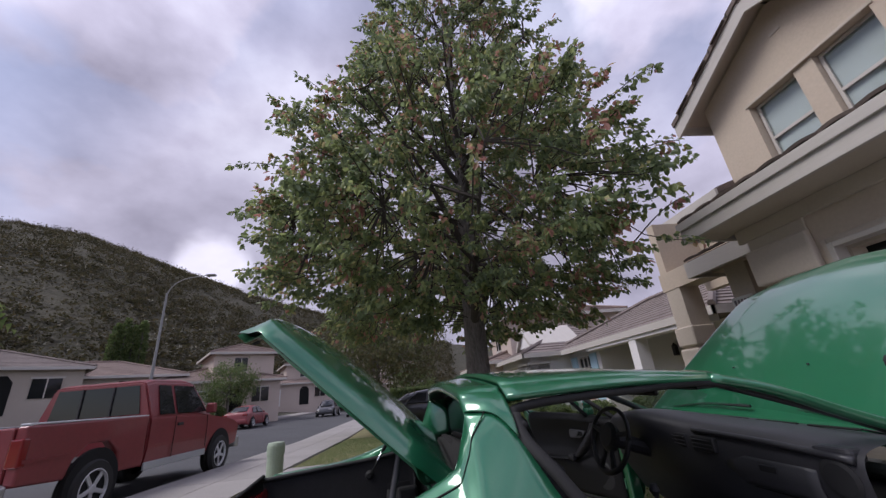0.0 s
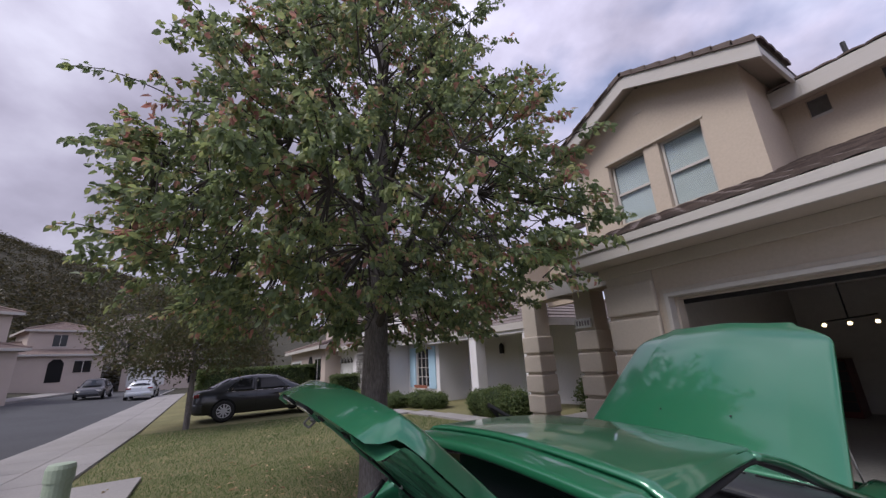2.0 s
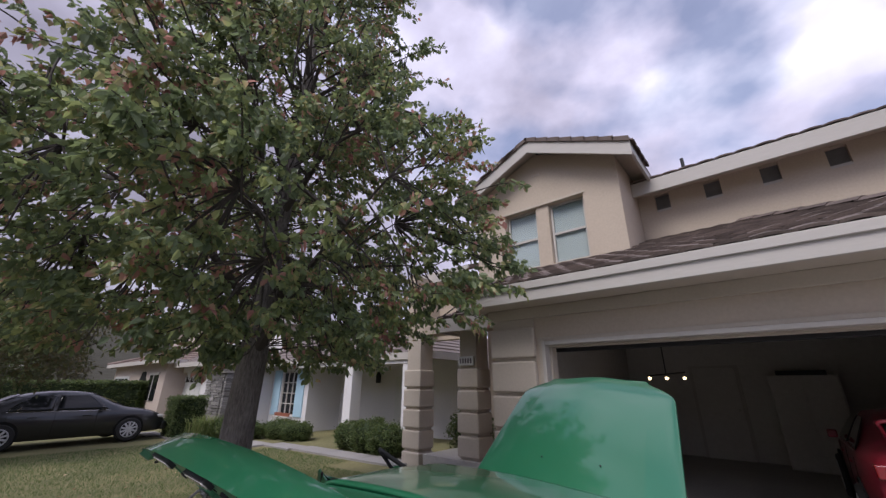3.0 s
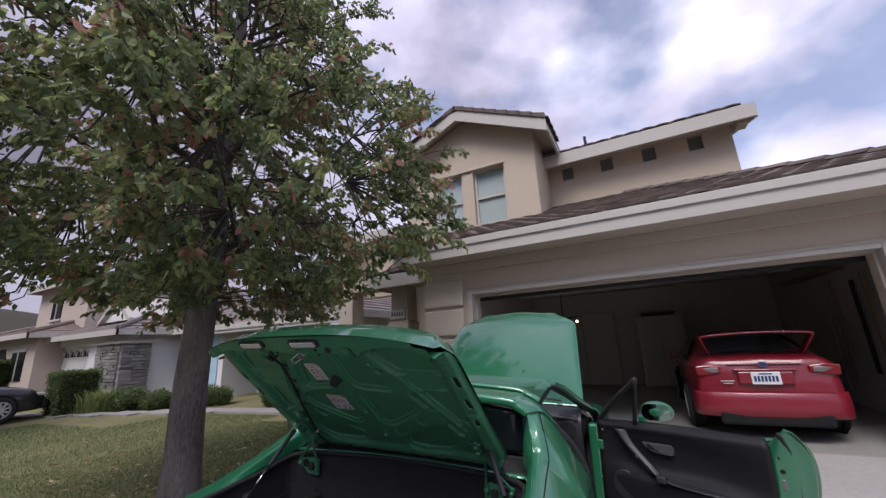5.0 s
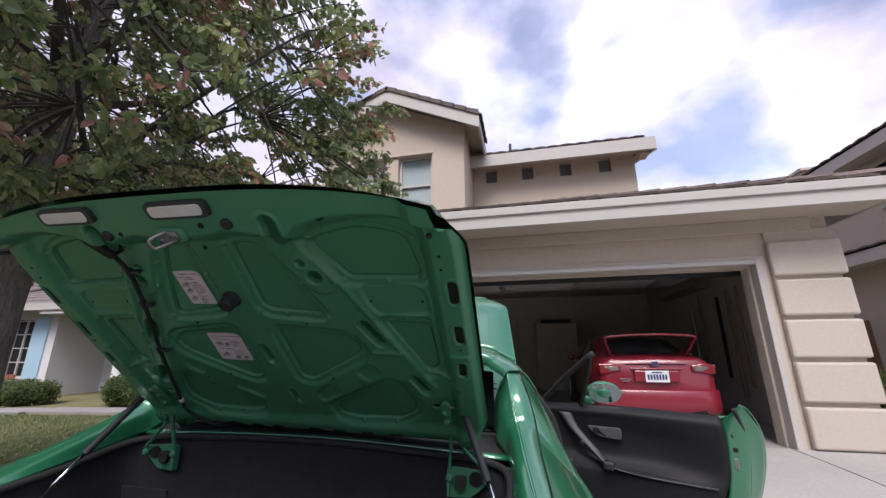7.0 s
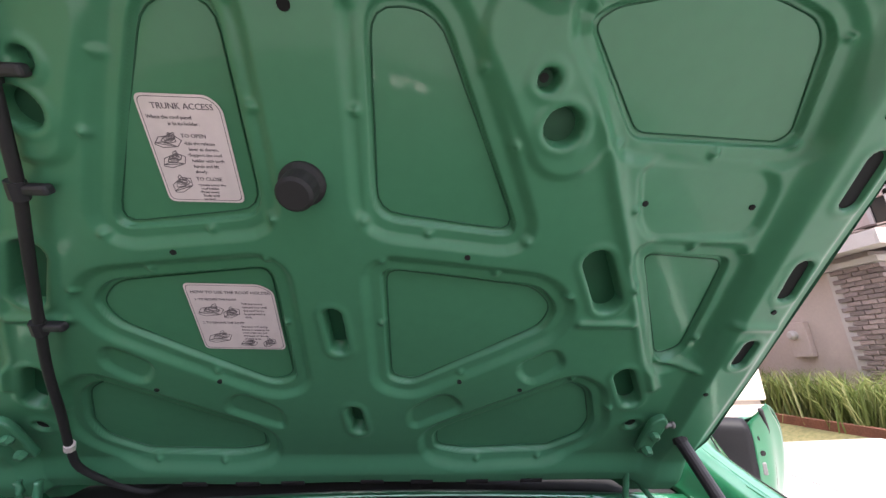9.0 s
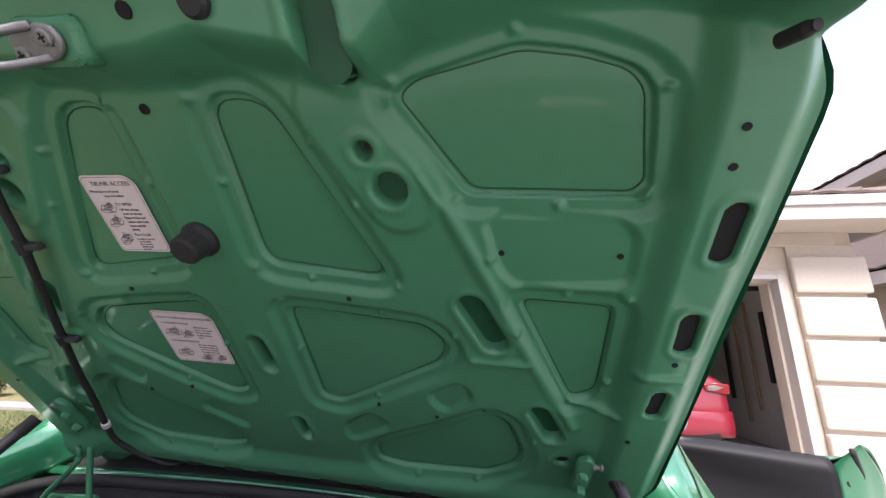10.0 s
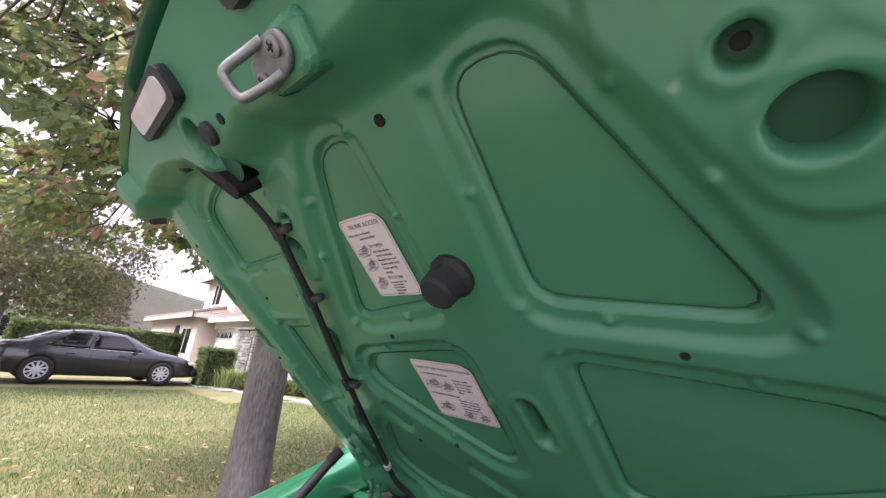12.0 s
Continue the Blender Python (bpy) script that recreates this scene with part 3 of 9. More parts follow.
def garage_roof():
    r = part("roof", bmesh.new(), TILE_JOINED, house)
    bm = bmesh.new()
    # deck: front slope, hip slope
    top = 11.5
    ridge = EX1 - HIP * (top - EY)
    f = [(EX0, EY, EZ), (EX1, EY, EZ), (ridge, top, EZ + SL * (top - EY)), (EX0, top, EZ + SL * (top - EY))]
    h = [(EX1, EY, EZ), (EX1, 14.0, EZ), (ridge, 14.0, EZ + SL * (top - EY)), (ridge, top, EZ + SL * (top - EY))]
    for q in (f, h):
        up = [bm.verts.new(p) for p in q]
        dn = [bm.verts.new((p[0], p[1], p[2] - 0.12)) for p in q]
        bm.faces.new(up)
        bm.faces.new(dn[::-1])
        for i in range(4):
            bm.faces.new((up[i], dn[i], dn[(i + 1) % 4], up[(i + 1) % 4]))
    bmesh.ops.recalc_face_normals(bm, faces=bm.faces[:])
    bm.to_mesh(r.data)
    bm.free()
    # fascia in two steps, soffit
    boxp("fascia", (EX0 - 0.03, EY - 0.03, EZ - 0.27), (EX1 + 0.03, EY + 0.02, EZ - 0.03), WHITE_PAINT, r, "white painted fascia board", 0.006)
    boxp("fascia", (EX0 - 0.05, EY - 0.06, EZ - 0.11), (EX1 + 0.05, EY - 0.03, EZ - 0.0), WHITE_PAINT, r, bevel=0.008)
    boxp("fascia", (EX1, EY + 0.02, EZ - 0.27), (EX1 + 0.04, 13.5, EZ - 0.03), WHITE_PAINT, r, bevel=0.006)
    boxp("fascia", (EX0 - 0.04, EY + 0.02, EZ - 0.27), (EX0, 8.9, EZ + 0.03), WHITE_PAINT, r, bevel=0.006)
    boxp("soffit", (EX0, EY + 0.02, EZ - 0.25), (EX1, FY, EZ - 0.22), STUCCO_TRIM, r)
    boxp("soffit", (-3.4, FY - 0.05, EZ - 0.42), (3.12, FY, EZ - 0.25), STUCCO_TRIM, r, bevel=0.01)
    return r


g_roof = garage_roof()


def tile_mesh(w, l):
    bm = bmesh.new()
    k = 5
    pts = [(-w / 2 + w * i / k, 0.018 * math.sin(math.pi * i / k)) for i in range(k + 1)]
    a = [bm.verts.new((x, 0, z + 0.035)) for x, z in pts]
    b = [bm.verts.new((x, l, z + 0.008)) for x, z in pts]
    c = [bm.verts.new((x, 0, z + 0.004)) for x, z in pts]
    for i in range(k):
        bm.faces.new((a[i], a[i + 1], b[i + 1], b[i]))
        bm.faces.new((c[i], c[i + 1], a[i + 1], a[i]))
    for p, q, s in ((a[0], b[0], c[0]), (a[k], b[k], c[k])):
        bm.faces.new((p, q, s))
    me = bpy.data.meshes.new("tile")
    bm.to_mesh(me)
    bm.free()
    me.materials.append(TILE)
    return me


TILE_ME = tile_mesh(0.305, 0.40)


def lay_tiles(parent, origin, u, v, width, rows, inside, jitter=0.006):
    rng = random.Random(3)
    u, v = Vector(u).normalized(), Vector(v).normalized()
    n = u.cross(v)
    for j in range(rows):
        k = int(width / 0.31)
        for i in range(k):
            p = Vector(origin) + u * (0.155 + i * 0.31 + (0.155 if j % 2 else 0)) + v * (j * 0.33 - 0.05)
            if not inside(p):
                continue
            ob = new("tile", TILE_ME)
            ob.parent = parent
            ob.matrix_parent_inverse = Matrix.Identity(4)
            rot = Matrix((u, v, n)).transposed().to_4x4()
            ob.matrix_basis = Matrix.Translation(p + n * rng.uniform(0, jitter)) @ rot @ pose(0, 0, 0, rng.uniform(-1.2, 1.2), rng.uniform(-1, 1), rng.uniform(-1.0, 1.0))


GX0, GX1, GY = -4.97, -1.54, 9.75
lay_tiles(g_roof, (EX0, EY, EZ + 0.01), (1, 0, 0), (0, 1, SL), 7.4, 15,
          lambda p: p.x < EX1 - HIP * (p.y - EY) - 0.1 and not (p.x < GX1 + 0.1 and p.y > GY - 0.2) and p.y < 11.2)


def hip_caps():
    for i in range(13):
        t = i / 13 * (11.4 - EY)
        m = Matrix.Translation((EX1 - HIP * t, EY + t, EZ + SL * t + 0.03)) @ Euler((math.atan(SL * 0.75), 0, math.atan(HIP))).to_matrix().to_4x4()
        bm = bmesh.new()
        sect = [(-0.11, 0.0), (-0.05, 0.055), (0.05, 0.055), (0.11, 0.0)]
        lo = [bm.verts.new(m @ Vector((x, -0.03, z + 0.02))) for x, z in sect]
        hi = [bm.verts.new(m @ Vector((x, 0.46, z))) for x, z in sect]
        for q in range(3):
            bm.faces.new((lo[q], lo[q + 1], hi[q + 1], hi[q]))
        bm.faces.new(lo)
        part("ridge_cap", bm, TILE, g_roof)


hip_caps()


def sash_window(parent, x0, x1, z0, z1, y, blind=True):
    w = part("window", box(box(box(box(bmesh.new(), (x0, y, z0), (x0 + 0.045, y + 0.05, z1)), (x1 - 0.045, y, z0), (x1, y + 0.05, z1)),
             (x0 + 0.045, y, z0), (x1 - 0.045, y + 0.05, z0 + 0.05)), (x0 + 0.045, y, z1 - 0.045), (x1 - 0.045, y + 0.05, z1)), WHITE_PAINT, parent, "white framed sash window with closed blinds")
    zm = z0 + (z1 - z0) * 0.5
    boxp("frame", (x0 + 0.045, y + 0.005, zm - 0.025), (x1 - 0.045, y + 0.045, zm + 0.025), WHITE_PAINT, w)
    boxp("pane", (x0 + 0.045, y + 0.022, zm + 0.025), (x1 - 0.045, y + 0.028, z1 - 0.045), GLASS, w).visible_shadow = False
    boxp("pane", (x0 + 0.045, y + 0.030, z0 + 0.05), (x1 - 0.045, y + 0.036, zm - 0.025), GLASS, w).visible_shadow = False
    if blind:
        bm = bmesh.new()
        n = int((x1 - x0) / 0.085)
        for i in range(n):
            a = x0 + (i + 0.5) * (x1 - x0) / n
            box(bm, (-0.048, -0.002, z0), (0.048, 0.002, z1), m=Matrix.Translation((a, y + 0.062, 0)) @ pose(0, 0, 0, 0, 0, 3))
        part("blind", bm, BLIND, w)
    return w


def gable_block():
    # front wall round the window recess, with a gable top
    zb, zt, za = 3.4, 6.02, 6.77
    wx0, wx1, wz0, wz1 = -4.17, -2.27, 4.0, 5.40
    xm = (GX0 + GX1) / 2
    w = part("wall", prism(bmesh.new(), [(GX0, wz1), (GX1, wz1), (GX1, zt), (xm, za), (GX0, zt)], 1, GY, GY + 0.2), STUCCO, house)
    boxp("wall", (GX0, GY, zb), (wx0, GY + 0.2, wz1), STUCCO, house)
    boxp("wall", (wx1, GY, zb), (GX1, GY + 0.2, wz1), STUCCO, house)
    boxp("wall", (wx0, GY, zb), (wx1, GY + 0.2, wz0), STUCCO, house)
    boxp("wall", (GX0, GY + 0.2, zb), (GX0 + 0.2, 14.0, zt), STUCCO, house)
    boxp("wall", (GX1 - 0.2, GY + 0.2, zb), (GX1, 14.0, zt), STUCCO, house)
    # recess returns, post and sill
    xm2 = (wx0 + wx1) / 2
    boxp("window_post", (xm2 - 0.15, GY + 0.03, wz0), (xm2 + 0.15, GY + 0.2, wz1), STUCCO, w, bevel=0.01)
    boxp("window_head", (wx0 - 0.05, GY - 0.02, wz1), (wx1 + 0.05, GY + 0.0, wz1 + 0.05), STUCCO_TRIM, w, bevel=0.008)
    sash_window(w, wx0 + 0.02, xm2 - 0.16, wz0, wz1 - 0.01, GY + 0.13)
    sash_window(w, xm2 + 0.16, wx1 - 0.02, wz0, wz1 - 0.01, GY + 0.13)
    boxp("attic_vent", (xm - 0.12, GY - 0.015, 6.18), (xm + 0.06, GY, 6.24), STUCCO_TRIM, w, bevel=0.004)
    boxp("dark_room_behind", (wx0 - 0.1, GY + 0.35, wz0 - 0.1), (wx1 + 0.1, GY + 0.4, wz1 + 0.1), DRYWALL, w)
    # gable roof with rake boards
    oy, ox, sl = GY - 0.35, 0.40, 0.43
    ax0, ax1 = GX0 - ox, GX1 + ox
    ze = 5.90
    zr = ze + sl * (xm - ax0) + 0.06
    r = bmesh.new()
    prism(r, [(ax0, ze), (xm, zr), (xm, zr + 0.08), (ax0, ze + 0.08)], 1, oy, 15.0)
    prism(r, [(ax1, ze), (xm, zr), (xm, zr + 0.08), (ax1, ze + 0.08)], 1, oy, 15.0)
    r = part("roof", r, STUCCO_TRIM, house, "brown tile gable roof with white rake boards")
    for s, a in ((1, ax0), (-1, ax1)):
        bm = bmesh.new()
        prism(bm, [(a, ze - 0.24), (xm, zr - 0.24), (xm, zr + 0.06), (a, ze + 0.06)], 1, oy - 0.05, oy)
        part("rake_board", bm, WHITE_PAINT, r)
        bm = bmesh.new()
        prism(bm, [(a, ze - 0.16), (a + s * 0.05, ze - 0.16), (a + s * 0.05, ze + 0.06), (a, ze + 0.06)], 1, oy, 13.0)
        part("eave_board", bm, WHITE_PAINT, r)
        L = math.hypot(xm - a, zr - ze)
        # tiles turned over the rake
        for i in range(8):
            t0, t1 = i / 8, (i + 1) / 8 + 0.012
            p0, p1 = (a + (xm - a) * t0, ze + (zr - ze) * t0), (a + (xm - a) * t1, ze + (zr - ze) * t1)
            bm = bmesh.new()
            prism(bm, [(p0[0], p0[1] + 0.055), (p1[0], p1[1] + 0.045), (p1[0], p1[1] + 0.135), (p0[0], p0[1] + 0.165)], 1, oy - 0.085, oy + 0.10)
            part("rake_tile", bm, TILE_JOINED, r)
        vdir = Vector((xm - a, 0, zr - ze)).normalized()
        lay_tiles(r, (a, oy + 1.26 if s > 0 else oy - 0.04, ze + 0.085), (0, -1, 0) if s > 0 else (0, 1, 0), vdir, 1.3, int(L / 0.33), lambda p: True)
    for i in range(6):
        y = oy - 0.06 + i * 0.36
        part("ridge_cap", lathe(bmesh.new(), [(0.0, 0), (0.085, 0.0), (0.095, 0.38), (0.0, 0.38)], 10, Matrix.Translation((xm, y, zr + 0.07)) @ pose(0, 0, 0, -89, 0, 0)), TILE, r)


gable_block()


VENT_MESH = mat("grey_vent_mesh", (0.16, 0.16, 0.165), 0.8, var=0.25, big=8, fine=120)


def vent_wall():
    y, z0, z1 = 11.28, 3.9, 5.75
    va, vb = 5.18, 5.58
    left = GX1
    w = boxp("wall", (2.10, y + 0.25, z0), (2.35, 16, z1), STUCCO, house)
    for i in range(4):
        a = -1.066 + i * 0.917 - 0.14
        boxp("wall", (left, y, z0), (a, y + 0.25, z1), STUCCO, house)
        boxp("wall", (a, y, z0), (a + 0.28, y + 0.25, va), STUCCO, house)
        boxp("wall", (a, y, vb), (a + 0.28, y + 0.25, z1), STUCCO, house)
        left = a + 0.28
        boxp("vent_back", (a, y + 0.10, va), (a + 0.28, y + 0.14, vb), VENT_MESH, w, "grey mesh vent")
        boxp("vent_sill", (a, y + 0.02, va), (a + 0.28, y + 0.2, va + 0.06), WHITE_PAINT, w)
    boxp("wall", (left, y, z0), (2.35, y + 0.25, z1), STUCCO, house)
    r = bmesh.new()
    prism(r, [(10.84, 5.66), (15.0, 6.85), (15.0, 6.95), (10.84, 5.78)], 0, GX1 - 0.02, 2.68)
    r = part("roof", r, TILE_JOINED, house, "brown tile upper roof with white fascia")
    boxp("fascia", (GX1 - 0.02, 10.78, 5.46), (2.70, 10.84, 5.77), WHITE_PAINT, r, bevel=0.006)
    bm = bmesh.new()
    prism(bm, [(10.84, 5.46), (15.0, 6.65), (15.0, 6.92), (10.84, 5.75)], 0, 2.68, 2.73)
    part("rake_board", bm, WHITE_PAINT, r)
    boxp("soffit", (GX1 - 0.02, 10.84, 5.62), (2.68, 11.3, 5.66), STUCCO_TRIM, r)
    boxp("rafter_end", (2.40, 10.95, 5.44), (2.60, 11.28, 5.62), STUCCO, r, bevel=0.02)
    lay_tiles(r, (GX1, 10.82, 5.78), (1, 0, 0), (0, 1, 0.29), 4.3, 2, lambda p: True)
    part("vent_pipe", tube(bmesh.new(), [(-0.55, 11.4, 5.9), (-0.55, 11.4, 6.35)], 0.035), BLACK_PLASTIC, r)


vent_wall()


def entry():
    """Porch on block columns west of the garage."""
    w = boxp("wall", (-5.35, 10.6, -0.1), (-3.5, 10.8, 4.1), STUCCO, house)
    boxp("wall", (-3.5, 8.0, 0), (-3.3, 10.8, 2.7), STUCCO, house)
    boxp("front_door", (-4.75, 10.56, 0.30), (-3.85, 10.6, 2.35), WOOD, w, "brown wooden front door", 0.01)
    boxp("porch_step", (-5.6, 8.55, 0.0), (-3.4, 10.6, 0.30), CONCRETE, w, bevel=0.01)
    boxp("porch_step", (-5.2, 8.05, 0.0), (-3.4, 8.55, 0.16), CONCRETE, w, bevel=0.01)
    for cx in (-5.99, -4.51):
        cy = 8.82
        col = boxp("porch_column", (cx - 0.20, cy - 0.2, -0.1), (cx + 0.20, cy + 0.2, 2.70), STUCCO_TRIM, w, bevel=0.01)
        quoin_blocks(cx - 0.215, cx + 0.215, cy - 0.215, cy + 0.215, -0.08, 1.90, 5, col, 0.03)
    boxp("porch_beam", (-6.25, 8.61, 2.604), (-3.5, 9.03, 2.954), STUCCO, w)
    boxp("upper_wall", (-6.3, 9.6, 2.6), (GX0, 9.8, 4.05), STUCCO, w)
    boxp("upper_wall", (-6.3, 8.7, 2.95), (-6.1, 9.6, 4.05), STUCCO, w)
    sign = boxp("house_sign", (-4.70, 8.555, 1.93), (-4.34, 8.585, 2.10), SIGN_WHITE, w, "pale house sign plate with dark bars", 0.004)
    for i in range(5):
        boxp("sign_bar", (-4.66 + i * 0.062, 8.549, 1.97), (-4.625 + i * 0.062, 8.555, 2.06), INK, sign)
    r = bmesh.new()
    prism(r, [(9.35, 4.16), (11.4, 4.90), (11.4, 5.0), (9.35, 4.27)], 0, -6.65, GX0)
    r = part("roof", r, TILE_JOINED, house)
    boxp("fascia", (-6.69, 9.29, 3.98), (GX0, 9.35, 4.24), WHITE_PAINT, r, bevel=0.006)
    bm = bmesh.new()
    prism(bm, [(9.35, 3.98), (11.4, 4.72), (11.4, 4.98), (9.35, 4.24)], 0, -6.69, -6.65)
    part("rake_board", bm, WHITE_PAINT, r)
    boxp("soffit", (-6.65, 9.35, 4.0), (GX0, 9.8, 4.03), STUCCO_TRIM, r)
    # small lower eave over the door path
    e = bmesh.new()
    prism(e, [(8.24, 2.74), (9.3, 3.12), (9.3, 3.19), (8.24, 2.83)], 0, -4.95, -3.4)
    e = part("porch_roof", e, TILE_JOINED, house)
    boxp("fascia", (-4.98, 8.18, 2.54), (-3.4, 8.24, 2.80), WHITE_PAINT, e, bevel=0.006)
    boxp("fascia", (-4.98, 8.24, 2.54), (-4.94, 9.3, 2.80), WHITE_PAINT, e, bevel=0.006)
    lay_tiles(e, (-4.93, 8.22, 2.83), (1, 0, 0), (0, 1, 0.36), 1.6, 3, lambda p: True)


entry()


def garage_inside():
    g = thing("garage_interior", Matrix.Identity(4), "dim drywall garage interior with concrete floor", "garage", kind="structure")
    w = boxp("floor", (-3.2, FY, -0.2), (3.25, 14.4, 0.0), SLAB, g)
    boxp("wall_back", (-3.2, 14.2, 0), (3.32, 14.4, 2.75), DRYWALL, g)
    boxp("wall_west", (-3.3, OY, 0), (-3.1, 14.2, 2.75), DRYWALL, g)
    boxp("wall_east", (3.05, OY, 0), (3.25, 14.2, 2.75), DRYWALL, g)
    tagged(boxp("ceiling", (-3.3, OY, 2.62), (3.25, 14.4, 2.72), DRYWALL), "dim drywall garage ceiling", "ceiling", kind="structure")
    boxp("door_trim", (-1.66, 14.15, 0), (-0.66, 14.2, 2.05), WHITE_PAINT, g)
    d = boxp("inner_door", (-1.59, 14.11, 0), (-0.73, 14.15, 2.0), DRYWALL, g, "plain grey door in the back wall", 0.01)
    part("door_knob", lathe(bmesh.new(), [(0.01, 0), (0.03, 0.02), (0.03, 0.05), (0.01, 0.06)], 12, Matrix.Translation((-0.81, 14.11, 1.05)) @ pose(0, 0, 0, 90)), STEEL, d)
    # raised sectional door under the ceiling
    s = thing("sectional_garage_door", Matrix.Identity(4), "white sectional garage door rolled up under the ceiling", "garage door")
    for i in range(4):
        y = 8.35 + i * 0.54
        boxp("door_panel", (-2.42, y, 2.28), (2.42, y + 0.52, 2.33), DOOR_WHITE, s, bevel=0.008)
        for k in range(4):
            boxp("stiffener", (-2.3 + k * 1.4, y + 0.05, 2.26), (-2.2 + k * 1.4, y + 0.47, 2.28), STEEL, s)
    boxp("bottom_rail", (-2.46, 8.06, 2.05), (2.46, 8.14, 2.17), BLACK_PLASTIC, s, "black rubber bottom rail", 0.01)
    for sx in (-2.52, 2.52):
        part("track", tube(bmesh.new(), [(sx, 8.08, 0.1), (sx, 8.08, 1.9), (sx, 8.2, 2.25), (sx, 8.6, 2.36), (sx, 11.2, 2.40)], 0.03, 6, 20), STEEL, s)
    part("torsion_bar", tube(bmesh.new(), [(-2.5, 8.12, 2.42), (2.5, 8.12, 2.42)], 0.02, 8), STEEL, s)
    part("spring", tube(bmesh.new(), [(-0.9, 8.12, 2.42), (0.9, 8.12, 2.42)], 0.035, 10), BLACK_PLASTIC, s)
    # lamp with three bulbs
    l = thing("ceiling_lamp", pose(-1.68, 11.5, 2.62), "small ceiling lamp with three lit bulbs", "lamp")
    part("stem", tube(bmesh.new(), [(0, 0, 0), (0, 0, -0.83)], 0.012), BLACK_PLASTIC, l)
    part("bar", tube(bmesh.new(), [(-0.34, 0, -0.85), (0.34, 0, -0.79)], 0.015), BLACK_PLASTIC, l)
    for i in (-1, 0, 1):
        bm = bmesh.new()
        bmesh.ops.create_uvsphere(bm, u_segments=10, v_segments=8, radius=0.03, matrix=Matrix.Translation((i * 0.31, 0, -0.90)))
        part("bulb", bm, LAMP_GLOW, l, smooth=True)
    # cupboard and shelf at the back
    c = thing("tall_cupboard", pose(0.45, 13.85, 0), "pale tall storage cupboard at the back wall", "cupboard")
    boxp("body", (-0.6, -0.25, 0), (0.5, 0.25, 1.8), DRYWALL, c, bevel=0.01)
    boxp("door", (-0.58, -0.27, 0.03), (-0.06, -0.25, 1.77), DRYWALL, c, bevel=0.006)
    boxp("door", (-0.04, -0.27, 0.03), (0.48, -0.25, 1.77), DRYWALL, c, bevel=0.006)
    b = thing("storage_box", pose(0.40, 13.85, 1.8), "dark storage box on the cupboard", "box")
    boxp("body", (-0.4, -0.2, 0), (0.4, 0.2, 0.1), BLACK_PLASTIC, b, bevel=0.01)
    rk = thing("wall_rack", pose(3.0, 10.6, 0), "wooden boards and long tools hung on the wall", "rack")
    for i, (yy, z0, z1, mm) in enumerate(((-1.2, 0.5, 2.1, PALE_WOOD), (-0.9, 0.3, 2.1, PALE_WOOD), (-0.55, 0.6, 2.0, BLACK_PLASTIC), (0.2, 0.4, 2.1, PALE_WOOD), (0.6, 0.2, 1.9, STEEL), (-1.6, 0.9, 1.9, BLACK_PLASTIC))):
        boxp("board", (-0.03, yy, z0), (0.0, yy + 0.045 + 0.02 * (i % 3), z1), mm, rk, bevel=0.006)
    boxp("shelf", (-0.3, -0.4, 2.2), (0.0, 1.8, 2.23), PALE_WOOD, rk)
    sh = thing("red_tool_chest", pose(-2.6, 13.7, 0), "dark red tool chest by the back wall", "tool chest")
    boxp("body", (-0.25, -0.25, 0), (0.25, 0.25, 1.1), mat("dark_red_metal", (0.10, 0.02, 0.02), 0.4, var=0.1), sh, bevel=0.01)
    for i in range(5):
        boxp("drawer", (-0.23, -0.27, 0.12 + i * 0.19), (0.23, -0.25, 0.29 + i * 0.19), BLACK_PLASTIC, sh, bevel=0.004)


garage_inside()


def fallen_leaves():
    rng = random.Random(31)
    verts, faces = [], []
    for _ in range(420):
        x, y = -4.1 + rng.gauss(0, 2.6), 3.9 + rng.gauss(0, 1.7)
        if not (-11 < x < -2.5 and 1.1 < y < 7.4):
            continue
        a, L_ = rng.uniform(0, 6.28), rng.uniform(0.022, 0.042)
        c, s_ = math.cos(a), math.sin(a)
        z, n = land_z(x, y) + 0.030, len(verts)
        for u, v, w in ((-1, 0, 0.0), (-0.2, -0.5, 0.35), (0.5, -0.38, 0.3), (1, 0, 0.1), (0.5, 0.38, 0.45), (-0.2, 0.5, 0.4), (0.1, 0, 0.0)):
            verts.append((x + L_ * (u * c - v * s_), y + L_ * (u * s_ + v * c), z + L_ * w))
        faces += [(n + i, n + (i + 1) % 6, n + 6) for i in range(6)]
    ob = raw("fallen_leaves", verts, faces, LEAF_FALLEN)
    tagged(ob, "dry yellow-brown leaves fallen on the lawn", "leaves", kind="stuff")


LEAF_FALLEN = leaf_mat("fallen_leaf", [(0.0, (0.20, 0.13, 0.07)), (0.6, (0.33, 0.25, 0.13)), (1.0, (0.45, 0.38, 0.24))])
fallen_leaves()


# ---- the green sports car ----
CAR = pose(-1.083, 2.697, -0.033, 1.08, 1.77, 2.58)
car = thing("sports_car", CAR, "green two-seat targa car with boot, bonnet and door open", "car")


def seg_dist(px, py, a, b):
    ax, ay = a
    dx, dy = b[0] - ax, b[1] - ay
    t = np.clip(((px - ax) * dx + (py - ay) * dy) / (dx * dx + dy * dy + 1e-12), 0, 1)
    return np.hypot(px - ax - t * dx, py - ay - t * dy)


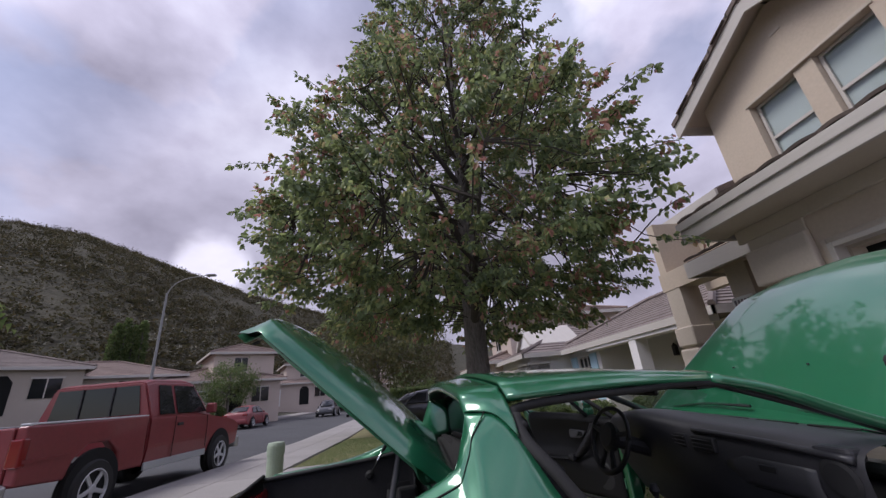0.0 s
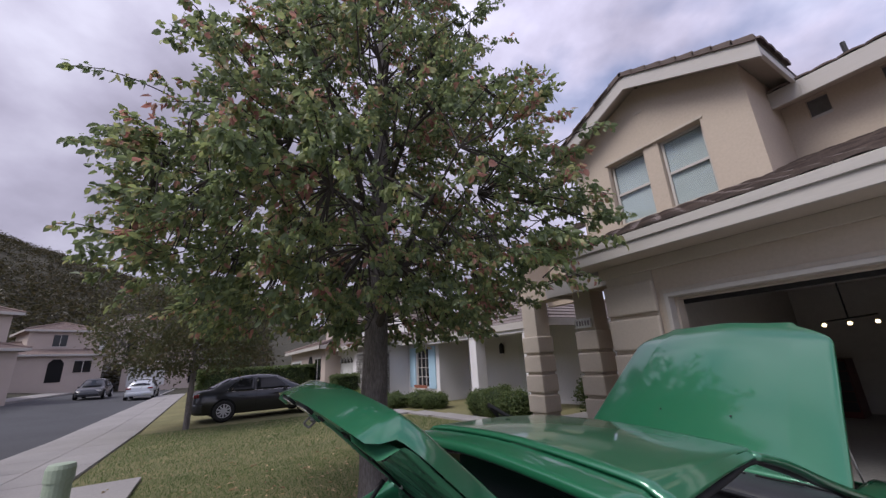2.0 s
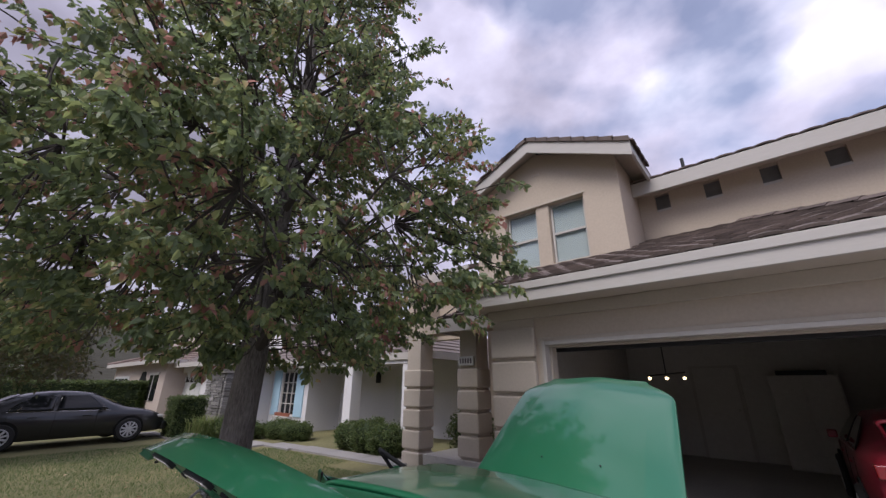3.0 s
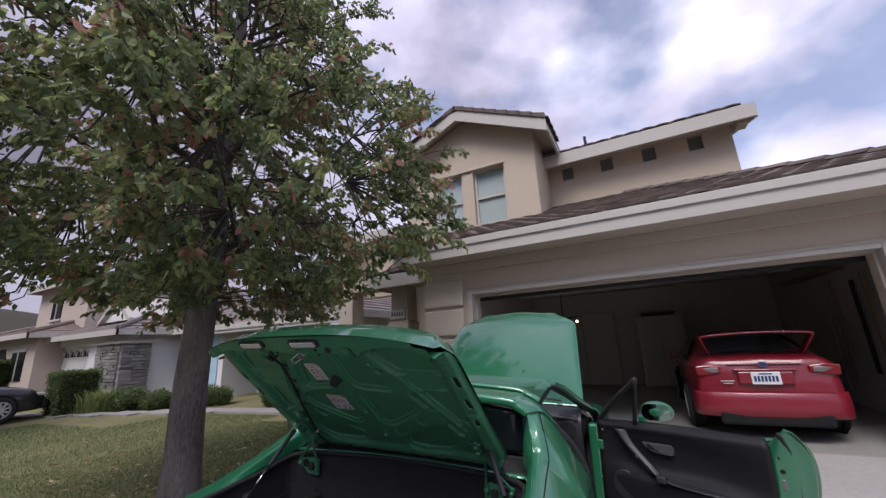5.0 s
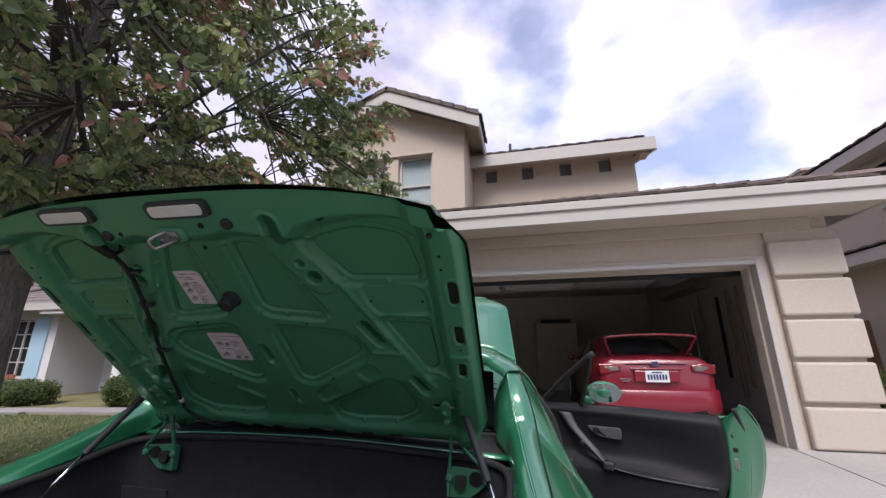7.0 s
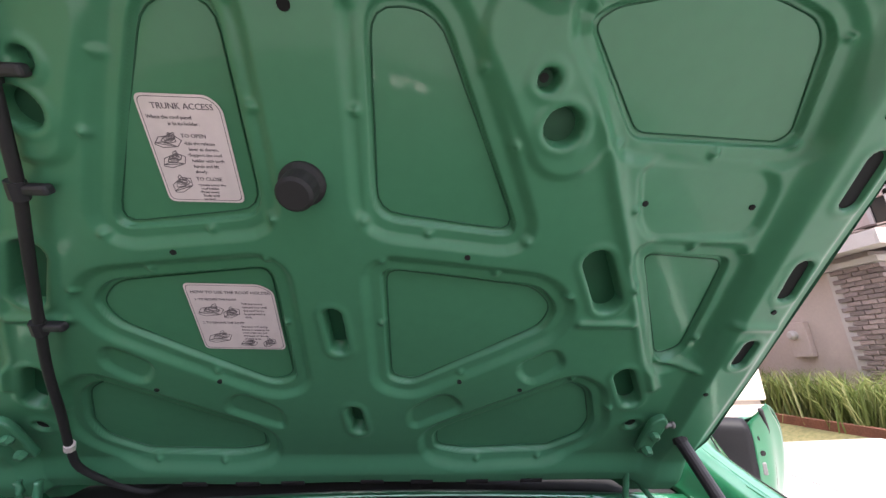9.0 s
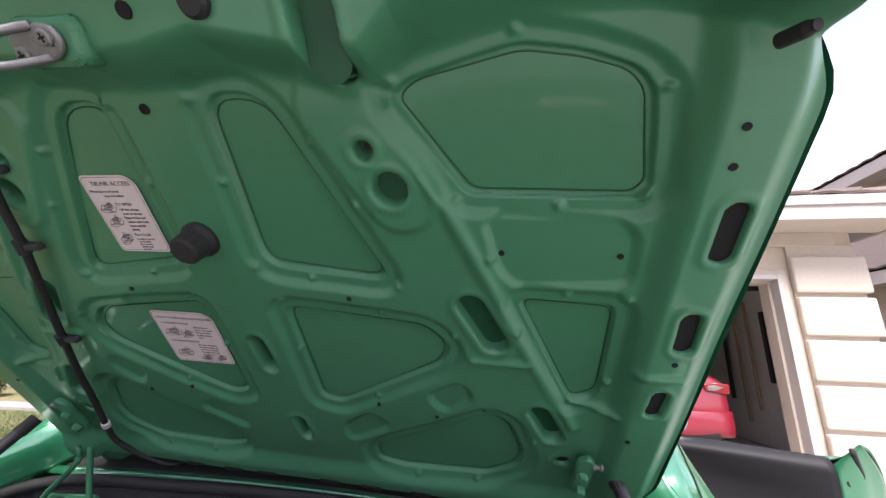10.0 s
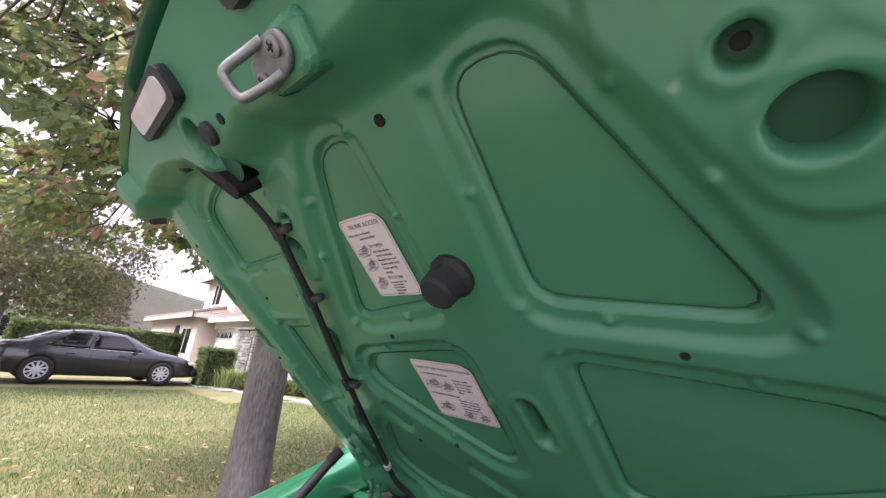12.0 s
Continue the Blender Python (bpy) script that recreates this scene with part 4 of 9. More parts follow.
def poly_sd(px, py, pts):
    """Signed distance, negative inside."""
    d = np.full(px.shape, 9.0)
    ins = np.zeros(px.shape, bool)
    for i in range(len(pts)):
        a, b = pts[i - 1], pts[i]
        d = np.minimum(d, seg_dist(px, py, a, b))
        c = ((a[1] > py) != (b[1] > py)) & (px < (b[0] - a[0]) * (py - a[1]) / (b[1] - a[1] + 1e-12) + a[0])
        ins ^= c
    return np.where(ins, -d, d)


def ramp01(a, b, v):
    t = np.clip((v - a) / (b - a), 0, 1)
    return t * t * (3 - 2 * t)


# right-hand half of the pressed inner frame, in metres across and up the lid
LID_WINDOWS = [  # outline, corner radius
    ([(0.056, 0.254), (0.116, 0.252), (0.211, 0.041), (0.054, 0.060)], 0.028),
    ([(0.058, 0.001), (0.244, -0.022), (0.272, -0.054), (0.262, -0.088), (0.092, -0.195), (0.060, -0.185)], 0.020),
    ([(0.236, 0.242), (0.252, 0.256), (0.348, 0.284), (0.398, 0.278), (0.436, 0.264), (0.450, 0.244), (0.463, 0.156), (0.452, 0.145), (0.300, 0.149)], 0.013),
    ([(0.350, 0.028), (0.456, 0.023), (0.457, -0.130), (0.424, -0.146)], 0.016),
    ([(0.124, -0.309), (0.128, -0.345), (0.176, -0.356), (0.318, -0.350), (0.364, -0.312), (0.372, -0.275), (0.349, -0.204), (0.319, -0.185), (0.140, -0.291)], 0.014),
]
LID_PADS = [
    [(0.318, 0.122), (0.334, 0.131), (0.444, 0.124), (0.458, 0.108), (0.460, 0.054), (0.350, 0.048), (0.332, 0.068)],
    [(0.232, -0.150), (0.280, -0.118), (0.296, -0.150), (0.256, -0.185)],
    [(0.090, -0.242), (0.142, -0.204), (0.167, -0.238), (0.093, -0.283)],
]
LID_SLOTS = [  # ends and radius
    ((0.299, 0.016), (0.326, -0.039), 0.0155), ((0.385, -0.169), (0.408, -0.217), 0.0135),
    ((0.522, 0.143), (0.522, 0.104), 0.0090), ((0.519, 0.024), (0.520, -0.012), 0.0085), ((0.515, -0.092), (0.513, -0.121), 0.0075),
    ((0.207, 0.315), (0.205, 0.274), 0.017), ((0.228, 0.161), (0.2281, 0.161), 0.0165),
    ((0.208, 0.199), (0.2081, 0.199), 0.0085), ((0.425, -0.271), (0.4251, -0.271), 0.0085),
]
MID_SLOTS = [((0.000, -0.065), (0.003, -0.117), 0.0105), ((0.011, -0.242), (0.016, -0.281), 0.0095)]
LID_HOLES = [(0.154, 0.020), (0.333, 0.086), (0.448, 0.085), (0.243, -0.195), (0.158, -0.179), (0.507, 0.213), (0.507, 0.183), (0.496, -0.184), (0.518, -0.038), (0.365, 0.337), (0.416, 0.335)]
LID_BUMPS = [(0.046, 0.249), (0.044, 0.167), (0.046, 0.062), (0.111, 0.046), (0.189, 0.142), (0.155, 0.205), (0.216, 0.040), (0.062, 0.012), (0.189, -0.004), (0.277, -0.033), (0.058, -0.08), (0.158, -0.164), (0.240, 0.255), (0.344, 0.293), (0.289, 0.146), (0.385, 0.139), (0.458, 0.150), (0.458, 0.245), (0.322, 0.081), (0.402, 0.037), (0.462, 0.033), (0.352, -0.018), (0.462, -0.10), (0.380, -0.235), (0.315, -0.178), (0.2, -0.362), (0.30, -0.358)]
LID_RIDGES = [  # ends, height, half width
    ((0.237, 0.232), (0.430, -0.190), 0.0055, 0.008), ((0.300, -0.072), (0.362, -0.072), 0.005, 0.006),
    ((0.425, -0.140), (0.475, -0.150), 0.006, 0.006), ((0.485, -0.062), (0.53, -0.062), 0.004, 0.006), ((0.050, 0.25), (0.047, 0.06), 0.0025, 0.007),
]


def lid_height(a, b):
    s = np.abs(a)
    h = np.zeros(a.shape)
    flange, cut = np.full(a.shape, 9.0), np.full(a.shape, 9.0)
    for p, rad in LID_WINDOWS:
        d = poly_sd(s, b, rounded(p, rad, 5))
        flange, cut = np.minimum(flange, d), np.minimum(cut, d)
    # spot-welded flange below the hollow beams, then the sharp cut edge with the skin behind it
    h -= 0.0070 * (1 - ramp01(0.010, 0.024, flange))
    h -= 0.0070 * (1 - ramp01(-0.0022, 0.0004, cut))
    for p in LID_PADS:
        d = poly_sd(s, b, rounded(p, 0.018, 4))
        h -= 0.006 * (1 - ramp01(-0.004, 0.008, d))
    for p, q, hh, w in LID_RIDGES:
        d = seg_dist(s, b, p, q)
        h += hh * np.exp(-(d / w) ** 2)
    d = seg_dist(s, b, (0.188, 0.235), (0.236, 0.150))
    h += 0.005 * (1 - ramp01(0.030, 0.042, d))
    # deep front beam, border and hinge-side beam
    edge = np.interp(s, [0, 0.06, 0.11, 0.19, 0.235, 0.262, 0.345, 0.44, 0.56], [0.254, 0.257, 0.266, 0.250, 0.248, 0.272, 0.298, 0.310, 0.300])
    h += 0.042 * ramp01(edge, edge + 0.042, b)
    h += 0.014 * ramp01(-0.345, -0.385, b) - 0.03 * ramp01(-0.40, -0.435, b)
    h += 0.016 * ramp01(0.468, 0.495, s) - 0.010 * ramp01(0.532, 0.552, s)
    for p, q, r in LID_SLOTS:
        d = seg_dist(s, b, p, q)
        h += 0.0016 * np.exp(-((d - r - 0.006) / 0.0045) ** 2)
        h -= 0.020 * (1 - ramp01(r - 0.0015, r + 0.0015, d))
    for p, q, r in MID_SLOTS:
        d = seg_dist(a, b, p, q)
        h += 0.0016 * np.exp(-((d - r - 0.006) / 0.0045) ** 2)
        h -= 0.020 * (1 - ramp01(r - 0.0015, r + 0.0015, d))
    for c in LID_BUMPS:
        d = np.hypot(s - c[0], b - c[1])
        h += 0.0045 * np.exp(-(d / 0.0045) ** 2)
    # light stamping unevenness
    h += 0.0012 * np.sin(a * 17 + 1.3) * np.cos(b * 21)
    return h


LID_O, LID_U = Vector((-0.014, 0.549, 1.200)), Vector((0.999, -0.043, 0.0))
LID_V = Vector((-0.032, -0.731, 0.682)).normalized()
LID_N = Vector((-0.029, -0.681, -0.731)).normalized()
LID_M = Matrix(((LID_U.x, LID_V.x, LID_N.x, LID_O.x), (LID_U.y, LID_V.y, LID_N.y, LID_O.y), (LID_U.z, LID_V.z, LID_N.z, LID_O.z), (0, 0, 0, 1)))


def lid_half(b):
    """Half width of the lid at height b: round front corners, tucked in at the hinge."""
    w = 0.556 - 0.05 * ramp01(-0.30, -0.44, b) - 0.045 * ramp01(0.22, 0.40, b)
    return float(w)


ZINC = mat("dull_zinc_plate", (0.22, 0.22, 0.215), 0.55, 0.8, var=0.25, big=30, fine=200, bump=0.1, bscale=300, dist=0.001)


def trunk_lid():
    nb, na = 520, 700
    bs = np.linspace(-0.462, 0.385, nb)
    verts = np.empty((nb, na, 3))
    for j, b in enumerate(bs):
        hw = lid_half(b)
        verts[j, :, 0] = np.linspace(-hw, hw, na)
        verts[j, :, 1] = b
    A, B = verts[..., 0], verts[..., 1]
    nominal = A * (0.556 / np.abs(A[:, -1])[:, None]) * 0.35 + A * 0.65
    verts[..., 2] = lid_height(nominal, B)
    # tip of the frame dips towards the corners
    verts[..., 1] -= 0.065 * (np.abs(A) / 0.55) ** 3 * ramp01(0.20, 0.38, B)
    idx = np.arange(nb * na).reshape(nb, na)
    f = np.stack([idx[:-1, :-1], idx[:-1, 1:], idx[1:, 1:], idx[1:, :-1]], -1).reshape(-1, 4)
    lid = raw("trunk_lid", verts.reshape(-1, 3).tolist(), f.tolist(), GREEN_INNER, car, "raised green boot lid with pressed inner frame", smooth=True)
    lid.matrix_basis = LID_M
    # outer skin with a rolled hem all round
    bm = bmesh.new()
    n, m = 40, 34
    g = []
    for j in range(m):
        b = -0.472 + 0.870 * j / (m - 1)
        hw = lid_half(min(b, 0.385)) + 0.006
        row = []
        for i in range(n):
            t = -1 + 2 * i / (n - 1)
            a = hw * t
            h = -0.040 - 0.034 * (1 - t * t) * math.sin(math.pi * min(1, max(0, (b + 0.472) / 0.870))) ** 0.6
            lip = float(ramp01(0.335, 0.398, b))
            h += (0.004 + 0.044 * lip - h) * max(lip, float(ramp01(0.93, 1.0, abs(t))))
            row.append(bm.verts.new((a, b - 0.065 * abs(t) ** 3 * float(ramp01(0.2, 0.38, b)), float(h))))
        g.append(row)
    for j in range(m - 1):
        for i in range(n - 1):
            bm.faces.new((g[j][i], g[j + 1][i], g[j + 1][i + 1], g[j][i + 1]))
    part("outer_skin", bm, GREEN, lid, "glossy green outer skin", smooth=True)
    # thin dark outline paints the shaded gap between the frame's windows and outer skin
    for sgn in (1, -1):
        for poly, rad in LID_WINDOWS:
            cx_, cy_ = sum(p[0] for p in poly) / len(poly), sum(p[1] for p in poly) / len(poly)
            ring = []
            for x, y in rounded(poly, rad):
                dx, dy = cx_ - x, cy_ - y
                k = 0.0075 / math.hypot(dx, dy)
                x, y = x + dx * k, y + dy * k
                z = float(lid_height(np.array([x]), np.array([y]))[0])
                xa = x / (0.35 * 0.556 / lid_half(y) + 0.65)
                ring.append((xa * sgn, y - 0.065 * (xa / 0.55) ** 3 * float(ramp01(0.20, 0.38, y)), z + 0.0004))
            part("window_joint", tube(bmesh.new(), ring + ring[:1], 0.0009, 5), SHADE_GREEN, lid)
    # flat dark faces paint the shade inside slots, black plugs that of pierced holes
    for sgn in (1, -1):
        for p, q, r in LID_SLOTS:
            bm = bmesh.new()
            d = Vector((q[0] - p[0], q[1] - p[1], 0))
            ang = math.atan2(d.y, d.x)
            ring = [(p[0] + r * math.cos(ang + math.pi / 2 + k * math.pi / 8), p[1] + r * math.sin(ang + math.pi / 2 + k * math.pi / 8)) for k in range(9)]
            ring += [(q[0] + r * math.cos(ang - math.pi / 2 + k * math.pi / 8), q[1] + r * math.sin(ang - math.pi / 2 + k * math.pi / 8)) for k in range(9)]
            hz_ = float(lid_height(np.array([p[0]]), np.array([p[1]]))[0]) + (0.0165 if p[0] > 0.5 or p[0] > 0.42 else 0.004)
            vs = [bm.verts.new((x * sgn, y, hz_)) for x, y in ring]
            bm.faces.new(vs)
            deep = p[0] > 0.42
            part("slot_cavity", bm, VOID if deep else SHADE_GREEN, lid)
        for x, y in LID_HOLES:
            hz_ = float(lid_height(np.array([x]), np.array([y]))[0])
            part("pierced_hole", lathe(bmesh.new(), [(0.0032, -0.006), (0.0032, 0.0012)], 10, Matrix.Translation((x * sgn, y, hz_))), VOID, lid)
    # middle slots: flattened dark green tubes carry their inner shade
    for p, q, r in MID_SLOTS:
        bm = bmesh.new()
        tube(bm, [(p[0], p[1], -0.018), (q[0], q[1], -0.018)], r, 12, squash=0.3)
        part("slot_cavity", bm, SHADE_GREEN, lid)
    # near-black bars and plugs paint the dark inside of hinge-side openings
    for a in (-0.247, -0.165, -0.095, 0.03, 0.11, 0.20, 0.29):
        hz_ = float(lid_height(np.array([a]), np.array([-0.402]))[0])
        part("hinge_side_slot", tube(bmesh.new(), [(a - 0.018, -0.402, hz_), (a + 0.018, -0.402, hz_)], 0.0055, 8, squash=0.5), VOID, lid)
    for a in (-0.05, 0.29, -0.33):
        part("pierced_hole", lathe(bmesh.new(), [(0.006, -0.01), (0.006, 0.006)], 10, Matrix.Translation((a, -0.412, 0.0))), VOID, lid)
    # rubber buffers
    part("buffer", lathe(bmesh.new(), [(0.022, 0.0), (0.022, 0.005), (0.018, 0.010), (0.017, 0.028), (0.014, 0.031)], 24, Matrix.Translation((-0.009, 0.100, -0.001))), RUBBER, lid, "black rubber buffer", smooth=False)
    for a, b in ((0.123, 0.318), (-0.169, 0.304), (-0.33, 0.312)):
        hz_ = float(lid_height(np.array([a]), np.array([b]))[0])
        part("buffer", lathe(bmesh.new(), [(0.0115, -0.004), (0.0115, 0.004), (0.009, 0.007)], 20, Matrix.Translation((a, b, hz_))), RUBBER, lid)
    for a in (0.505, -0.505):
        part("corner_buffer", lathe(bmesh.new(), [(0.0050, -0.016), (0.0050, 0.0), (0.0036, 0.003), (0.0036, 0.005)], 14, Matrix.Translation((a, 0.275, 0.045)) @ pose(0, 0, 0, -25, 20 if a > 0 else -20)), RUBBER, lid)
    # striker: plate, two screws, bent loop
    hz_ = 0.052
    seat = [(-0.036, 0.284), (0.022, 0.282), (0.027, 0.318), (-0.036, 0.320)]
    part("striker_seat", prism(bmesh.new(), rounded(seat, 0.012), 2, 0.010, hz_, 0.006), GREEN_INNER, lid)
    sm = Matrix.Translation((-0.006, 0.301, hz_)) @ pose(0, 0, 0, 0, 0, 9)
    st = part("striker_plate", prism(bmesh.new(), rounded([(-0.026, -0.011), (0.008, -0.013), (0.020, -0.006), (0.020, 0.007), (0.008, 0.013), (-0.026, 0.011)], 0.007), 2, 0.0, 0.005, 0.002), ZINC, lid, "zinc-plated latch striker")
    st.data.transform(sm)
    for a, b in ((-0.018, -0.004), (0.010, 0.002)):
        sc_ = part("screw", lathe(bmesh.new(), [(0.0062, 0), (0.0062, 0.002), (0.0045, 0.003)], 14, Matrix.Translation((a, b, 0.005))), ZINC, st)
        sc_.data.transform(sm)
        for sz in ((0.0032, 0.0007), (0.0007, 0.0032)):
            sc_ = part("screw_cross", box(bmesh.new(), (a - sz[0], b - sz[1], 0.0078), (a + sz[0], b + sz[1], 0.0084)), VOID, st)
            sc_.data.transform(sm)
    sc_ = part("loop", tube(bmesh.new(), [(0.002, -0.010, 0.003), (-0.008, -0.010, 0.010), (-0.020, -0.009, 0.022), (-0.023, -0.005, 0.025), (-0.023, 0.007, 0.025), (-0.020, 0.011, 0.022), (-0.008, 0.012, 0.010), (0.002, 0.012, 0.003)], 0.0034, 10, 40), ZINC, st, smooth=True)
    sc_.data.transform(sm)
    # lamp windows in the lip
    for a0, a1 in ((-0.295, -0.165), (-0.03, 0.105)):
        w = part("lamp_bezel", prism(bmesh.new(), rounded([(a0, 0.338), (a1, 0.338), (a1, 0.372), (a0, 0.372)], 0.012), 2, 0.040, 0.052), BLACK_PLASTIC, lid)
        part("lamp_lens", prism(bmesh.new(), rounded([(a0 + 0.01, 0.344), (a1 - 0.01, 0.344), (a1 - 0.01, 0.366), (a0 + 0.01, 0.366)], 0.009), 2, 0.050, 0.054), LENS, w)
    # holes that only one side has, and the opening where the wiring comes out; near-black plugs paint their shade
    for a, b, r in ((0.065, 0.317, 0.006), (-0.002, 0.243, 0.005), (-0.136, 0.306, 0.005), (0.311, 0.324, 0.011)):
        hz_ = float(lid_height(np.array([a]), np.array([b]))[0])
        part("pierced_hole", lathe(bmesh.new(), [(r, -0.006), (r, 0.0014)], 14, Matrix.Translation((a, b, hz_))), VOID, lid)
    for a, b in ((0.208, 0.199), (0.206, 0.297)):
        part("rubber_plug", lathe(bmesh.new(), [(0.0065, -0.016), (0.0060, -0.011), (0.0030, -0.010)], 14, Matrix.Translation((a, b, 0.030 if b > 0.25 else 0.0))), RUBBER, lid)
    part("wiring_opening", prism(bmesh.new(), rounded([(-0.268, 0.318), (-0.236, 0.296), (-0.205, 0.250), (-0.222, 0.240), (-0.262, 0.285)], 0.010), 2, 0.0, 0.034), VOID, lid)
    # wiring with clips
    run = [(-0.258, 0.304, 0.034), (-0.232, 0.280, 0.036), (-0.222, 0.250, 0.026), (-0.227, 0.195, 0.015), (-0.242, 0.140, 0.014), (-0.258, 0.090, 0.013), (-0.285, 0.020, 0.013), (-0.316, -0.062, 0.013), (-0.346, -0.145, 0.013), (-0.367, -0.225, 0.014), (-0.388, -0.300, 0.016), (-0.392, -0.350, 0.018), (-0.360, -0.405, 0.014), (-0.325, -0.440, 0.004), (-0.31, -0.468, -0.04)]
    wr = part("wiring", tube(bmesh.new(), run, 0.0050, 8, 70), RUBBER, lid, "black corrugated wiring loom", smooth=True)
    for a, b, s_ in ((-0.228, 0.191, 1), (-0.257, 0.092, 1), (-0.320, -0.074, 1)):
        part("clip", box(bmesh.new(), (a - 0.010, b - 0.005, 0.006), (a + 0.026 * s_, b + 0.005, 0.017), 0.003), BLACK_PLASTIC, wr)
        part("clip_band", tube(bmesh.new(), [(a + 0.001, b + 0.009, 0.0135), (a - 0.003, b - 0.009, 0.0135)], 0.0075, 8), BLACK_PLASTIC, wr)
    part("tape", tube(bmesh.new(), [(-0.384, -0.290, 0.016), (-0.389, -0.302, 0.016)], 0.0068, 8), LABEL, wr)
    # instruction labels
    label_sheet(lid, -0.146, 0.073, 0.073, 0.101, 0.0, "TRUNK ACCESS", 0)
    label_sheet(lid, -0.168, -0.131, 0.100, 0.103, -0.6, "HOW TO USE THE ROOF HOLDER", 1)
    # strut and hinge brackets
    for sx in (1, -1):
        br = part("strut_bracket", prism(bmesh.new(), rounded([(0.438 * sx, -0.320), (0.440 * sx, -0.245), (0.456 * sx, -0.232), (0.466 * sx, -0.245), (0.460 * sx, -0.320)], 0.009), 2, 0.008, 0.019, 0.003), GREEN_INNER, lid)
        part("ball_stud", lathe(bmesh.new(), [(0.005, 0), (0.005, 0.004), (0.0032, 0.005), (0.0032, 0.009), (0.005, 0.011), (0.005, 0.014)], 12, Matrix.Translation((0.462 * sx, -0.252, 0.016)) @ pose(0, 0, 0, 0, 90 * sx, 0)), ZINC, br)
        part("bolt", lathe(bmesh.new(), [(0.008, 0.02), (0.008, 0.025), (0.005, 0.028)], 6, Matrix.Translation((0.450 * sx, -0.27, 0))), GREEN_INNER, br)
        part("bolt", lathe(bmesh.new(), [(0.008, 0.02), (0.008, 0.026), (0.005, 0.030)], 6, Matrix.Translation((0.450 * sx, -0.305, 0))), GREEN_INNER, br)
    return lid


# darker copy of the body green, shade painted into slots and window edges
SHADE_GREEN = mat("shaded_green_outer_skin_inside", (0.006, 0.075, 0.032), 0.6, var=0.1)


def label_sheet(lid, x, y, w, h, rot, title, kind):
    m = Matrix.Translation((x, y, -0.0124)) @ pose(0, 0, 0, 0, 0, rot)
    pts = rounded([(0, 0), (w, 0), (w, h * 0.9), (w * 0.86, h), (0, h)], 0.007)
    bm = prism(bmesh.new(), pts, 2, 0, 0.0006)
    bmesh.ops.transform(bm, matrix=m, verts=bm.verts[:])
    sh = part("label_sheet", bm, LABEL, lid, "pale printed instruction label")
    bm = bmesh.new()
    # thin printed border
    o = [Vector((*p, 0.0008)) for p in rounded([(0.002, 0.002), (w - 0.002, 0.002), (w - 0.002, h * 0.9), (w * 0.85, h - 0.002), (0.002, h - 0.002)], 0.006)]
    i_ = [Vector((*p, 0.0008)) for p in rounded([(0.0026, 0.0026), (w - 0.0026, 0.0026), (w - 0.0026, h * 0.9 - 0.0004), (w * 0.85 - 0.0004, h - 0.0026), (0.0026, h - 0.0026)], 0.006)]
    vo, vi = [bm.verts.new(p) for p in o], [bm.verts.new(p) for p in i_]
    for k in range(len(o)):
        bm.faces.new((vo[k], vo[(k + 1) % len(o)], vi[(k + 1) % len(o)], vi[k]))
    bmesh.ops.transform(bm, matrix=m, verts=bm.verts[:])
    part("border", bm, INK, sh)

    def line(tx, ty, s, body):
        text("print", body, s, m @ Matrix.Translation((tx, ty, 0.0008)), INK, sh)

    def sketch(cx, cy, s, tilt):
        """Small line drawing of an open car."""
        bm = bmesh.new()
        for ring in ([(-1, -0.3), (-0.6, 0.35), (0.5, 0.55), (1, 0.1), (0.6, -0.5), (-0.5, -0.6)], [(-0.5, 0), (-0.2, 0.35), (0.45, 0.4), (0.6, 0.0), (0.1, -0.2)], [(-0.9, -0.2), (-0.5, -0.1), (0.2, -0.3), (0.6, -0.5)], [(0.1, 0.2), (0.3, 0.7), (0.6, 0.8), (0.5, 0.3)]):
            q = [Vector((cx + (px * math.cos(tilt) - py * math.sin(tilt)) * s, cy + (px * math.sin(tilt) + py * math.cos(tilt)) * s * 0.8, 0.0008)) for px, py in ring]
            for k in range(len(q)):
                a, b = q[k], q[(k + 1) % len(q)]
                d = (b - a).normalized() * 0.00042
                nn = Vector((-d.y, d.x, 0))
                bm.faces.new([bm.verts.new(v) for v in (a - nn, b - nn, b + nn, a + nn)])
        bmesh.ops.transform(bm, matrix=m, verts=bm.verts[:])
        part("drawing", bm, INK, sh)

    if kind == 0:
        line(0.012, h - 0.0125, 0.0075, title)
        line(0.005, h - 0.021, 0.0046, "When the roof panel")
        line(0.022, h - 0.0265, 0.0046, "is in its holder.")
        line(0.030, h - 0.0375, 0.0052, "TO OPEN")
        for k, tx in enumerate(("\u2022Lift the release", "  lever as shown.", "\u2022Support the roof", "  holder with both", "  hands and lift", "  slowly.")):
            line(0.031, h - 0.044 - k * 0.0054, 0.0043, tx)
        line(0.032, h - 0.0785, 0.0052, "TO CLOSE")
        for k, tx in enumerate(("\u2022Gently lower the", "  roof holder.", "\u2022Press down", "  firmly until", "  latched.")):
            line(0.032, h - 0.084 - k * 0.0037, 0.0036, tx)
        for k, cy in enumerate((0.060, 0.042, 0.018)):
            sketch(0.017, cy, 0.0125, 0.3 * k)
            sketch(0.019, cy + 0.003, 0.0065, 0.5 - 0.3 * k)
    else:
        line(0.006, h - 0.014, 0.0058, title)
        line(0.008, h - 0.024, 0.0042, "1. TO SECURE THE ROOF")
        for k, tx in enumerate(("Pull the levers", "toward you until", "the roof locks", "in place with a", "click.")):
            line(0.060, h - 0.030 - k * 0.0052, 0.0042, tx)
        line(0.008, h - 0.060, 0.0042, "2. TO REMOVE THE ROOF")
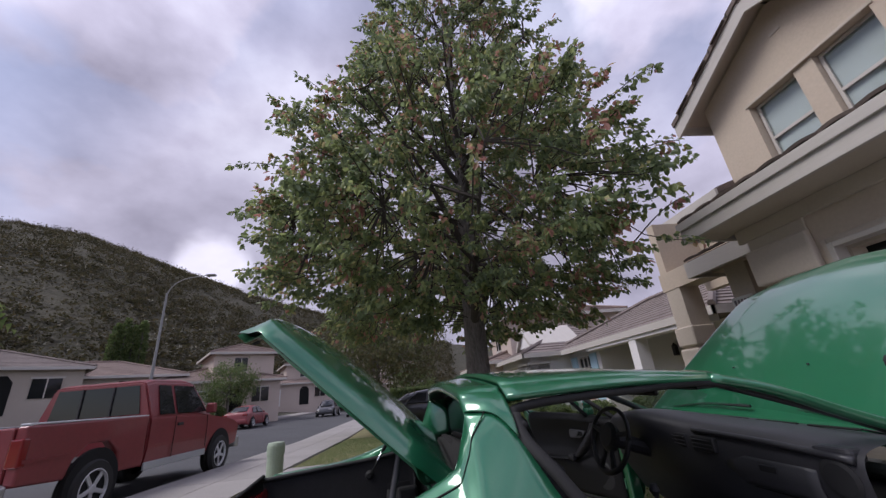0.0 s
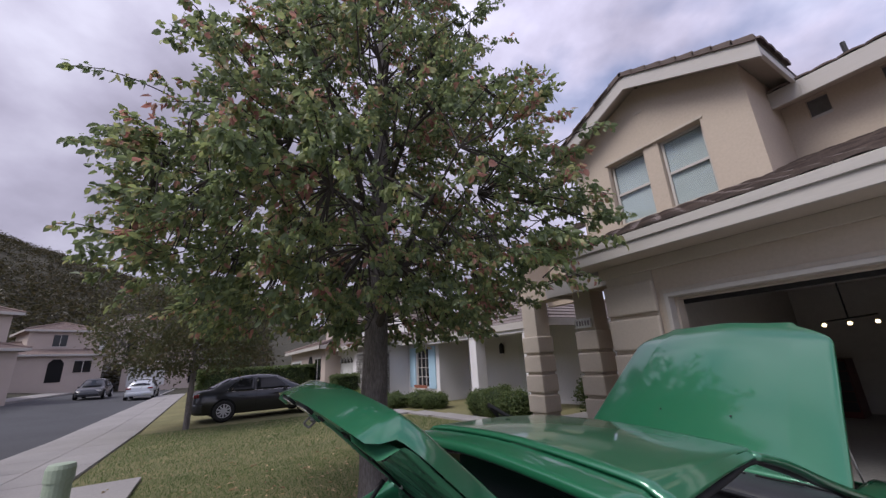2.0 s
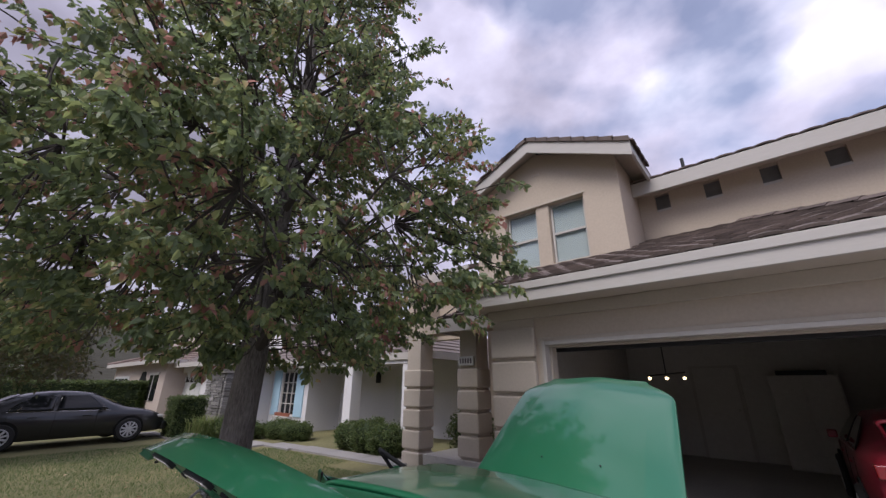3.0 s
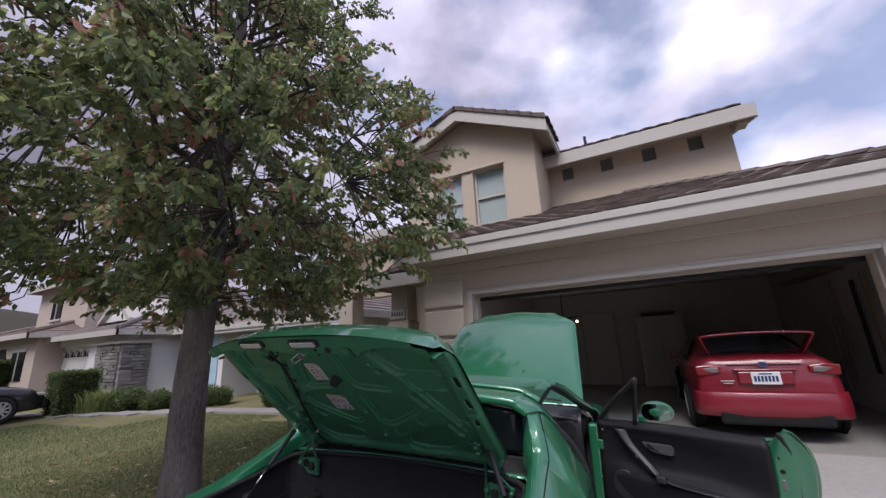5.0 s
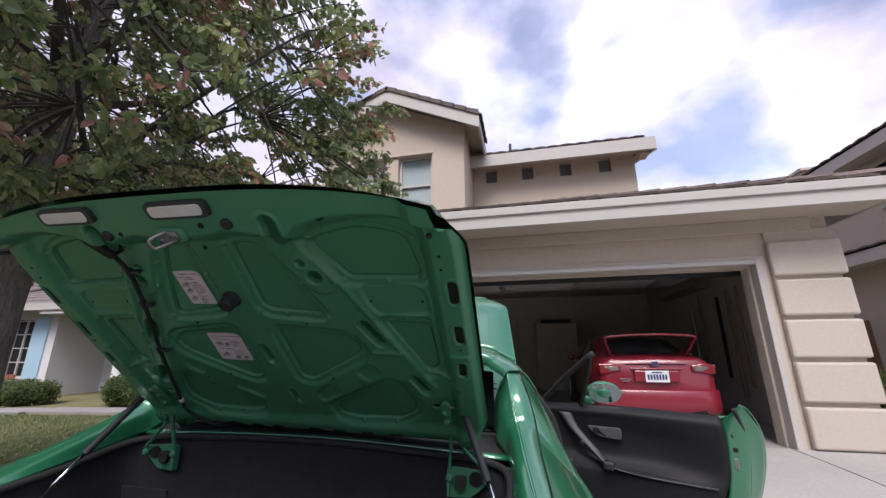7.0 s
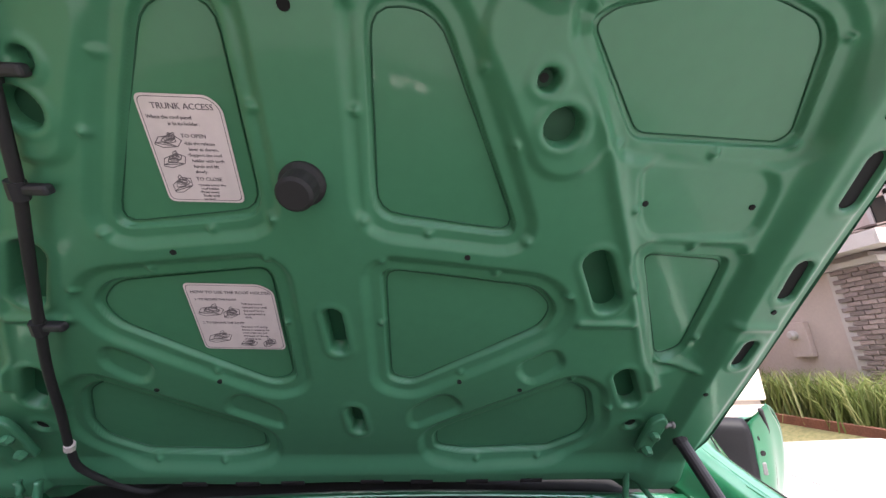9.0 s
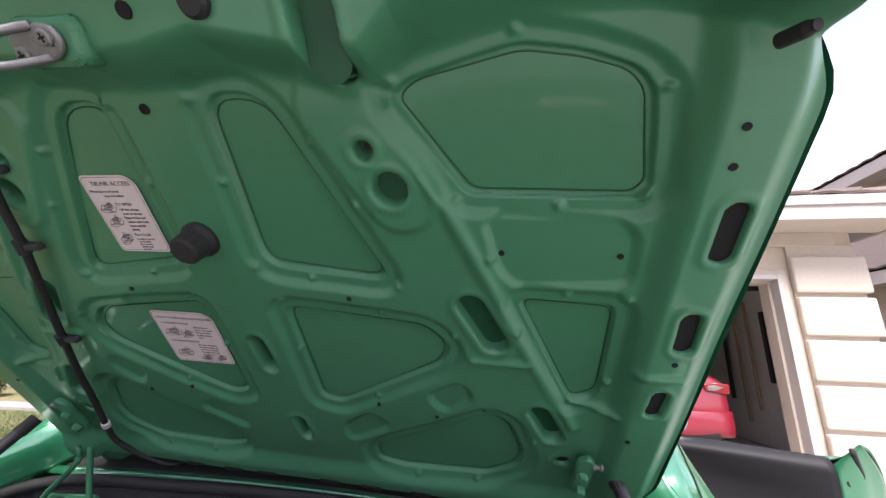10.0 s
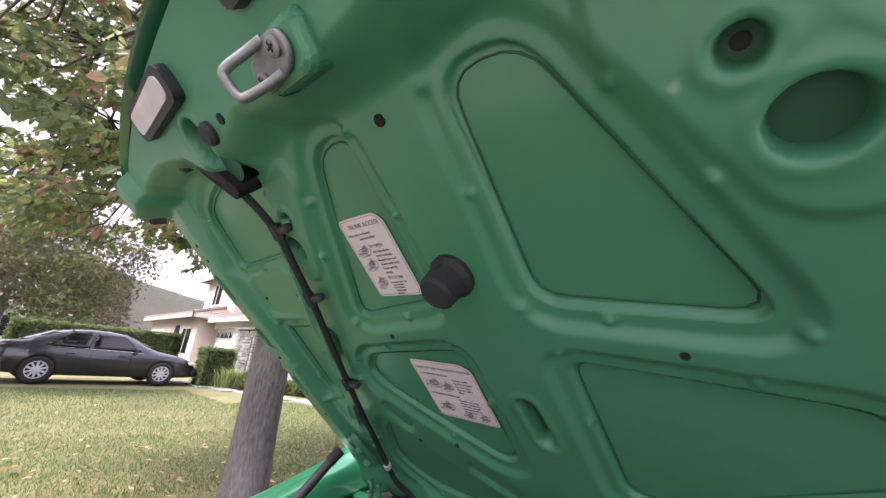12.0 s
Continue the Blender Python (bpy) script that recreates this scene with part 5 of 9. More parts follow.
        for k, tx in enumerate(("The lever will spring", "forward releasing the", "roof when you pull", "the knob on the tip", "of each lever.")):
            line(0.052, h - 0.066 - k * 0.0050, 0.0038, tx)
        for sx_, sy_, sz_, st_ in ((0.022, h - 0.040, 0.016, 0.1), (0.024, h - 0.038, 0.009, -0.3), (0.045, h - 0.043, 0.0125, 0.5), (0.046, h - 0.041, 0.007, 0.1),
                                   (0.022, h - 0.083, 0.016, 0.2), (0.025, h - 0.080, 0.009, -0.2), (0.056, 0.011, 0.0105, 0.0), (0.058, 0.012, 0.006, 0.4), (0.081, 0.012, 0.0105, 0.6), (0.082, 0.013, 0.006, 0.1)):
            sketch(sx_, sy_, sz_, st_)


trunk_lid()


def strut(lower, upper):
    a, b = Vector(lower), Vector(upper)
    mid = a.lerp(b, 0.48)
    s = part("gas_strut", tube(bmesh.new(), [mid, b], 0.0095, 14), BLACK_PLASTIC, car, "black gas strut with steel rod", smooth=False)
    part("rod", tube(bmesh.new(), [a, mid], 0.0046, 12), CHROME, s, smooth=True)
    part("end_cap", tube(bmesh.new(), [b.lerp(a, 0.06), b + (b - a).normalized() * 0.010], 0.0112, 12), RUBBER, s)
    part("lower_ball", lathe(bmesh.new(), [(0.020, -0.006), (0.024, 0.004), (0.012, 0.016)], 14, Matrix.Translation(a) @ pose(0, 0, 0, 0, 90 if a.x < 0 else -90, 0)), RUBBER, s)


strut((-0.60, 0.57, 0.74), (-0.505, 0.735, 0.985))
strut((0.610, 0.66, 0.725), (0.490, 0.735, 1.005))


def mir(c):
    return [[(-p[0], p[1], p[2]) for p in row] for row in c]


def panel(name, curves, material, label="", n=18, m=18, thick=0.004, both=True, parent=None, side=1):
    out = []
    for k, c in enumerate((curves, mir(curves)) if both else (curves,)):
        out.append(part(name, sheet(bmesh.new(), c, n, m, thick, side if k == 0 else -side), material, parent or car, label, smooth=True))
    return out


def car_body():
    # rear quarters with the sail behind the hoop
    sill = [(0.79, 0.05, 0.42), (0.825, 0.45, 0.46), (0.83, 0.80, 0.46), (0.815, 1.10, 0.44), (0.80, 1.40, 0.40)]
    flank = [(0.76, 0.03, 0.68), (0.815, 0.45, 0.74), (0.825, 0.80, 0.76), (0.815, 1.10, 0.755), (0.805, 1.40, 0.74)]
    shoulder = [(0.71, 0.04, 0.765), (0.770, 0.45, 0.788), (0.790, 0.80, 0.805), (0.782, 1.08, 0.840), (0.757, 1.325, 0.900)]
    haunch = [(0.69, 0.05, 0.783), (0.728, 0.45, 0.806), (0.722, 0.80, 0.872), (0.710, 1.06, 0.945), (0.692, 1.27, 1.035)]
    crest = [(0.668, 0.06, 0.793), (0.695, 0.45, 0.818), (0.668, 0.78, 0.912), (0.650, 1.02, 1.020), (0.650, 1.20, 1.092)]
    edge = [(0.655, 0.07, 0.796), (0.672, 0.45, 0.820), (0.640, 0.78, 0.914), (0.612, 0.985, 1.018), (0.600, 1.095, 1.094)]
    panel("rear_quarter", [sill, flank, shoulder, haunch, crest, edge], GREEN, "glossy green rear quarter panel", 34, 34)
    # inner face of the sail, down to the boot gutter
    panel("sail_inner", [
        edge,
        [(0.640, 0.07, 0.792), (0.645, 0.45, 0.815), (0.615, 0.78, 0.895), (0.585, 1.02, 0.975), (0.560, 1.24, 1.03)],
        [(0.620, 0.07, 0.788), (0.622, 0.45, 0.808), (0.60, 0.85, 0.858), (0.57, 1.05, 0.885), (0.55, 1.24, 0.905)],
    ], GREEN, "", 26, 12)
    # deck below the rear window, lip at the hinges
    panel("rear_deck", [
        [(-0.60, 0.868, 0.858), (0, 0.898, 0.872), (0.60, 0.868, 0.858)],
        [(-0.60, 0.882, 0.868), (0, 0.912, 0.882), (0.60, 0.882, 0.868)],
        [(-0.59, 0.945, 0.868), (0, 0.97, 0.884), (0.59, 0.945, 0.868)],
    ], GREEN, "", 24, 10, both=False)
    panel("window_shelf", [
        [(-0.59, 0.947, 0.867), (0, 0.972, 0.883), (0.59, 0.947, 0.867)],
        [(-0.57, 1.08, 0.880), (0, 1.10, 0.895), (0.57, 1.08, 0.880)],
        [(-0.55, 1.235, 0.895), (0, 1.255, 0.91), (0.55, 1.235, 0.895)],
    ], RUBBER, "black shelf below the rear window", 24, 10, both=False)
    panel("rear_window", [
        [(-0.555, 1.235, 0.90), (0, 1.255, 0.91), (0.555, 1.235, 0.90)],
        [(-0.555, 1.225, 1.095), (0, 1.245, 1.16), (0.555, 1.225, 1.095)],
    ], WINDOW_DARK, "dark upright rear window", 14, 8, both=False)
    panel("hoop_lining", [
        [(-0.590, 1.105, 1.088), (-0.48, 1.088, 1.126), (0, 1.078, 1.148), (0.48, 1.088, 1.126), (0.590, 1.105, 1.088)],
        [(-0.570, 1.235, 1.100), (-0.48, 1.235, 1.142), (0, 1.245, 1.165), (0.48, 1.235, 1.142), (0.570, 1.235, 1.100)],
    ], BLACK_PLASTIC, "", 20, 6, both=False)
    # hoop and lift-out roof

    def arch(pts):
        return pts + [(-x, y, z) for x, y, z in pts[-2::-1]]
    panel("roll_hoop", [
        arch([(0.594, 1.103, 1.082), (0.555, 1.094, 1.106), (0.48, 1.088, 1.130), (0, 1.076, 1.152)]),
        arch([(0.600, 1.095, 1.095), (0.560, 1.085, 1.122), (0.48, 1.078, 1.146), (0, 1.066, 1.168)]),
        arch([(0.651, 1.200, 1.093), (0.618, 1.195, 1.124), (0.570, 1.19, 1.148), (0.49, 1.18, 1.168), (0, 1.17, 1.192)]),
        arch([(0.693, 1.272, 1.036), (0.668, 1.272, 1.078), (0.625, 1.270, 1.122), (0.570, 1.268, 1.154), (0.49, 1.266, 1.176), (0, 1.264, 1.204)]),
    ], GREEN, "", 72, 16, 0.006, both=False)
    panel("roof_panel", [
        arch([(0.622, 1.276, 1.127), (0.570, 1.274, 1.156), (0.48, 1.272, 1.180), (0, 1.270, 1.206)]),
        arch([(0.592, 1.62, 1.156), (0.555, 1.62, 1.178), (0.47, 1.62, 1.200), (0, 1.62, 1.226)]),
        arch([(0.562, 1.90, 1.158), (0.530, 1.91, 1.176), (0.46, 1.92, 1.192), (0, 1.93, 1.212)]),
    ], GREEN, "green lift-out roof panel", 36, 18, 0.02, both=False)
    for sx in (1, -1):
        part("roof_rail", tube(bmesh.new(), [(0.668 * sx, 1.295, 1.055), (0.616 * sx, 1.305, 1.108), (0.586 * sx, 1.62, 1.142), (0.565 * sx, 1.90, 1.150), (0.62 * sx, 2.22, 1.030), (0.69 * sx, 2.55, 0.875)], 0.014, 8, 40), RUBBER, car, smooth=True)
        part("windscreen_pillar", tube(bmesh.new(), [(0.555 * sx, 1.88, 1.176), (0.600 * sx, 2.08, 1.108), (0.655 * sx, 2.35, 0.98), (0.72 * sx, 2.66, 0.85)], 0.030, 10, 24, squash=0.8), GREEN, car, smooth=True)
        part("pillar_trim", tube(bmesh.new(), [(0.535 * sx, 1.92, 1.155), (0.63 * sx, 2.33, 0.985), (0.69 * sx, 2.60, 0.855)], 0.022, 8, 16), DASH, car, smooth=True)
        part("door_seal", tube(bmesh.new(), [(0.640 * sx, 1.285, 1.09), (0.688 * sx, 1.29, 1.025), (0.748 * sx, 1.345, 0.92), (0.785 * sx, 1.415, 0.75), (0.785 * sx, 1.425, 0.42), (0.765 * sx, 1.52, 0.30), (0.765 * sx, 2.5, 0.28)], 0.016, 8, 40), RUBBER, car, smooth=True)
    part("windscreen_header", tube(bmesh.new(), [(-0.55, 1.90, 1.175), (-0.3, 1.95, 1.198), (0.3, 1.95, 1.198), (0.55, 1.90, 1.175)], 0.024, 10, 24, squash=0.7), GREEN, car, smooth=True)
    g = panel("windscreen", [
        [(-0.52, 1.93, 1.175), (0, 1.96, 1.198), (0.52, 1.93, 1.175)],
        [(-0.60, 2.28, 1.04), (0, 2.38, 1.07), (0.60, 2.28, 1.04)],
        [(-0.66, 2.60, 0.875), (0, 2.76, 0.895), (0.66, 2.60, 0.875)],
    ], GLASS, "clear windscreen", 14, 12, 0.0, both=False)[0]
    g.visible_shadow = False
    part("rear_view_mirror", box(bmesh.new(), (-0.11, 1.99, 1.075), (0.11, 2.02, 1.13), 0.012), BLACK_PLASTIC, car)
    for sx in (1, -1):
        part("sun_visor", box(bmesh.new(), (0.08 * sx, 1.90, 1.125), (0.46 * sx, 2.06, 1.14), 0.006, None) if sx > 0 else box(bmesh.new(), (-0.46, 1.90, 1.125), (-0.08, 2.06, 1.14), 0.006), DASH, car)
    # front wings, cowl, nose
    panel("front_wing", [
        [(0.79, 2.66, 0.40), (0.81, 3.0, 0.44), (0.80, 3.35, 0.42), (0.66, 3.72, 0.36)],
        [(0.80, 2.66, 0.70), (0.82, 3.0, 0.71), (0.79, 3.35, 0.64), (0.64, 3.70, 0.52)],
        [(0.765, 2.66, 0.84), (0.765, 3.0, 0.815), (0.72, 3.35, 0.74), (0.60, 3.66, 0.62)],
        [(0.67, 2.66, 0.872), (0.66, 3.0, 0.835), (0.62, 3.35, 0.76), (0.52, 3.64, 0.65)],
    ], GREEN, "", 22, 18)
    panel("nose", [
        [(-0.52, 3.64, 0.65), (0, 3.74, 0.66), (0.52, 3.64, 0.65)],
        [(-0.64, 3.70, 0.52), (0, 3.84, 0.53), (0.64, 3.70, 0.52)],
        [(-0.66, 3.72, 0.30), (0, 3.86, 0.28), (0.66, 3.72, 0.30)],
    ], GREEN, "", 20, 10, both=False)
    part("engine_bay", box(bmesh.new(), (-0.64, 2.76, 0.35), (0.64, 3.62, 0.60), 0.02), BLACK_PLASTIC, car)
    part("air_cleaner", box(box(bmesh.new(), (-0.3, 3.0, 0.6), (0.25, 3.3, 0.68), 0.03), (0.32, 2.9, 0.6), (0.52, 3.2, 0.7), 0.02), STEEL, car)
    panel("cowl", [
        [(-0.69, 2.58, 0.872), (0, 2.74, 0.888), (0.69, 2.58, 0.872)],
        [(-0.68, 2.70, 0.860), (0, 2.84, 0.870), (0.68, 2.70, 0.860)],
    ], BLACK_PLASTIC, "", 18, 6, both=False)
    for a, b in (((-0.5, 2.68, 0.90), (0.05, 2.66, 0.94)), ((0.0, 2.76, 0.90), (0.52, 2.63, 0.915))):
        part("wiper", tube(bmesh.new(), [a, Vector(a).lerp(Vector(b), 0.5) + Vector((0, 0, 0.02)), b], 0.008, 6, 10), BLACK_PLASTIC, car)
    # floor pan, bumper, boot well
    part("floor_pan", box(bmesh.new(), (-0.74, 0.9, 0.20), (0.74, 2.7, 0.26), 0.01), BLACK_PLASTIC, car)
    panel("rear_bumper", [
        [(-0.76, 0.05, 0.72), (-0.6, -0.02, 0.735), (0, -0.06, 0.74), (0.6, -0.02, 0.735), (0.76, 0.05, 0.72)],
        [(-0.80, 0.04, 0.55), (-0.63, -0.10, 0.55), (0, -0.15, 0.55), (0.63, -0.10, 0.55), (0.80, 0.04, 0.55)],
        [(-0.80, 0.05, 0.24), (-0.63, -0.08, 0.24), (0, -0.12, 0.24), (0.63, -0.08, 0.24), (0.80, 0.05, 0.24)],
    ], GREEN, "", 30, 12, both=False)
    for sx in (1, -1):
        part("tail_lamp", box(bmesh.new(), (min(0.36 * sx, 0.70 * sx), -0.01, 0.62), (max(0.36 * sx, 0.70 * sx), 0.05, 0.74), 0.015), TAIL, car)
    # boot: carpeted walls, rubber seal on the rim
    well = part("boot_well", bmesh.new(), CARPET, car, "black carpeted boot well", smooth=True)
    bm = bmesh.new()
    rim = smooth_line([(-0.60, 0.02, 0.772), (-0.615, 0.3, 0.786), (-0.605, 0.62, 0.806), (-0.575, 0.845, 0.838), (-0.3, 0.875, 0.852), (0, 0.885, 0.857), (0.3, 0.875, 0.852), (0.575, 0.845, 0.838), (0.605, 0.62, 0.806), (0.615, 0.3, 0.786), (0.60, 0.02, 0.772), (0.3, -0.02, 0.755), (0, -0.03, 0.75), (-0.3, -0.02, 0.755), (-0.60, 0.02, 0.79)], 96)
    rings = [rim]
    for dz, k in ((0.06, 0.985), (0.16, 0.965), (0.30, 0.95), (0.42, 0.92)):
        rings.append([Vector((p.x * k, 0.43 + (p.y - 0.43) * k + 0.012 * noise.noise((p.x * 6, p.y * 6, dz * 9)), p.z - dz + 0.006 * noise.noise((p.x * 9, p.y * 9, dz * 5)))) for p in rim])
    vr = [[bm.verts.new(p) for p in r] for r in rings]
    for a, b in zip(vr, vr[1:]):
        for i in range(len(a) - 1):
            bm.faces.new((a[i], b[i], b[i + 1], a[i + 1]))
    bm.faces.new(vr[-1][:-1])
    bmesh.ops.recalc_face_normals(bm, faces=bm.faces[:])
    bm.to_mesh(well.data)
    bm.free()
    part("boot_seal", tube(bmesh.new(), [p + Vector((0, 0, 0.010)) for p in rim], 0.011, 8), RUBBER, car, "black rubber boot seal", smooth=True)
    # gutter between the seal and the painted wings
    for sx in (1, -1):
        part("gutter", sheet(bmesh.new(), [
            [(0.612 * sx, 0.03, 0.778), (0.622 * sx, 0.45, 0.797), (0.59 * sx, 0.85, 0.845)],
            [(0.632 * sx, 0.03, 0.775), (0.640 * sx, 0.45, 0.795), (0.602 * sx, 0.85, 0.85)],
            [(0.657 * sx, 0.06, 0.794), (0.674 * sx, 0.45, 0.818), (0.634 * sx, 0.78, 0.912)]], 16, 8), GREEN_INNER, car, smooth=True)
    # hinge plates and twin bent links
    for sx in (1, -1):
        hp = part("hinge_plate", prism(bmesh.new(), rounded([(0.436 * sx, 0.765), (0.50 * sx, 0.768), (0.548 * sx, 0.806), (0.552 * sx, 0.834), (0.44 * sx, 0.842)], 0.010), 1, 0.838, 0.846, 0.002), GREEN_INNER, car, "green boot hinge bracket")
        part("bracket_flange", prism(bmesh.new(), rounded([(0.826, 0.768), (0.846, 0.768), (0.846, 0.838), (0.822, 0.838)], 0.006), 0, min(0.434 * sx, 0.440 * sx), max(0.434 * sx, 0.440 * sx)), GREEN_INNER, hp)
        part("hinge_hole", lathe(bmesh.new(), [(0.018, 0), (0.018, 0.003)], 18, Matrix.Translation((0.512 * sx, 0.8365, 0.815)) @ pose(0, 0, 0, 90)), VOID, hp)
        part("hinge_bump_stop", prism(bmesh.new(), rounded([(0.455 * sx, 0.822), (0.487 * sx, 0.822), (0.485 * sx, 0.795), (0.471 * sx, 0.784), (0.457 * sx, 0.795)], 0.008), 1, 0.820, 0.840, 0.003), RUBBER, hp)
        for x0, x1 in ((0.540, 0.474), (0.440, 0.446)):
            part("hinge_link", tube(bmesh.new(), [(x0 * sx, 0.830, 0.818), (x0 * sx, 0.826, 0.836), (x1 * sx, 0.812, 0.905), (x1 * sx, 0.805, 0.935)], 0.0062, 8, 16, squash=0.7), GREEN_INNER, hp, smooth=True)
            part("hinge_pin", lathe(bmesh.new(), [(0.010, -0.006), (0.010, 0.010), (0.006, 0.014)], 12, Matrix.Translation((x0 * sx, 0.832, 0.818)) @ pose(0, 0, 0, 90)), GREEN_INNER, hp)
    tray = part("tool_tray", box(box(box(bmesh.new(), (-0.585, 0.66, 0.655), (-0.40, 0.81, 0.662), 0.002), (-0.585, 0.805, 0.662), (-0.42, 0.812, 0.725), 0.002), (-0.588, 0.66, 0.655), (-0.582, 0.81, 0.690), 0.002), RUBBER, car, "thin black tool tray")
    part("tray_clamp", box(bmesh.new(), (-0.425, 0.72, 0.640), (-0.385, 0.815, 0.705), 0.012), RUBBER, tray)
    part("jack_handle", tube(bmesh.new(), [(-0.60, 0.20, 0.62), (-0.56, 0.50, 0.625), (-0.44, 0.66, 0.63)], 0.012, 8, 14), BLACK_PLASTIC, car, smooth=True)
    part("latch", box(box(bmesh.new(), (-0.05, -0.01, 0.70), (0.05, 0.03, 0.76), 0.008), (-0.015, 0.0, 0.76), (0.015, 0.02, 0.775), 0.004), STEEL, car)
    # door lock striker on the pillar, fuel flap outline
    part("pillar_striker", tube(bmesh.new(), [(0.80, 1.25, 0.72), (0.83, 1.26, 0.72), (0.83, 1.29, 0.72), (0.80, 1.30, 0.72)], 0.006, 6), STEEL, car)
    # quarter panel joint
    q4, q3_ = smooth_line(crest, 41), smooth_line(haunch, 41)
    joint = [q4[i].lerp(q3_[i], k) + Vector((0.002, 0, 0.002)) for i, k in ((39, -0.25), (36, 0.0), (32, 0.25), (28, 0.35), (24, 0.35), (20, 0.3), (15, 0.2), (8, 0.1))]
    part("panel_joint", tube(bmesh.new(), joint, 0.0024, 6, 40), VOID, car)


def mirror_pod(parent, m):
    bm = bmesh.new()
    bmesh.ops.create_uvsphere(bm, u_segments=20, v_segments=14, radius=1.0, matrix=m @ Matrix.Diagonal((0.095, 0.055, 0.060, 1)))
    pod = part("door_mirror", bm, GREEN, parent, "green door mirror", smooth=True)
    bm = bmesh.new()
    prism(bm, [(0.078 * math.copysign(abs(math.cos(t)) ** 0.6, math.cos(t)), 0.048 * math.copysign(abs(math.sin(t)) ** 0.6, math.sin(t))) for t in np.linspace(0, 2 * math.pi, 28)[:-1]], 1, -0.050, -0.040)
    bmesh.ops.transform(bm, matrix=m, verts=bm.verts[:])
    part("mirror_glass", bm, MIRROR, pod)
    return pod


car_body()


def cabin():
    panel("dashboard", [
        [(-0.68, 2.62, 0.86), (0, 2.70, 0.875), (0.68, 2.62, 0.86)],
        [(-0.68, 2.40, 0.885), (-0.35, 2.38, 0.93), (0, 2.42, 0.90), (0.35, 2.42, 0.895), (0.68, 2.40, 0.875)],
        [(-0.68, 2.26, 0.84), (-0.35, 2.18, 0.90), (0, 2.26, 0.86), (0.35, 2.27, 0.85), (0.68, 2.26, 0.83)],
        [(-0.68, 2.28, 0.66), (-0.35, 2.24, 0.68), (0, 2.24, 0.64), (0.35, 2.28, 0.66), (0.68, 2.28, 0.66)],
        [(-0.68, 2.42, 0.46), (0, 2.36, 0.42), (0.68, 2.42, 0.46)],
    ], DASH, "dark grey moulded dashboard", 34, 22, 0.0, both=False)
    part("air_vent", lathe(bmesh.new(), [(0.055, 0), (0.058, 0.012), (0.045, 0.018)], 20, Matrix.Translation((0.60, 2.262, 0.775)) @ pose(0, 0, 0, 95)), BLACK_PLASTIC, car)
    part("dash_lip", tube(bmesh.new(), [(0.02, 2.255, 0.858), (0.35, 2.258, 0.852), (0.66, 2.252, 0.835)], 0.018, 8, 16, squash=0.7), DASH, car, smooth=True)
    gb = part("glove_box", sheet(bmesh.new(), [[(0.17, 2.262, 0.785), (0.35, 2.262, 0.785), (0.53, 2.262, 0.785)], [(0.17, 2.254, 0.74), (0.35, 2.254, 0.74), (0.53, 2.254, 0.74)], [(0.17, 2.268, 0.685), (0.35, 2.268, 0.685), (0.53, 2.268, 0.685)]], 8, 8, 0.006), GREY_DASH, car, "grey glove box lid", smooth=True)
    part("glove_latch", box(bmesh.new(), (0.32, 2.244, 0.745), (0.39, 2.256, 0.768), 0.004), BLACK_PLASTIC, gb)
    part("lid_seam", tube(bmesh.new(), [(0.165, 2.262, 0.79), (0.535, 2.262, 0.79), (0.535, 2.268, 0.68), (0.165, 2.268, 0.68), (0.165, 2.262, 0.79)], 0.003, 5), VOID, gb)
    for k in range(4):
        part("defroster_slat", box(bmesh.new(), (-0.30 + k * 0.22, 2.545, 0.884), (-0.12 + k * 0.22, 2.565, 0.892), 0.003), VOID, car)
    for x in (-0.08, 0.08):
        vt = part("centre_vent", box(bmesh.new(), (x - 0.065, 2.225, 0.775), (x + 0.065, 2.262, 0.835), 0.008), BLACK_PLASTIC, car)
        for k in range(3):
            part("vent_slat", box(bmesh.new(), (x - 0.055, 2.219, 0.787 + k * 0.016), (x + 0.055, 2.226, 0.791 + k * 0.016)), GREY_DASH, vt)
    part("air_vent_pod", box(bmesh.new(), (0.54, 2.25, 0.82), (0.66, 2.33, 0.868), 0.015), DASH, car)
    part("steering_column", tube(bmesh.new(), [(-0.34, 2.26, 0.72), (-0.34, 1.98, 0.80)], 0.04, 10), BLACK_PLASTIC, car)
    m = Matrix.Translation((-0.34, 1.97, 0.81)) @ pose(0, 0, 0, 68, 0, 0)
    sw = bmesh.new()
    ring = [m @ Vector((0.175 * math.cos(t), 0.175 * math.sin(t), 0)) for t in np.linspace(0, 2 * math.pi, 40)]
    tube(sw, ring, 0.014, 8)
    wheel = part("steering_wheel", sw, BLACK_PLASTIC, car, "black steering wheel", smooth=True)
    part("hub", lathe(bmesh.new(), [(0.075, -0.02), (0.08, 0.01), (0.06, 0.03)], 20, m), BLACK_PLASTIC, wheel)
    for a in (0.2, math.pi - 0.2, -1.2, -1.95):
        part("spoke", tube(bmesh.new(), [m @ Vector((0.05 * math.cos(a), 0.05 * math.sin(a), 0)), m @ Vector((0.17 * math.cos(a), 0.17 * math.sin(a), 0))], 0.014, 6), BLACK_PLASTIC, wheel)
    part("centre_console", box(bmesh.new(), (-0.12, 1.35, 0.28), (0.12, 2.35, 0.50), 0.03), DASH, car)
    part("gear_lever", tube(bmesh.new(), [(0, 1.95, 0.50), (0, 1.93, 0.62)], 0.012), BLACK_PLASTIC, car)
    part("gear_knob", lathe(bmesh.new(), [(0.015, 0), (0.024, 0.02), (0.015, 0.045)], 12, Matrix.Translation((0, 1.93, 0.62))), BLACK_PLASTIC, car)
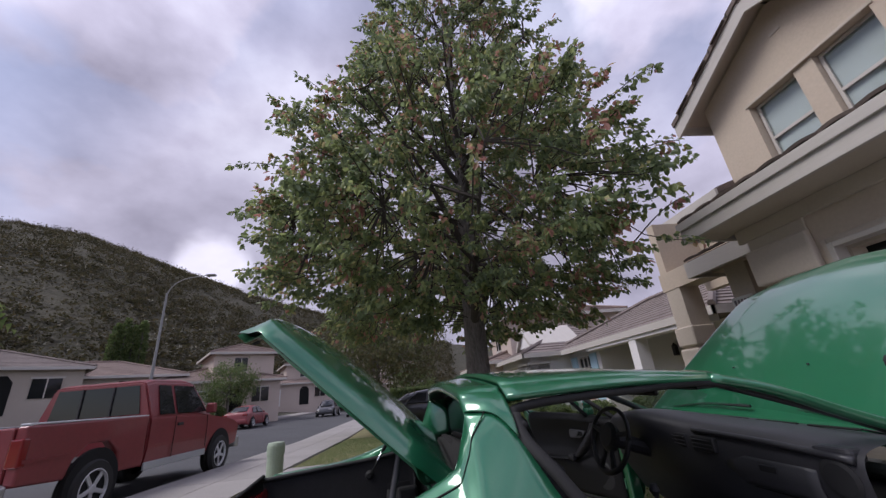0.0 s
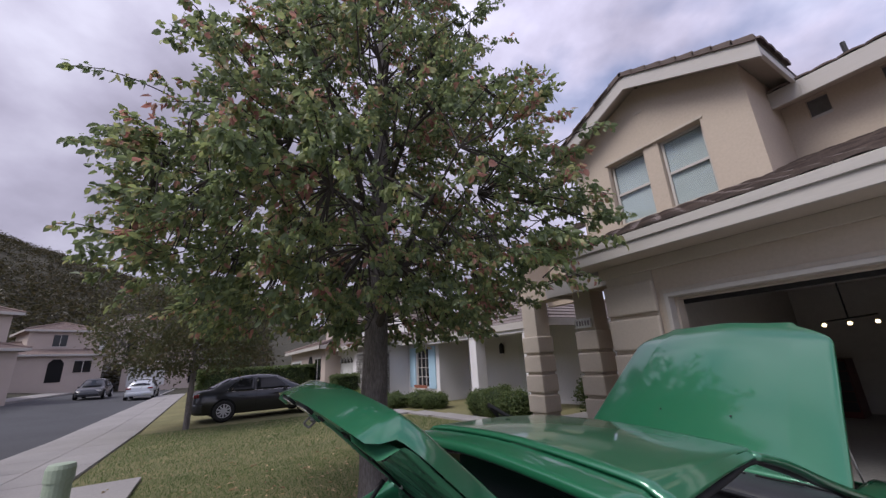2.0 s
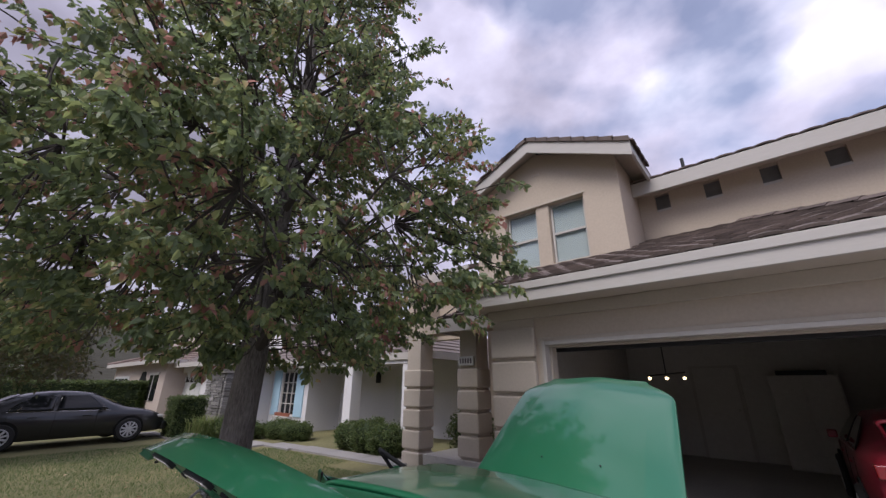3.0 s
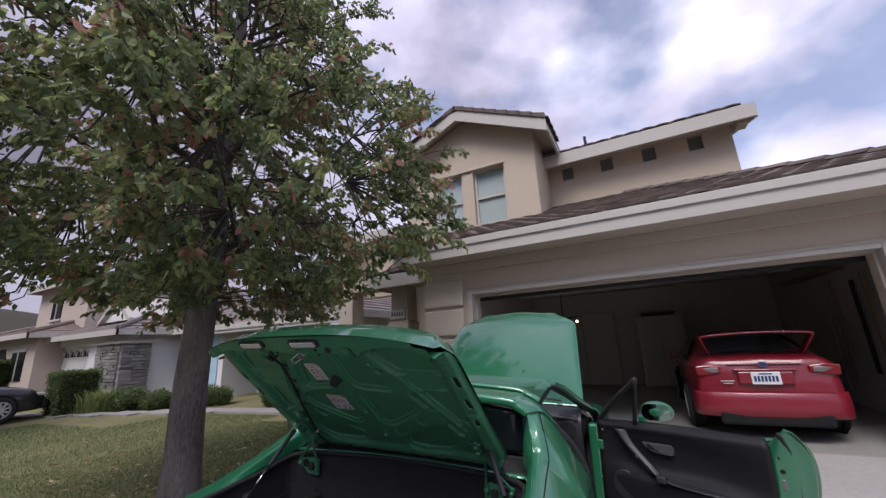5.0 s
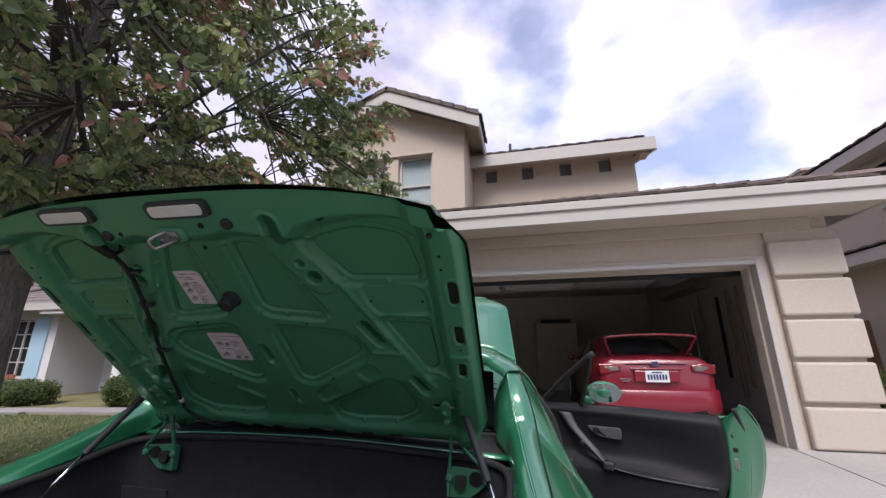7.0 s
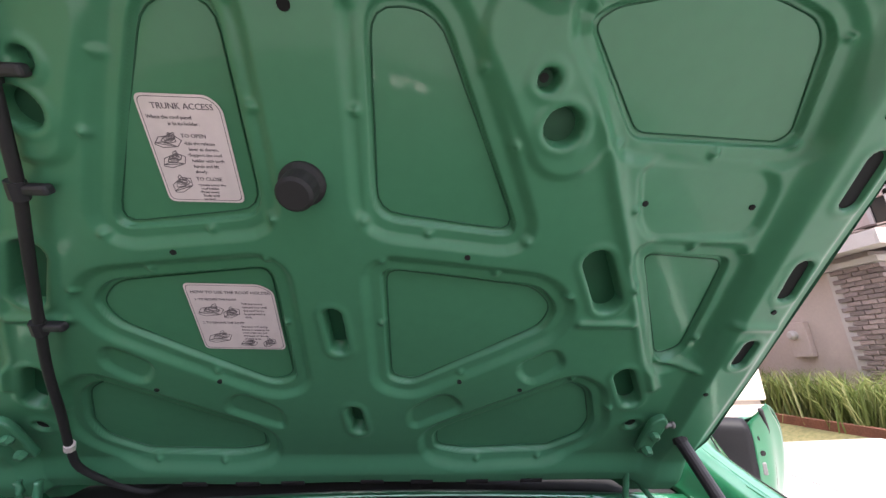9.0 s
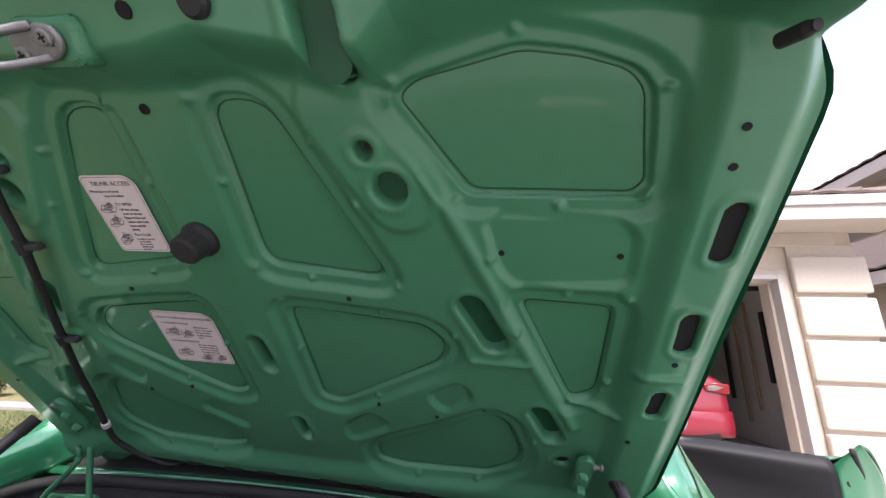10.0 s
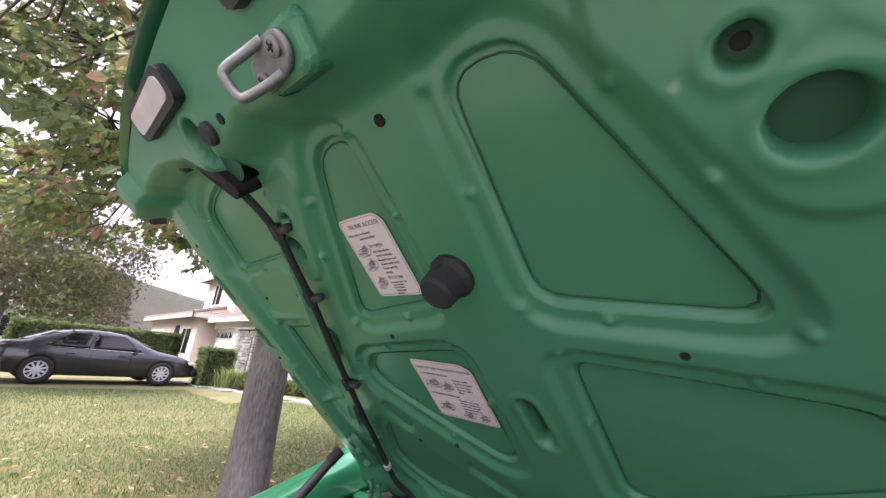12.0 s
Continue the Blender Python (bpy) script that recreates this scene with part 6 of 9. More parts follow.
    for sx in (1, -1):
        s = part("seat", box(bmesh.new(), (0.14 * sx if sx > 0 else -0.60, 1.50, 0.32), (0.60 if sx > 0 else -0.14, 2.00, 0.46), 0.05), CARPET, car, "dark cloth bucket seat")
        bm = box(bmesh.new(), (-0.22, -0.06, 0), (0.22, 0.06, 0.56), 0.05)
        bmesh.ops.transform(bm, matrix=Matrix.Translation((0.37 * sx, 1.48, 0.40)) @ pose(0, 0, 0, 14), verts=bm.verts[:])
        part("backrest", bm, CARPET, s)
        bm = box(bmesh.new(), (-0.12, -0.045, 0.54), (0.12, 0.045, 0.70), 0.04)
        bmesh.ops.transform(bm, matrix=Matrix.Translation((0.37 * sx, 1.48, 0.40)) @ pose(0, 0, 0, 14), verts=bm.verts[:])
        part("headrest", bm, CARPET, s)
    part("bulkhead", box(bmesh.new(), (-0.66, 1.17, 0.25), (0.66, 1.21, 0.90)), CARPET, car)


cabin()


def settle_lengths():
    """Short cabin and low roof: lengths ahead of the boot and heights over the waist as on the real body."""
    for ob in car.children_recursive:
        me = ob.data
        if me is None or ob.name.startswith("trunk_lid") or (ob.parent and ob.parent != car and ob.parent.name.startswith("trunk_lid")):
            continue
        n = len(me.vertices)
        co = np.empty(n * 3)
        me.vertices.foreach_get("co", co)
        co = co.reshape(-1, 3)
        y = co[:, 1].copy()
        co[:, 1] = np.where(y > 0.88, np.interp(y, [0.88, 1.095, 1.276, 1.92, 2.66, 4.0], [0.88, 0.925, 1.05, 1.82, 2.38, 3.72]), y)
        k = np.interp(y, [1.10, 1.28, 1.92, 2.7], [0.98, 0.93, 0.76, 0.80])
        up = (co[:, 2] > 0.85) & (y > 1.0)
        co[:, 2] = np.where(up, 0.85 + (co[:, 2] - 0.85) * k, co[:, 2])
        me.vertices.foreach_set("co", co.ravel())
        me.update()


settle_lengths()
# painted hinge pillars in the door openings
for sx in (1, -1):
    jb = part("door_jamb", box(bmesh.new(), (min(0.715 * sx, 0.775 * sx), 2.13, 0.30), (max(0.715 * sx, 0.775 * sx), 2.20, 0.80), 0.012), GREEN, car, "green hinge pillar")
    for z in (0.46, 0.68):
        part("door_hinge", box(bmesh.new(), (min(0.765 * sx, 0.80 * sx), 2.125, z - 0.03), (max(0.765 * sx, 0.80 * sx), 2.18, z + 0.03), 0.006), GREEN, jb)


def bonnet():
    # local: x across, s up the raised panel, h off its outer face
    d = Vector((0, 0.803, 0.596))
    nrm_ = Vector((0, -0.596, 0.803))
    o = Vector((-0.01, 2.36, 0.852))

    def at(x, s, h=0.0):
        return o + Vector((x, 0, 0)) + d * s + nrm_ * h
    ss = [0.0, 0.2, 0.45, 0.7, 0.92, 1.06, 1.15, 1.23, 1.28]
    hw = [0.69, 0.675, 0.655, 0.636, 0.617, 0.600, 0.530, 0.430, 0.40]
    rows = []
    for s, w in zip(ss, hw):
        bulge = 0.014 + 0.026 * math.sin(math.pi * s / 1.35)
        drop = 0.0 if s < 0.92 else -0.028 * ((s - 0.92) / 0.36) ** 2
        rows.append([at(-w, s, drop - 0.012), at(-w * 0.97, s, drop + bulge * 0.25), at(-w * 0.74, s, drop + bulge * 0.68), at(-w * 0.60, s, drop + bulge * 0.80), at(0, s + 0.02 * s, drop + bulge), at(w * 0.60, s, drop + bulge * 0.80), at(w * 0.74, s, drop + bulge * 0.68), at(w * 0.97, s, drop + bulge * 0.25), at(w, s, drop - 0.012)])
    b = part("bonnet", sheet(bmesh.new(), rows, 64, 44, 0.012, 1), GREEN, car, "raised green bonnet", smooth=True)
    part("inner_frame", tube(bmesh.new(), [at(-0.60, 0.05, -0.04), at(-0.52, 1.0, -0.06), at(-0.3, 1.16, -0.06), at(0.3, 1.16, -0.06), at(0.52, 1.0, -0.06), at(0.60, 0.05, -0.04)], 0.028, 8, 40), GREEN_INNER, b, smooth=True)
    for x in (-0.20, 0.20):
        part("washer_jet", lathe(bmesh.new(), [(0.006, 0), (0.005, 0.007)], 8, Matrix.Translation(at(x, 0.34, 0.034))), BLACK_PLASTIC, b)
    part("prop_rod", tube(bmesh.new(), [(0.58, 3.10, 0.60), at(0.50, 0.86, -0.03)], 0.005, 6), STEEL, b)


bonnet()


def open_door(side, th, label):
    """Door swung out on its hinge; local x runs from the hinge to the lock edge, y out of the car."""
    m = Matrix.Translation((0.79, 2.17, 0)) @ Matrix.Rotation(radians(th - 90), 4, "Z")
    if side < 0:
        m = Matrix.Diagonal((-1, 1, 1, 1)) @ m
    d = part("car_door", sheet(bmesh.new(), [
        [(0.0, 0.050, 0.31), (0.45, 0.065, 0.29), (0.84, 0.05, 0.31), (0.91, 0.03, 0.36)],
        [(-0.03, 0.090, 0.44), (0.45, 0.105, 0.44), (0.93, 0.075, 0.45), (0.985, 0.045, 0.47)],
        [(-0.04, 0.095, 0.60), (0.45, 0.110, 0.61), (0.98, 0.075, 0.63), (1.03, 0.030, 0.65)],
        [(-0.03, 0.080, 0.74), (0.45, 0.090, 0.76), (0.98, 0.035, 0.79), (1.025, -0.015, 0.80)],
        [(-0.02, 0.055, 0.79), (0.45, 0.055, 0.805), (0.93, -0.010, 0.850), (0.99, -0.065, 0.89)],
        [(0.0, 0.028, 0.800), (0.45, 0.028, 0.816), (0.80, 0.0, 0.822), (0.90, -0.05, 0.850), (0.955, -0.095, 0.917)],
    ], 26, 26, 0.004, 1), GREEN, car, label, smooth=True)
    part("lock_edge", sheet(bmesh.new(), [
        [(0.72, -0.055, 0.375), (0.84, -0.065, 0.45), (0.880, -0.070, 0.60), (0.885, -0.070, 0.74), (0.875, -0.060, 0.825)],
        [(0.78, -0.04, 0.345), (0.90, -0.045, 0.44), (0.940, -0.050, 0.60), (0.945, -0.060, 0.76), (0.925, -0.085, 0.885)],
        [(0.84, 0.0, 0.325), (0.945, 0.0, 0.44), (0.985, 0.0, 0.61), (0.990, -0.030, 0.78), (0.950, -0.090, 0.910)],
        [(0.90, 0.032, 0.355), (0.983, 0.045, 0.47), (1.028, 0.030, 0.65), (1.023, -0.015, 0.80), (0.957, -0.093, 0.916)],
    ], 26, 14, 0.003), GREEN, d, "green painted lock edge", smooth=True)
    part("weather_seal", tube(bmesh.new(), [(0.02, -0.045, 0.345), (0.4, -0.045, 0.325), (0.80, -0.015, 0.335), (0.918, -0.018, 0.44), (0.958, -0.022, 0.60), (0.962, -0.042, 0.77), (0.930, -0.092, 0.895)], 0.010, 8, 44), RUBBER, d, "black door seal", smooth=True)
    for x, z in ((0.915, 0.775), (0.916, 0.715)):
        part("edge_hole", lathe(bmesh.new(), [(0.011, 0), (0.011, 0.004)], 12, Matrix.Translation((x, -0.066, z)) @ pose(0, 0, 0, 90, 0, 18)), VOID, d)
    part("latch_plate", box(bmesh.new(), (0.903, -0.070, 0.630), (0.922, -0.050, 0.680), 0.004), ZINC, d)
    # trim: padded waist roll, door card, sweeping pull and a moulded pocket
    part("door_trim", sheet(bmesh.new(), [
        [(0.0, 0.022, 0.826), (0.45, 0.020, 0.842), (0.87, -0.030, 0.846)],
        [(0.0, -0.020, 0.826), (0.45, -0.028, 0.838), (0.875, -0.055, 0.842)],
        [(0.0, -0.042, 0.805), (0.45, -0.056, 0.815), (0.880, -0.075, 0.815)],
        [(0.0, -0.036, 0.770), (0.45, -0.040, 0.775), (0.886, -0.074, 0.77)],
        [(0.0, -0.034, 0.70), (0.30, -0.020, 0.70), (0.60, -0.020, 0.70), (0.886, -0.072, 0.70)],
        [(0.0, -0.036, 0.62), (0.30, -0.020, 0.60), (0.60, -0.024, 0.60), (0.885, -0.070, 0.60)],
        [(0.0, -0.040, 0.55), (0.34, -0.060, 0.545), (0.60, -0.085, 0.535), (0.860, -0.076, 0.535)],
        [(0.0, -0.044, 0.50), (0.34, -0.070, 0.50), (0.60, -0.082, 0.50), (0.845, -0.074, 0.50)],
        [(0.0, -0.045, 0.36), (0.34, -0.045, 0.34), (0.60, -0.050, 0.34), (0.76, -0.058, 0.385)],
    ], 34, 44, 0.004), DOOR_CARD, d, "black moulded door trim", smooth=True)
    part("door_pull", sheet(bmesh.new(), [
        [(0.105, -0.044, 0.795), (0.170, -0.050, 0.705), (0.265, -0.050, 0.615), (0.37, -0.060, 0.555), (0.55, -0.086, 0.540), (0.83, -0.080, 0.536)],
        [(0.125, -0.072, 0.800), (0.190, -0.088, 0.715), (0.285, -0.098, 0.628), (0.38, -0.112, 0.565), (0.55, -0.118, 0.548), (0.83, -0.096, 0.540)],
        [(0.185, -0.060, 0.800), (0.230, -0.072, 0.725), (0.320, -0.082, 0.635), (0.40, -0.080, 0.572), (0.55, -0.070, 0.556), (0.83, -0.074, 0.546)],
    ], 40, 10, 0.006), GREY_PULL, d, "grey sweeping door pull", smooth=True)
    part("pull_cup", box(bmesh.new(), (0.345, -0.128, 0.550), (0.40, -0.085, 0.592), 0.012), BLACK_PLASTIC, d)
    part("lock_knob", lathe(bmesh.new(), [(0.012, 0), (0.012, 0.008), (0.008, 0.012)], 12, Matrix.Translation((0.245, -0.090, 0.660)) @ pose(0, 0, 0, 90)), BLACK_PLASTIC, d)
    bz = part("release_bezel", prism(bmesh.new(), rounded([(0.262, 0.738), (0.425, 0.742), (0.436, 0.730), (0.436, 0.684), (0.330, 0.688), (0.292, 0.704)], 0.014), 1, -0.046, -0.022, 0.004), GREY_TRIM, d, "grey door release bezel")
    part("release_lever", box(bmesh.new(), (0.295, -0.050, 0.705), (0.360, -0.045, 0.731), 0.002), VOID, bz)
    part("lever_tongue", prism(bmesh.new(), rounded([(0.318, 0.736), (0.362, 0.736), (0.358, 0.700), (0.336, 0.712)], 0.006), 1, -0.056, -0.049, 0.002), GREY_TRIM, bz)
    part("speaker_grille", lathe(bmesh.new(), [(0.086, 0), (0.086, 0.006), (0.078, 0.011), (0.0, 0.013)], 30, Matrix.Translation((0.150, -0.044, 0.475)) @ pose(0, 0, 0, 90)), BLACK_PLASTIC, d)
    part("corner_screw", lathe(bmesh.new(), [(0.008, 0), (0.006, 0.006)], 10, Matrix.Translation((0.03, -0.040, 0.775)) @ pose(0, 0, 0, 90)), STEEL, d)
    # quarter light leaning in: raked pillar, post, fixed glass
    foot, top_, post = Vector((0.0, 0.0, 0.826)), Vector((0.345, -0.250, 1.125)), Vector((0.237, -0.028, 0.838))
    fr = part("quarter_pillar", tube(bmesh.new(), [foot, foot.lerp(top_, 0.5) + Vector((0, 0, 0.012)), top_ + Vector((0.006, 0, 0.004))], 0.015, 8, 14), RUBBER, d, "black quarter-light frame", smooth=True)
    part("quarter_post", tube(bmesh.new(), [top_, post.lerp(top_, 0.5), post], 0.013, 8, 10), RUBBER, fr, smooth=True)
    bm = bmesh.new()
    bm.faces.new([bm.verts.new(q) for q in (foot, post, top_)])
    gl = part("quarter_glass", bm, GLASS, fr, "clear quarter-light glass")
    gl.visible_shadow = False
    part("mirror_foot", box(bmesh.new(), (0.245, 0.0, 0.835), (0.300, 0.065, 0.885), 0.015), GREEN, d)
    mirror_pod(d, Matrix.Translation((0.350, 0.055, 0.908)) @ pose(0, 0, 0, 0, 0, 8))
    part("outer_handle", box(bmesh.new(), (0.80, 0.088, 0.690), (0.93, 0.108, 0.722), 0.008), BLACK_PLASTIC, d)
    for piece in [d] + d.children_recursive:
        piece.data.transform(m)
        if side < 0:
            piece.data.flip_normals()


GREY_TRIM = mat("grey_plastic", (0.060, 0.060, 0.064), 0.45, var=0.1)
DOOR_CARD = mat("black_door_vinyl", (0.0085, 0.0085, 0.0095), 0.6, spec=0.3, var=0.2, big=4, fine=150, bump=0.12, bscale=600, dist=0.001)
GREY_PULL = mat("dark_grey_pull_plastic", (0.020, 0.020, 0.023), 0.42, var=0.12, big=5, fine=120)
open_door(1, 70, "wide open green door with black trim")
open_door(-1, 74, "open green door on the far side")


def road_wheel(parent, m, r=0.30, w=0.19, spokes=7, rim_mat=None):
    t = part("tyre", lathe(bmesh.new(), [(r * 0.66, -w / 2), (r * 0.93, -w / 2), (r, -w * 0.36), (r, w * 0.36), (r * 0.93, w / 2), (r * 0.66, w / 2)], 32, m, True), RUBBER, parent, smooth=False)
    rm = rim_mat or ALLOY
    rim = part("rim", lathe(bmesh.new(), [(r * 0.64, w * 0.42), (r * 0.68, w * 0.50), (r * 0.64, w * 0.52), (r * 0.60, w * 0.30)], 32, m, True), rm, t)
    part("rim_well", lathe(bmesh.new(), [(r * 0.63, w * 0.10), (r * 0.63, w * 0.16)], 24, m), BLACK_PLASTIC, rim)
    part("hub_cap", lathe(bmesh.new(), [(r * 0.17, w * 0.2), (r * 0.17, w * 0.44), (r * 0.10, w * 0.48)], 16, m), rm, rim)
    for i in range(spokes):
        a = 2 * math.pi * i / spokes
        bm = box(bmesh.new(), (r * 0.12, -r * 0.075, w * 0.30), (r * 0.63, r * 0.075, w * 0.44), r * 0.02)
        bmesh.ops.transform(bm, matrix=m @ Matrix.Rotation(a, 4, "Z"), verts=bm.verts[:])
        part("spoke", bm, rm, rim)
    return t


for sx in (1, -1):
    for y in (0.62, 2.75):
        road_wheel(car, Matrix.Translation((0.72 * sx, y, 0.30)) @ pose(0, 0, 0, 0, 90 * sx, 0))


# ---- trees and bushes ----
def leaf_mesh(name, centers, spread, per, size, material, parent, seed, droop=0.6, label="", keep=None):
    rng = np.random.default_rng(seed)
    n = len(centers) * per
    c = np.repeat(np.array(centers), per, 0) + rng.normal(0, 1, (n, 3)) * np.repeat(np.array(spread).reshape(-1, 1) if np.ndim(spread) else np.full((len(centers), 1), spread), per, 0) * np.array([1, 1, 0.8])
    if keep is not None:
        c = c[keep(c)]
        n = len(c)
    az = rng.uniform(0, 2 * np.pi, n)
    el = rng.normal(-droop, 0.5, n)
    d = np.stack([np.cos(az) * np.cos(el), np.sin(az) * np.cos(el), np.sin(el)], 1)
    w = np.cross(d, rng.normal(0, 1, (n, 3)) * 0.5 + np.array([0, 0, 1.0]))
    w /= np.linalg.norm(w, axis=1)[:, None] + 1e-9
    up = np.cross(w, d)
    s = (size * rng.uniform(0.65, 1.25, n))[:, None]
    base, tip = c, c + d * s
    mid = c + d * s * 0.42
    l, r = mid + w * s * 0.30 + up * s * 0.08, mid - w * s * 0.30 + up * s * 0.08
    V = np.stack([base, l, tip, r], 1).reshape(-1, 3)
    i = np.arange(n)[:, None] * 4
    F = np.concatenate([i + np.array([[0, 1, 2]]), i + np.array([[0, 2, 3]])], 0)
    me = bpy.data.meshes.new(name)
    me.from_pydata(V.tolist(), [], F.tolist())
    return link(name, me, material, parent, label)


def tree(name, at, trunk_r, crown_z, profile, clumps, per, size, leafs, label, seed, spread=0.20, lean=(0, 0)):
    """profile: rows of height above the ground and crown radius."""
    rng = random.Random(seed)
    t = thing(name, Matrix.Translation(at), label, "tree")
    top = profile[-1][0]
    bm = bmesh.new()
    pts = [(0, 0, -0.15), (0.01, 0.0, 0.12), (lean[0] * 0.2, lean[1] * 0.2, crown_z * 0.5), (lean[0] * 0.6, lean[1] * 0.6, crown_z), (lean[0], lean[1], crown_z + (top - crown_z) * 0.45), (lean[0] * 0.8, lean[1], top * 0.93)]
    p = smooth_line(pts, 26)
    rad = [trunk_r * (1.35 - 0.35 * min(1, i / 2.5)) if i < 3 else trunk_r * max(0.08, 1.0 - (max(0, q.z - crown_z * 0.5) / (top - crown_z * 0.5)) * 0.98) for i, q in enumerate(p)]
    rings = []
    for i, (c, r) in enumerate(zip(p, rad)):
        rings.append([bm.verts.new((c.x + math.cos(a) * r * (1 + 0.06 * noise.noise((math.cos(a) * 2, math.sin(a) * 2, c.z * 1.5 + seed))), c.y + math.sin(a) * r * (1 + 0.06 * noise.noise((math.cos(a) * 2, math.sin(a) * 2, c.z * 1.5 + 7))), c.z)) for a in [2 * math.pi * k / 14 for k in range(14)]])
    for a, b in zip(rings, rings[1:]):
        for k in range(14):
            bm.faces.new((a[k], a[(k + 1) % 14], b[(k + 1) % 14], b[k]))
    part("trunk", bm, BARK, t, "grey furrowed bark trunk", smooth=True)
    zs, rs = [q[0] for q in profile], [q[1] for q in profile]
    centers, sp = [], []
    while len(centers) < clumps:
        z = rng.uniform(zs[0], zs[-1])
        R = float(np.interp(z, zs, rs))
        if rng.random() > (R / max(rs)) ** 1.3:
            continue
        a = rng.uniform(0, 2 * math.pi)
        lump = 1 + 0.22 * noise.noise((math.cos(a) * 1.6 + seed, math.sin(a) * 1.6, z * 0.7)) + 0.12 * noise.noise((math.cos(a) * 4, math.sin(a) * 4 + seed, z * 1.9))
        k = rng.random() ** 0.45
        gap = noise.noise((math.cos(a) * R * k * 0.9, math.sin(a) * R * k * 0.9 + seed, z * 0.9))
        if gap < -0.30:
            continue
        centers.append((math.cos(a) * R * k * lump, math.sin(a) * R * k * lump, z + 0.1 * k))
        sp.append(spread * rng.uniform(0.6, 1.25))
    br = bmesh.new()
    limbs = []
    for i in range(16):
        f = i / 16
        z = crown_z * 0.98 + (top - crown_z) * 0.75 * f
        a = i * 2.4 + rng.uniform(-0.3, 0.3)
        R = float(np.interp(min(z + 0.6, zs[-1]), zs, rs)) * 0.72
        s = p[min(range(len(p)), key=lambda q: abs(p[q].z - z))]
        e_ = Vector((math.cos(a) * R, math.sin(a) * R, z + 0.5 + 0.5 * f))
        mid = s.lerp(e_, 0.5) + Vector((0, 0, 0.15))
        tube(br, [s, mid, e_], trunk_r * 0.34 * (1 - 0.5 * f), 7, 8, trunk_r * 0.06)
        limbs += [mid, e_, s.lerp(mid, 0.6), mid.lerp(e_, 0.5)]
    for c in centers:
        c = Vector(c)
        l = min(limbs, key=lambda q: (q - c).length)
        if (l - c).length < 1.6:
            tube(br, [l, l.lerp(c, 0.5) + Vector((0, 0, 0.06)), c], 0.012, 4, 4, 0.004)
    part("branch_frame", br, BARK, t)
    leaf_mesh("crown", centers, sp, per, size, leafs, t, seed)
    return t, centers


def leafy_shoots(name, shoots, per, size, material, parent, seed):
    """Leaves set along drooping shoots (start, direction, length); folded six-sided blades."""
    rng = np.random.default_rng(seed)
    S = np.array([q[0] for q in shoots])
    D = np.array([q[1] for q in shoots])
    L = np.array([q[2] for q in shoots])
    k = np.repeat(np.arange(len(S)), per)
    n = len(k)
    t = rng.uniform(0.08, 1.0, n)[:, None]
    ln = L[k][:, None]
    c = S[k] + D[k] * ln * t + np.array([0, 0, -1.0]) * ln * t * t * 0.35 + rng.normal(0, 0.018, (n, 3))
    side = rng.normal(0, 1, (n, 3))
    d = D[k] * 0.45 + side / np.linalg.norm(side, axis=1)[:, None] * 0.75 + np.array([0, 0, -0.75])
    d /= np.linalg.norm(d, axis=1)[:, None]
    w = np.cross(d, rng.normal(0, 0.8, (n, 3)) + np.array([0, 0, 0.6]))
    w /= np.linalg.norm(w, axis=1)[:, None] + 1e-9
    up = np.cross(w, d)
    s = (size * rng.uniform(0.6, 1.2, n))[:, None]
    c = c + d * s * 0.25
    curl = rng.uniform(0.02, 0.16, n)[:, None]
    P = [c, c + d * s * 0.28 + w * s * 0.29 + up * s * 0.09, c + d * s * 0.66 + w * s * 0.25 + up * s * (0.09 - curl),
         c + d * s - up * s * curl * 1.6, c + d * s * 0.66 - w * s * 0.25 + up * s * (0.09 - curl), c + d * s * 0.28 - w * s * 0.29 + up * s * 0.09]
    V = np.stack(P, 1).reshape(-1, 3)
    i = np.arange(n)[:, None] * 6
    F = np.concatenate([i + np.array([[0, 1, 2, 3]]), i + np.array([[0, 3, 4, 5]])], 0)
    me = bpy.data.meshes.new(name)
    me.from_pydata(V.tolist(), [], F.tolist())
    return link(name, me, material, parent)


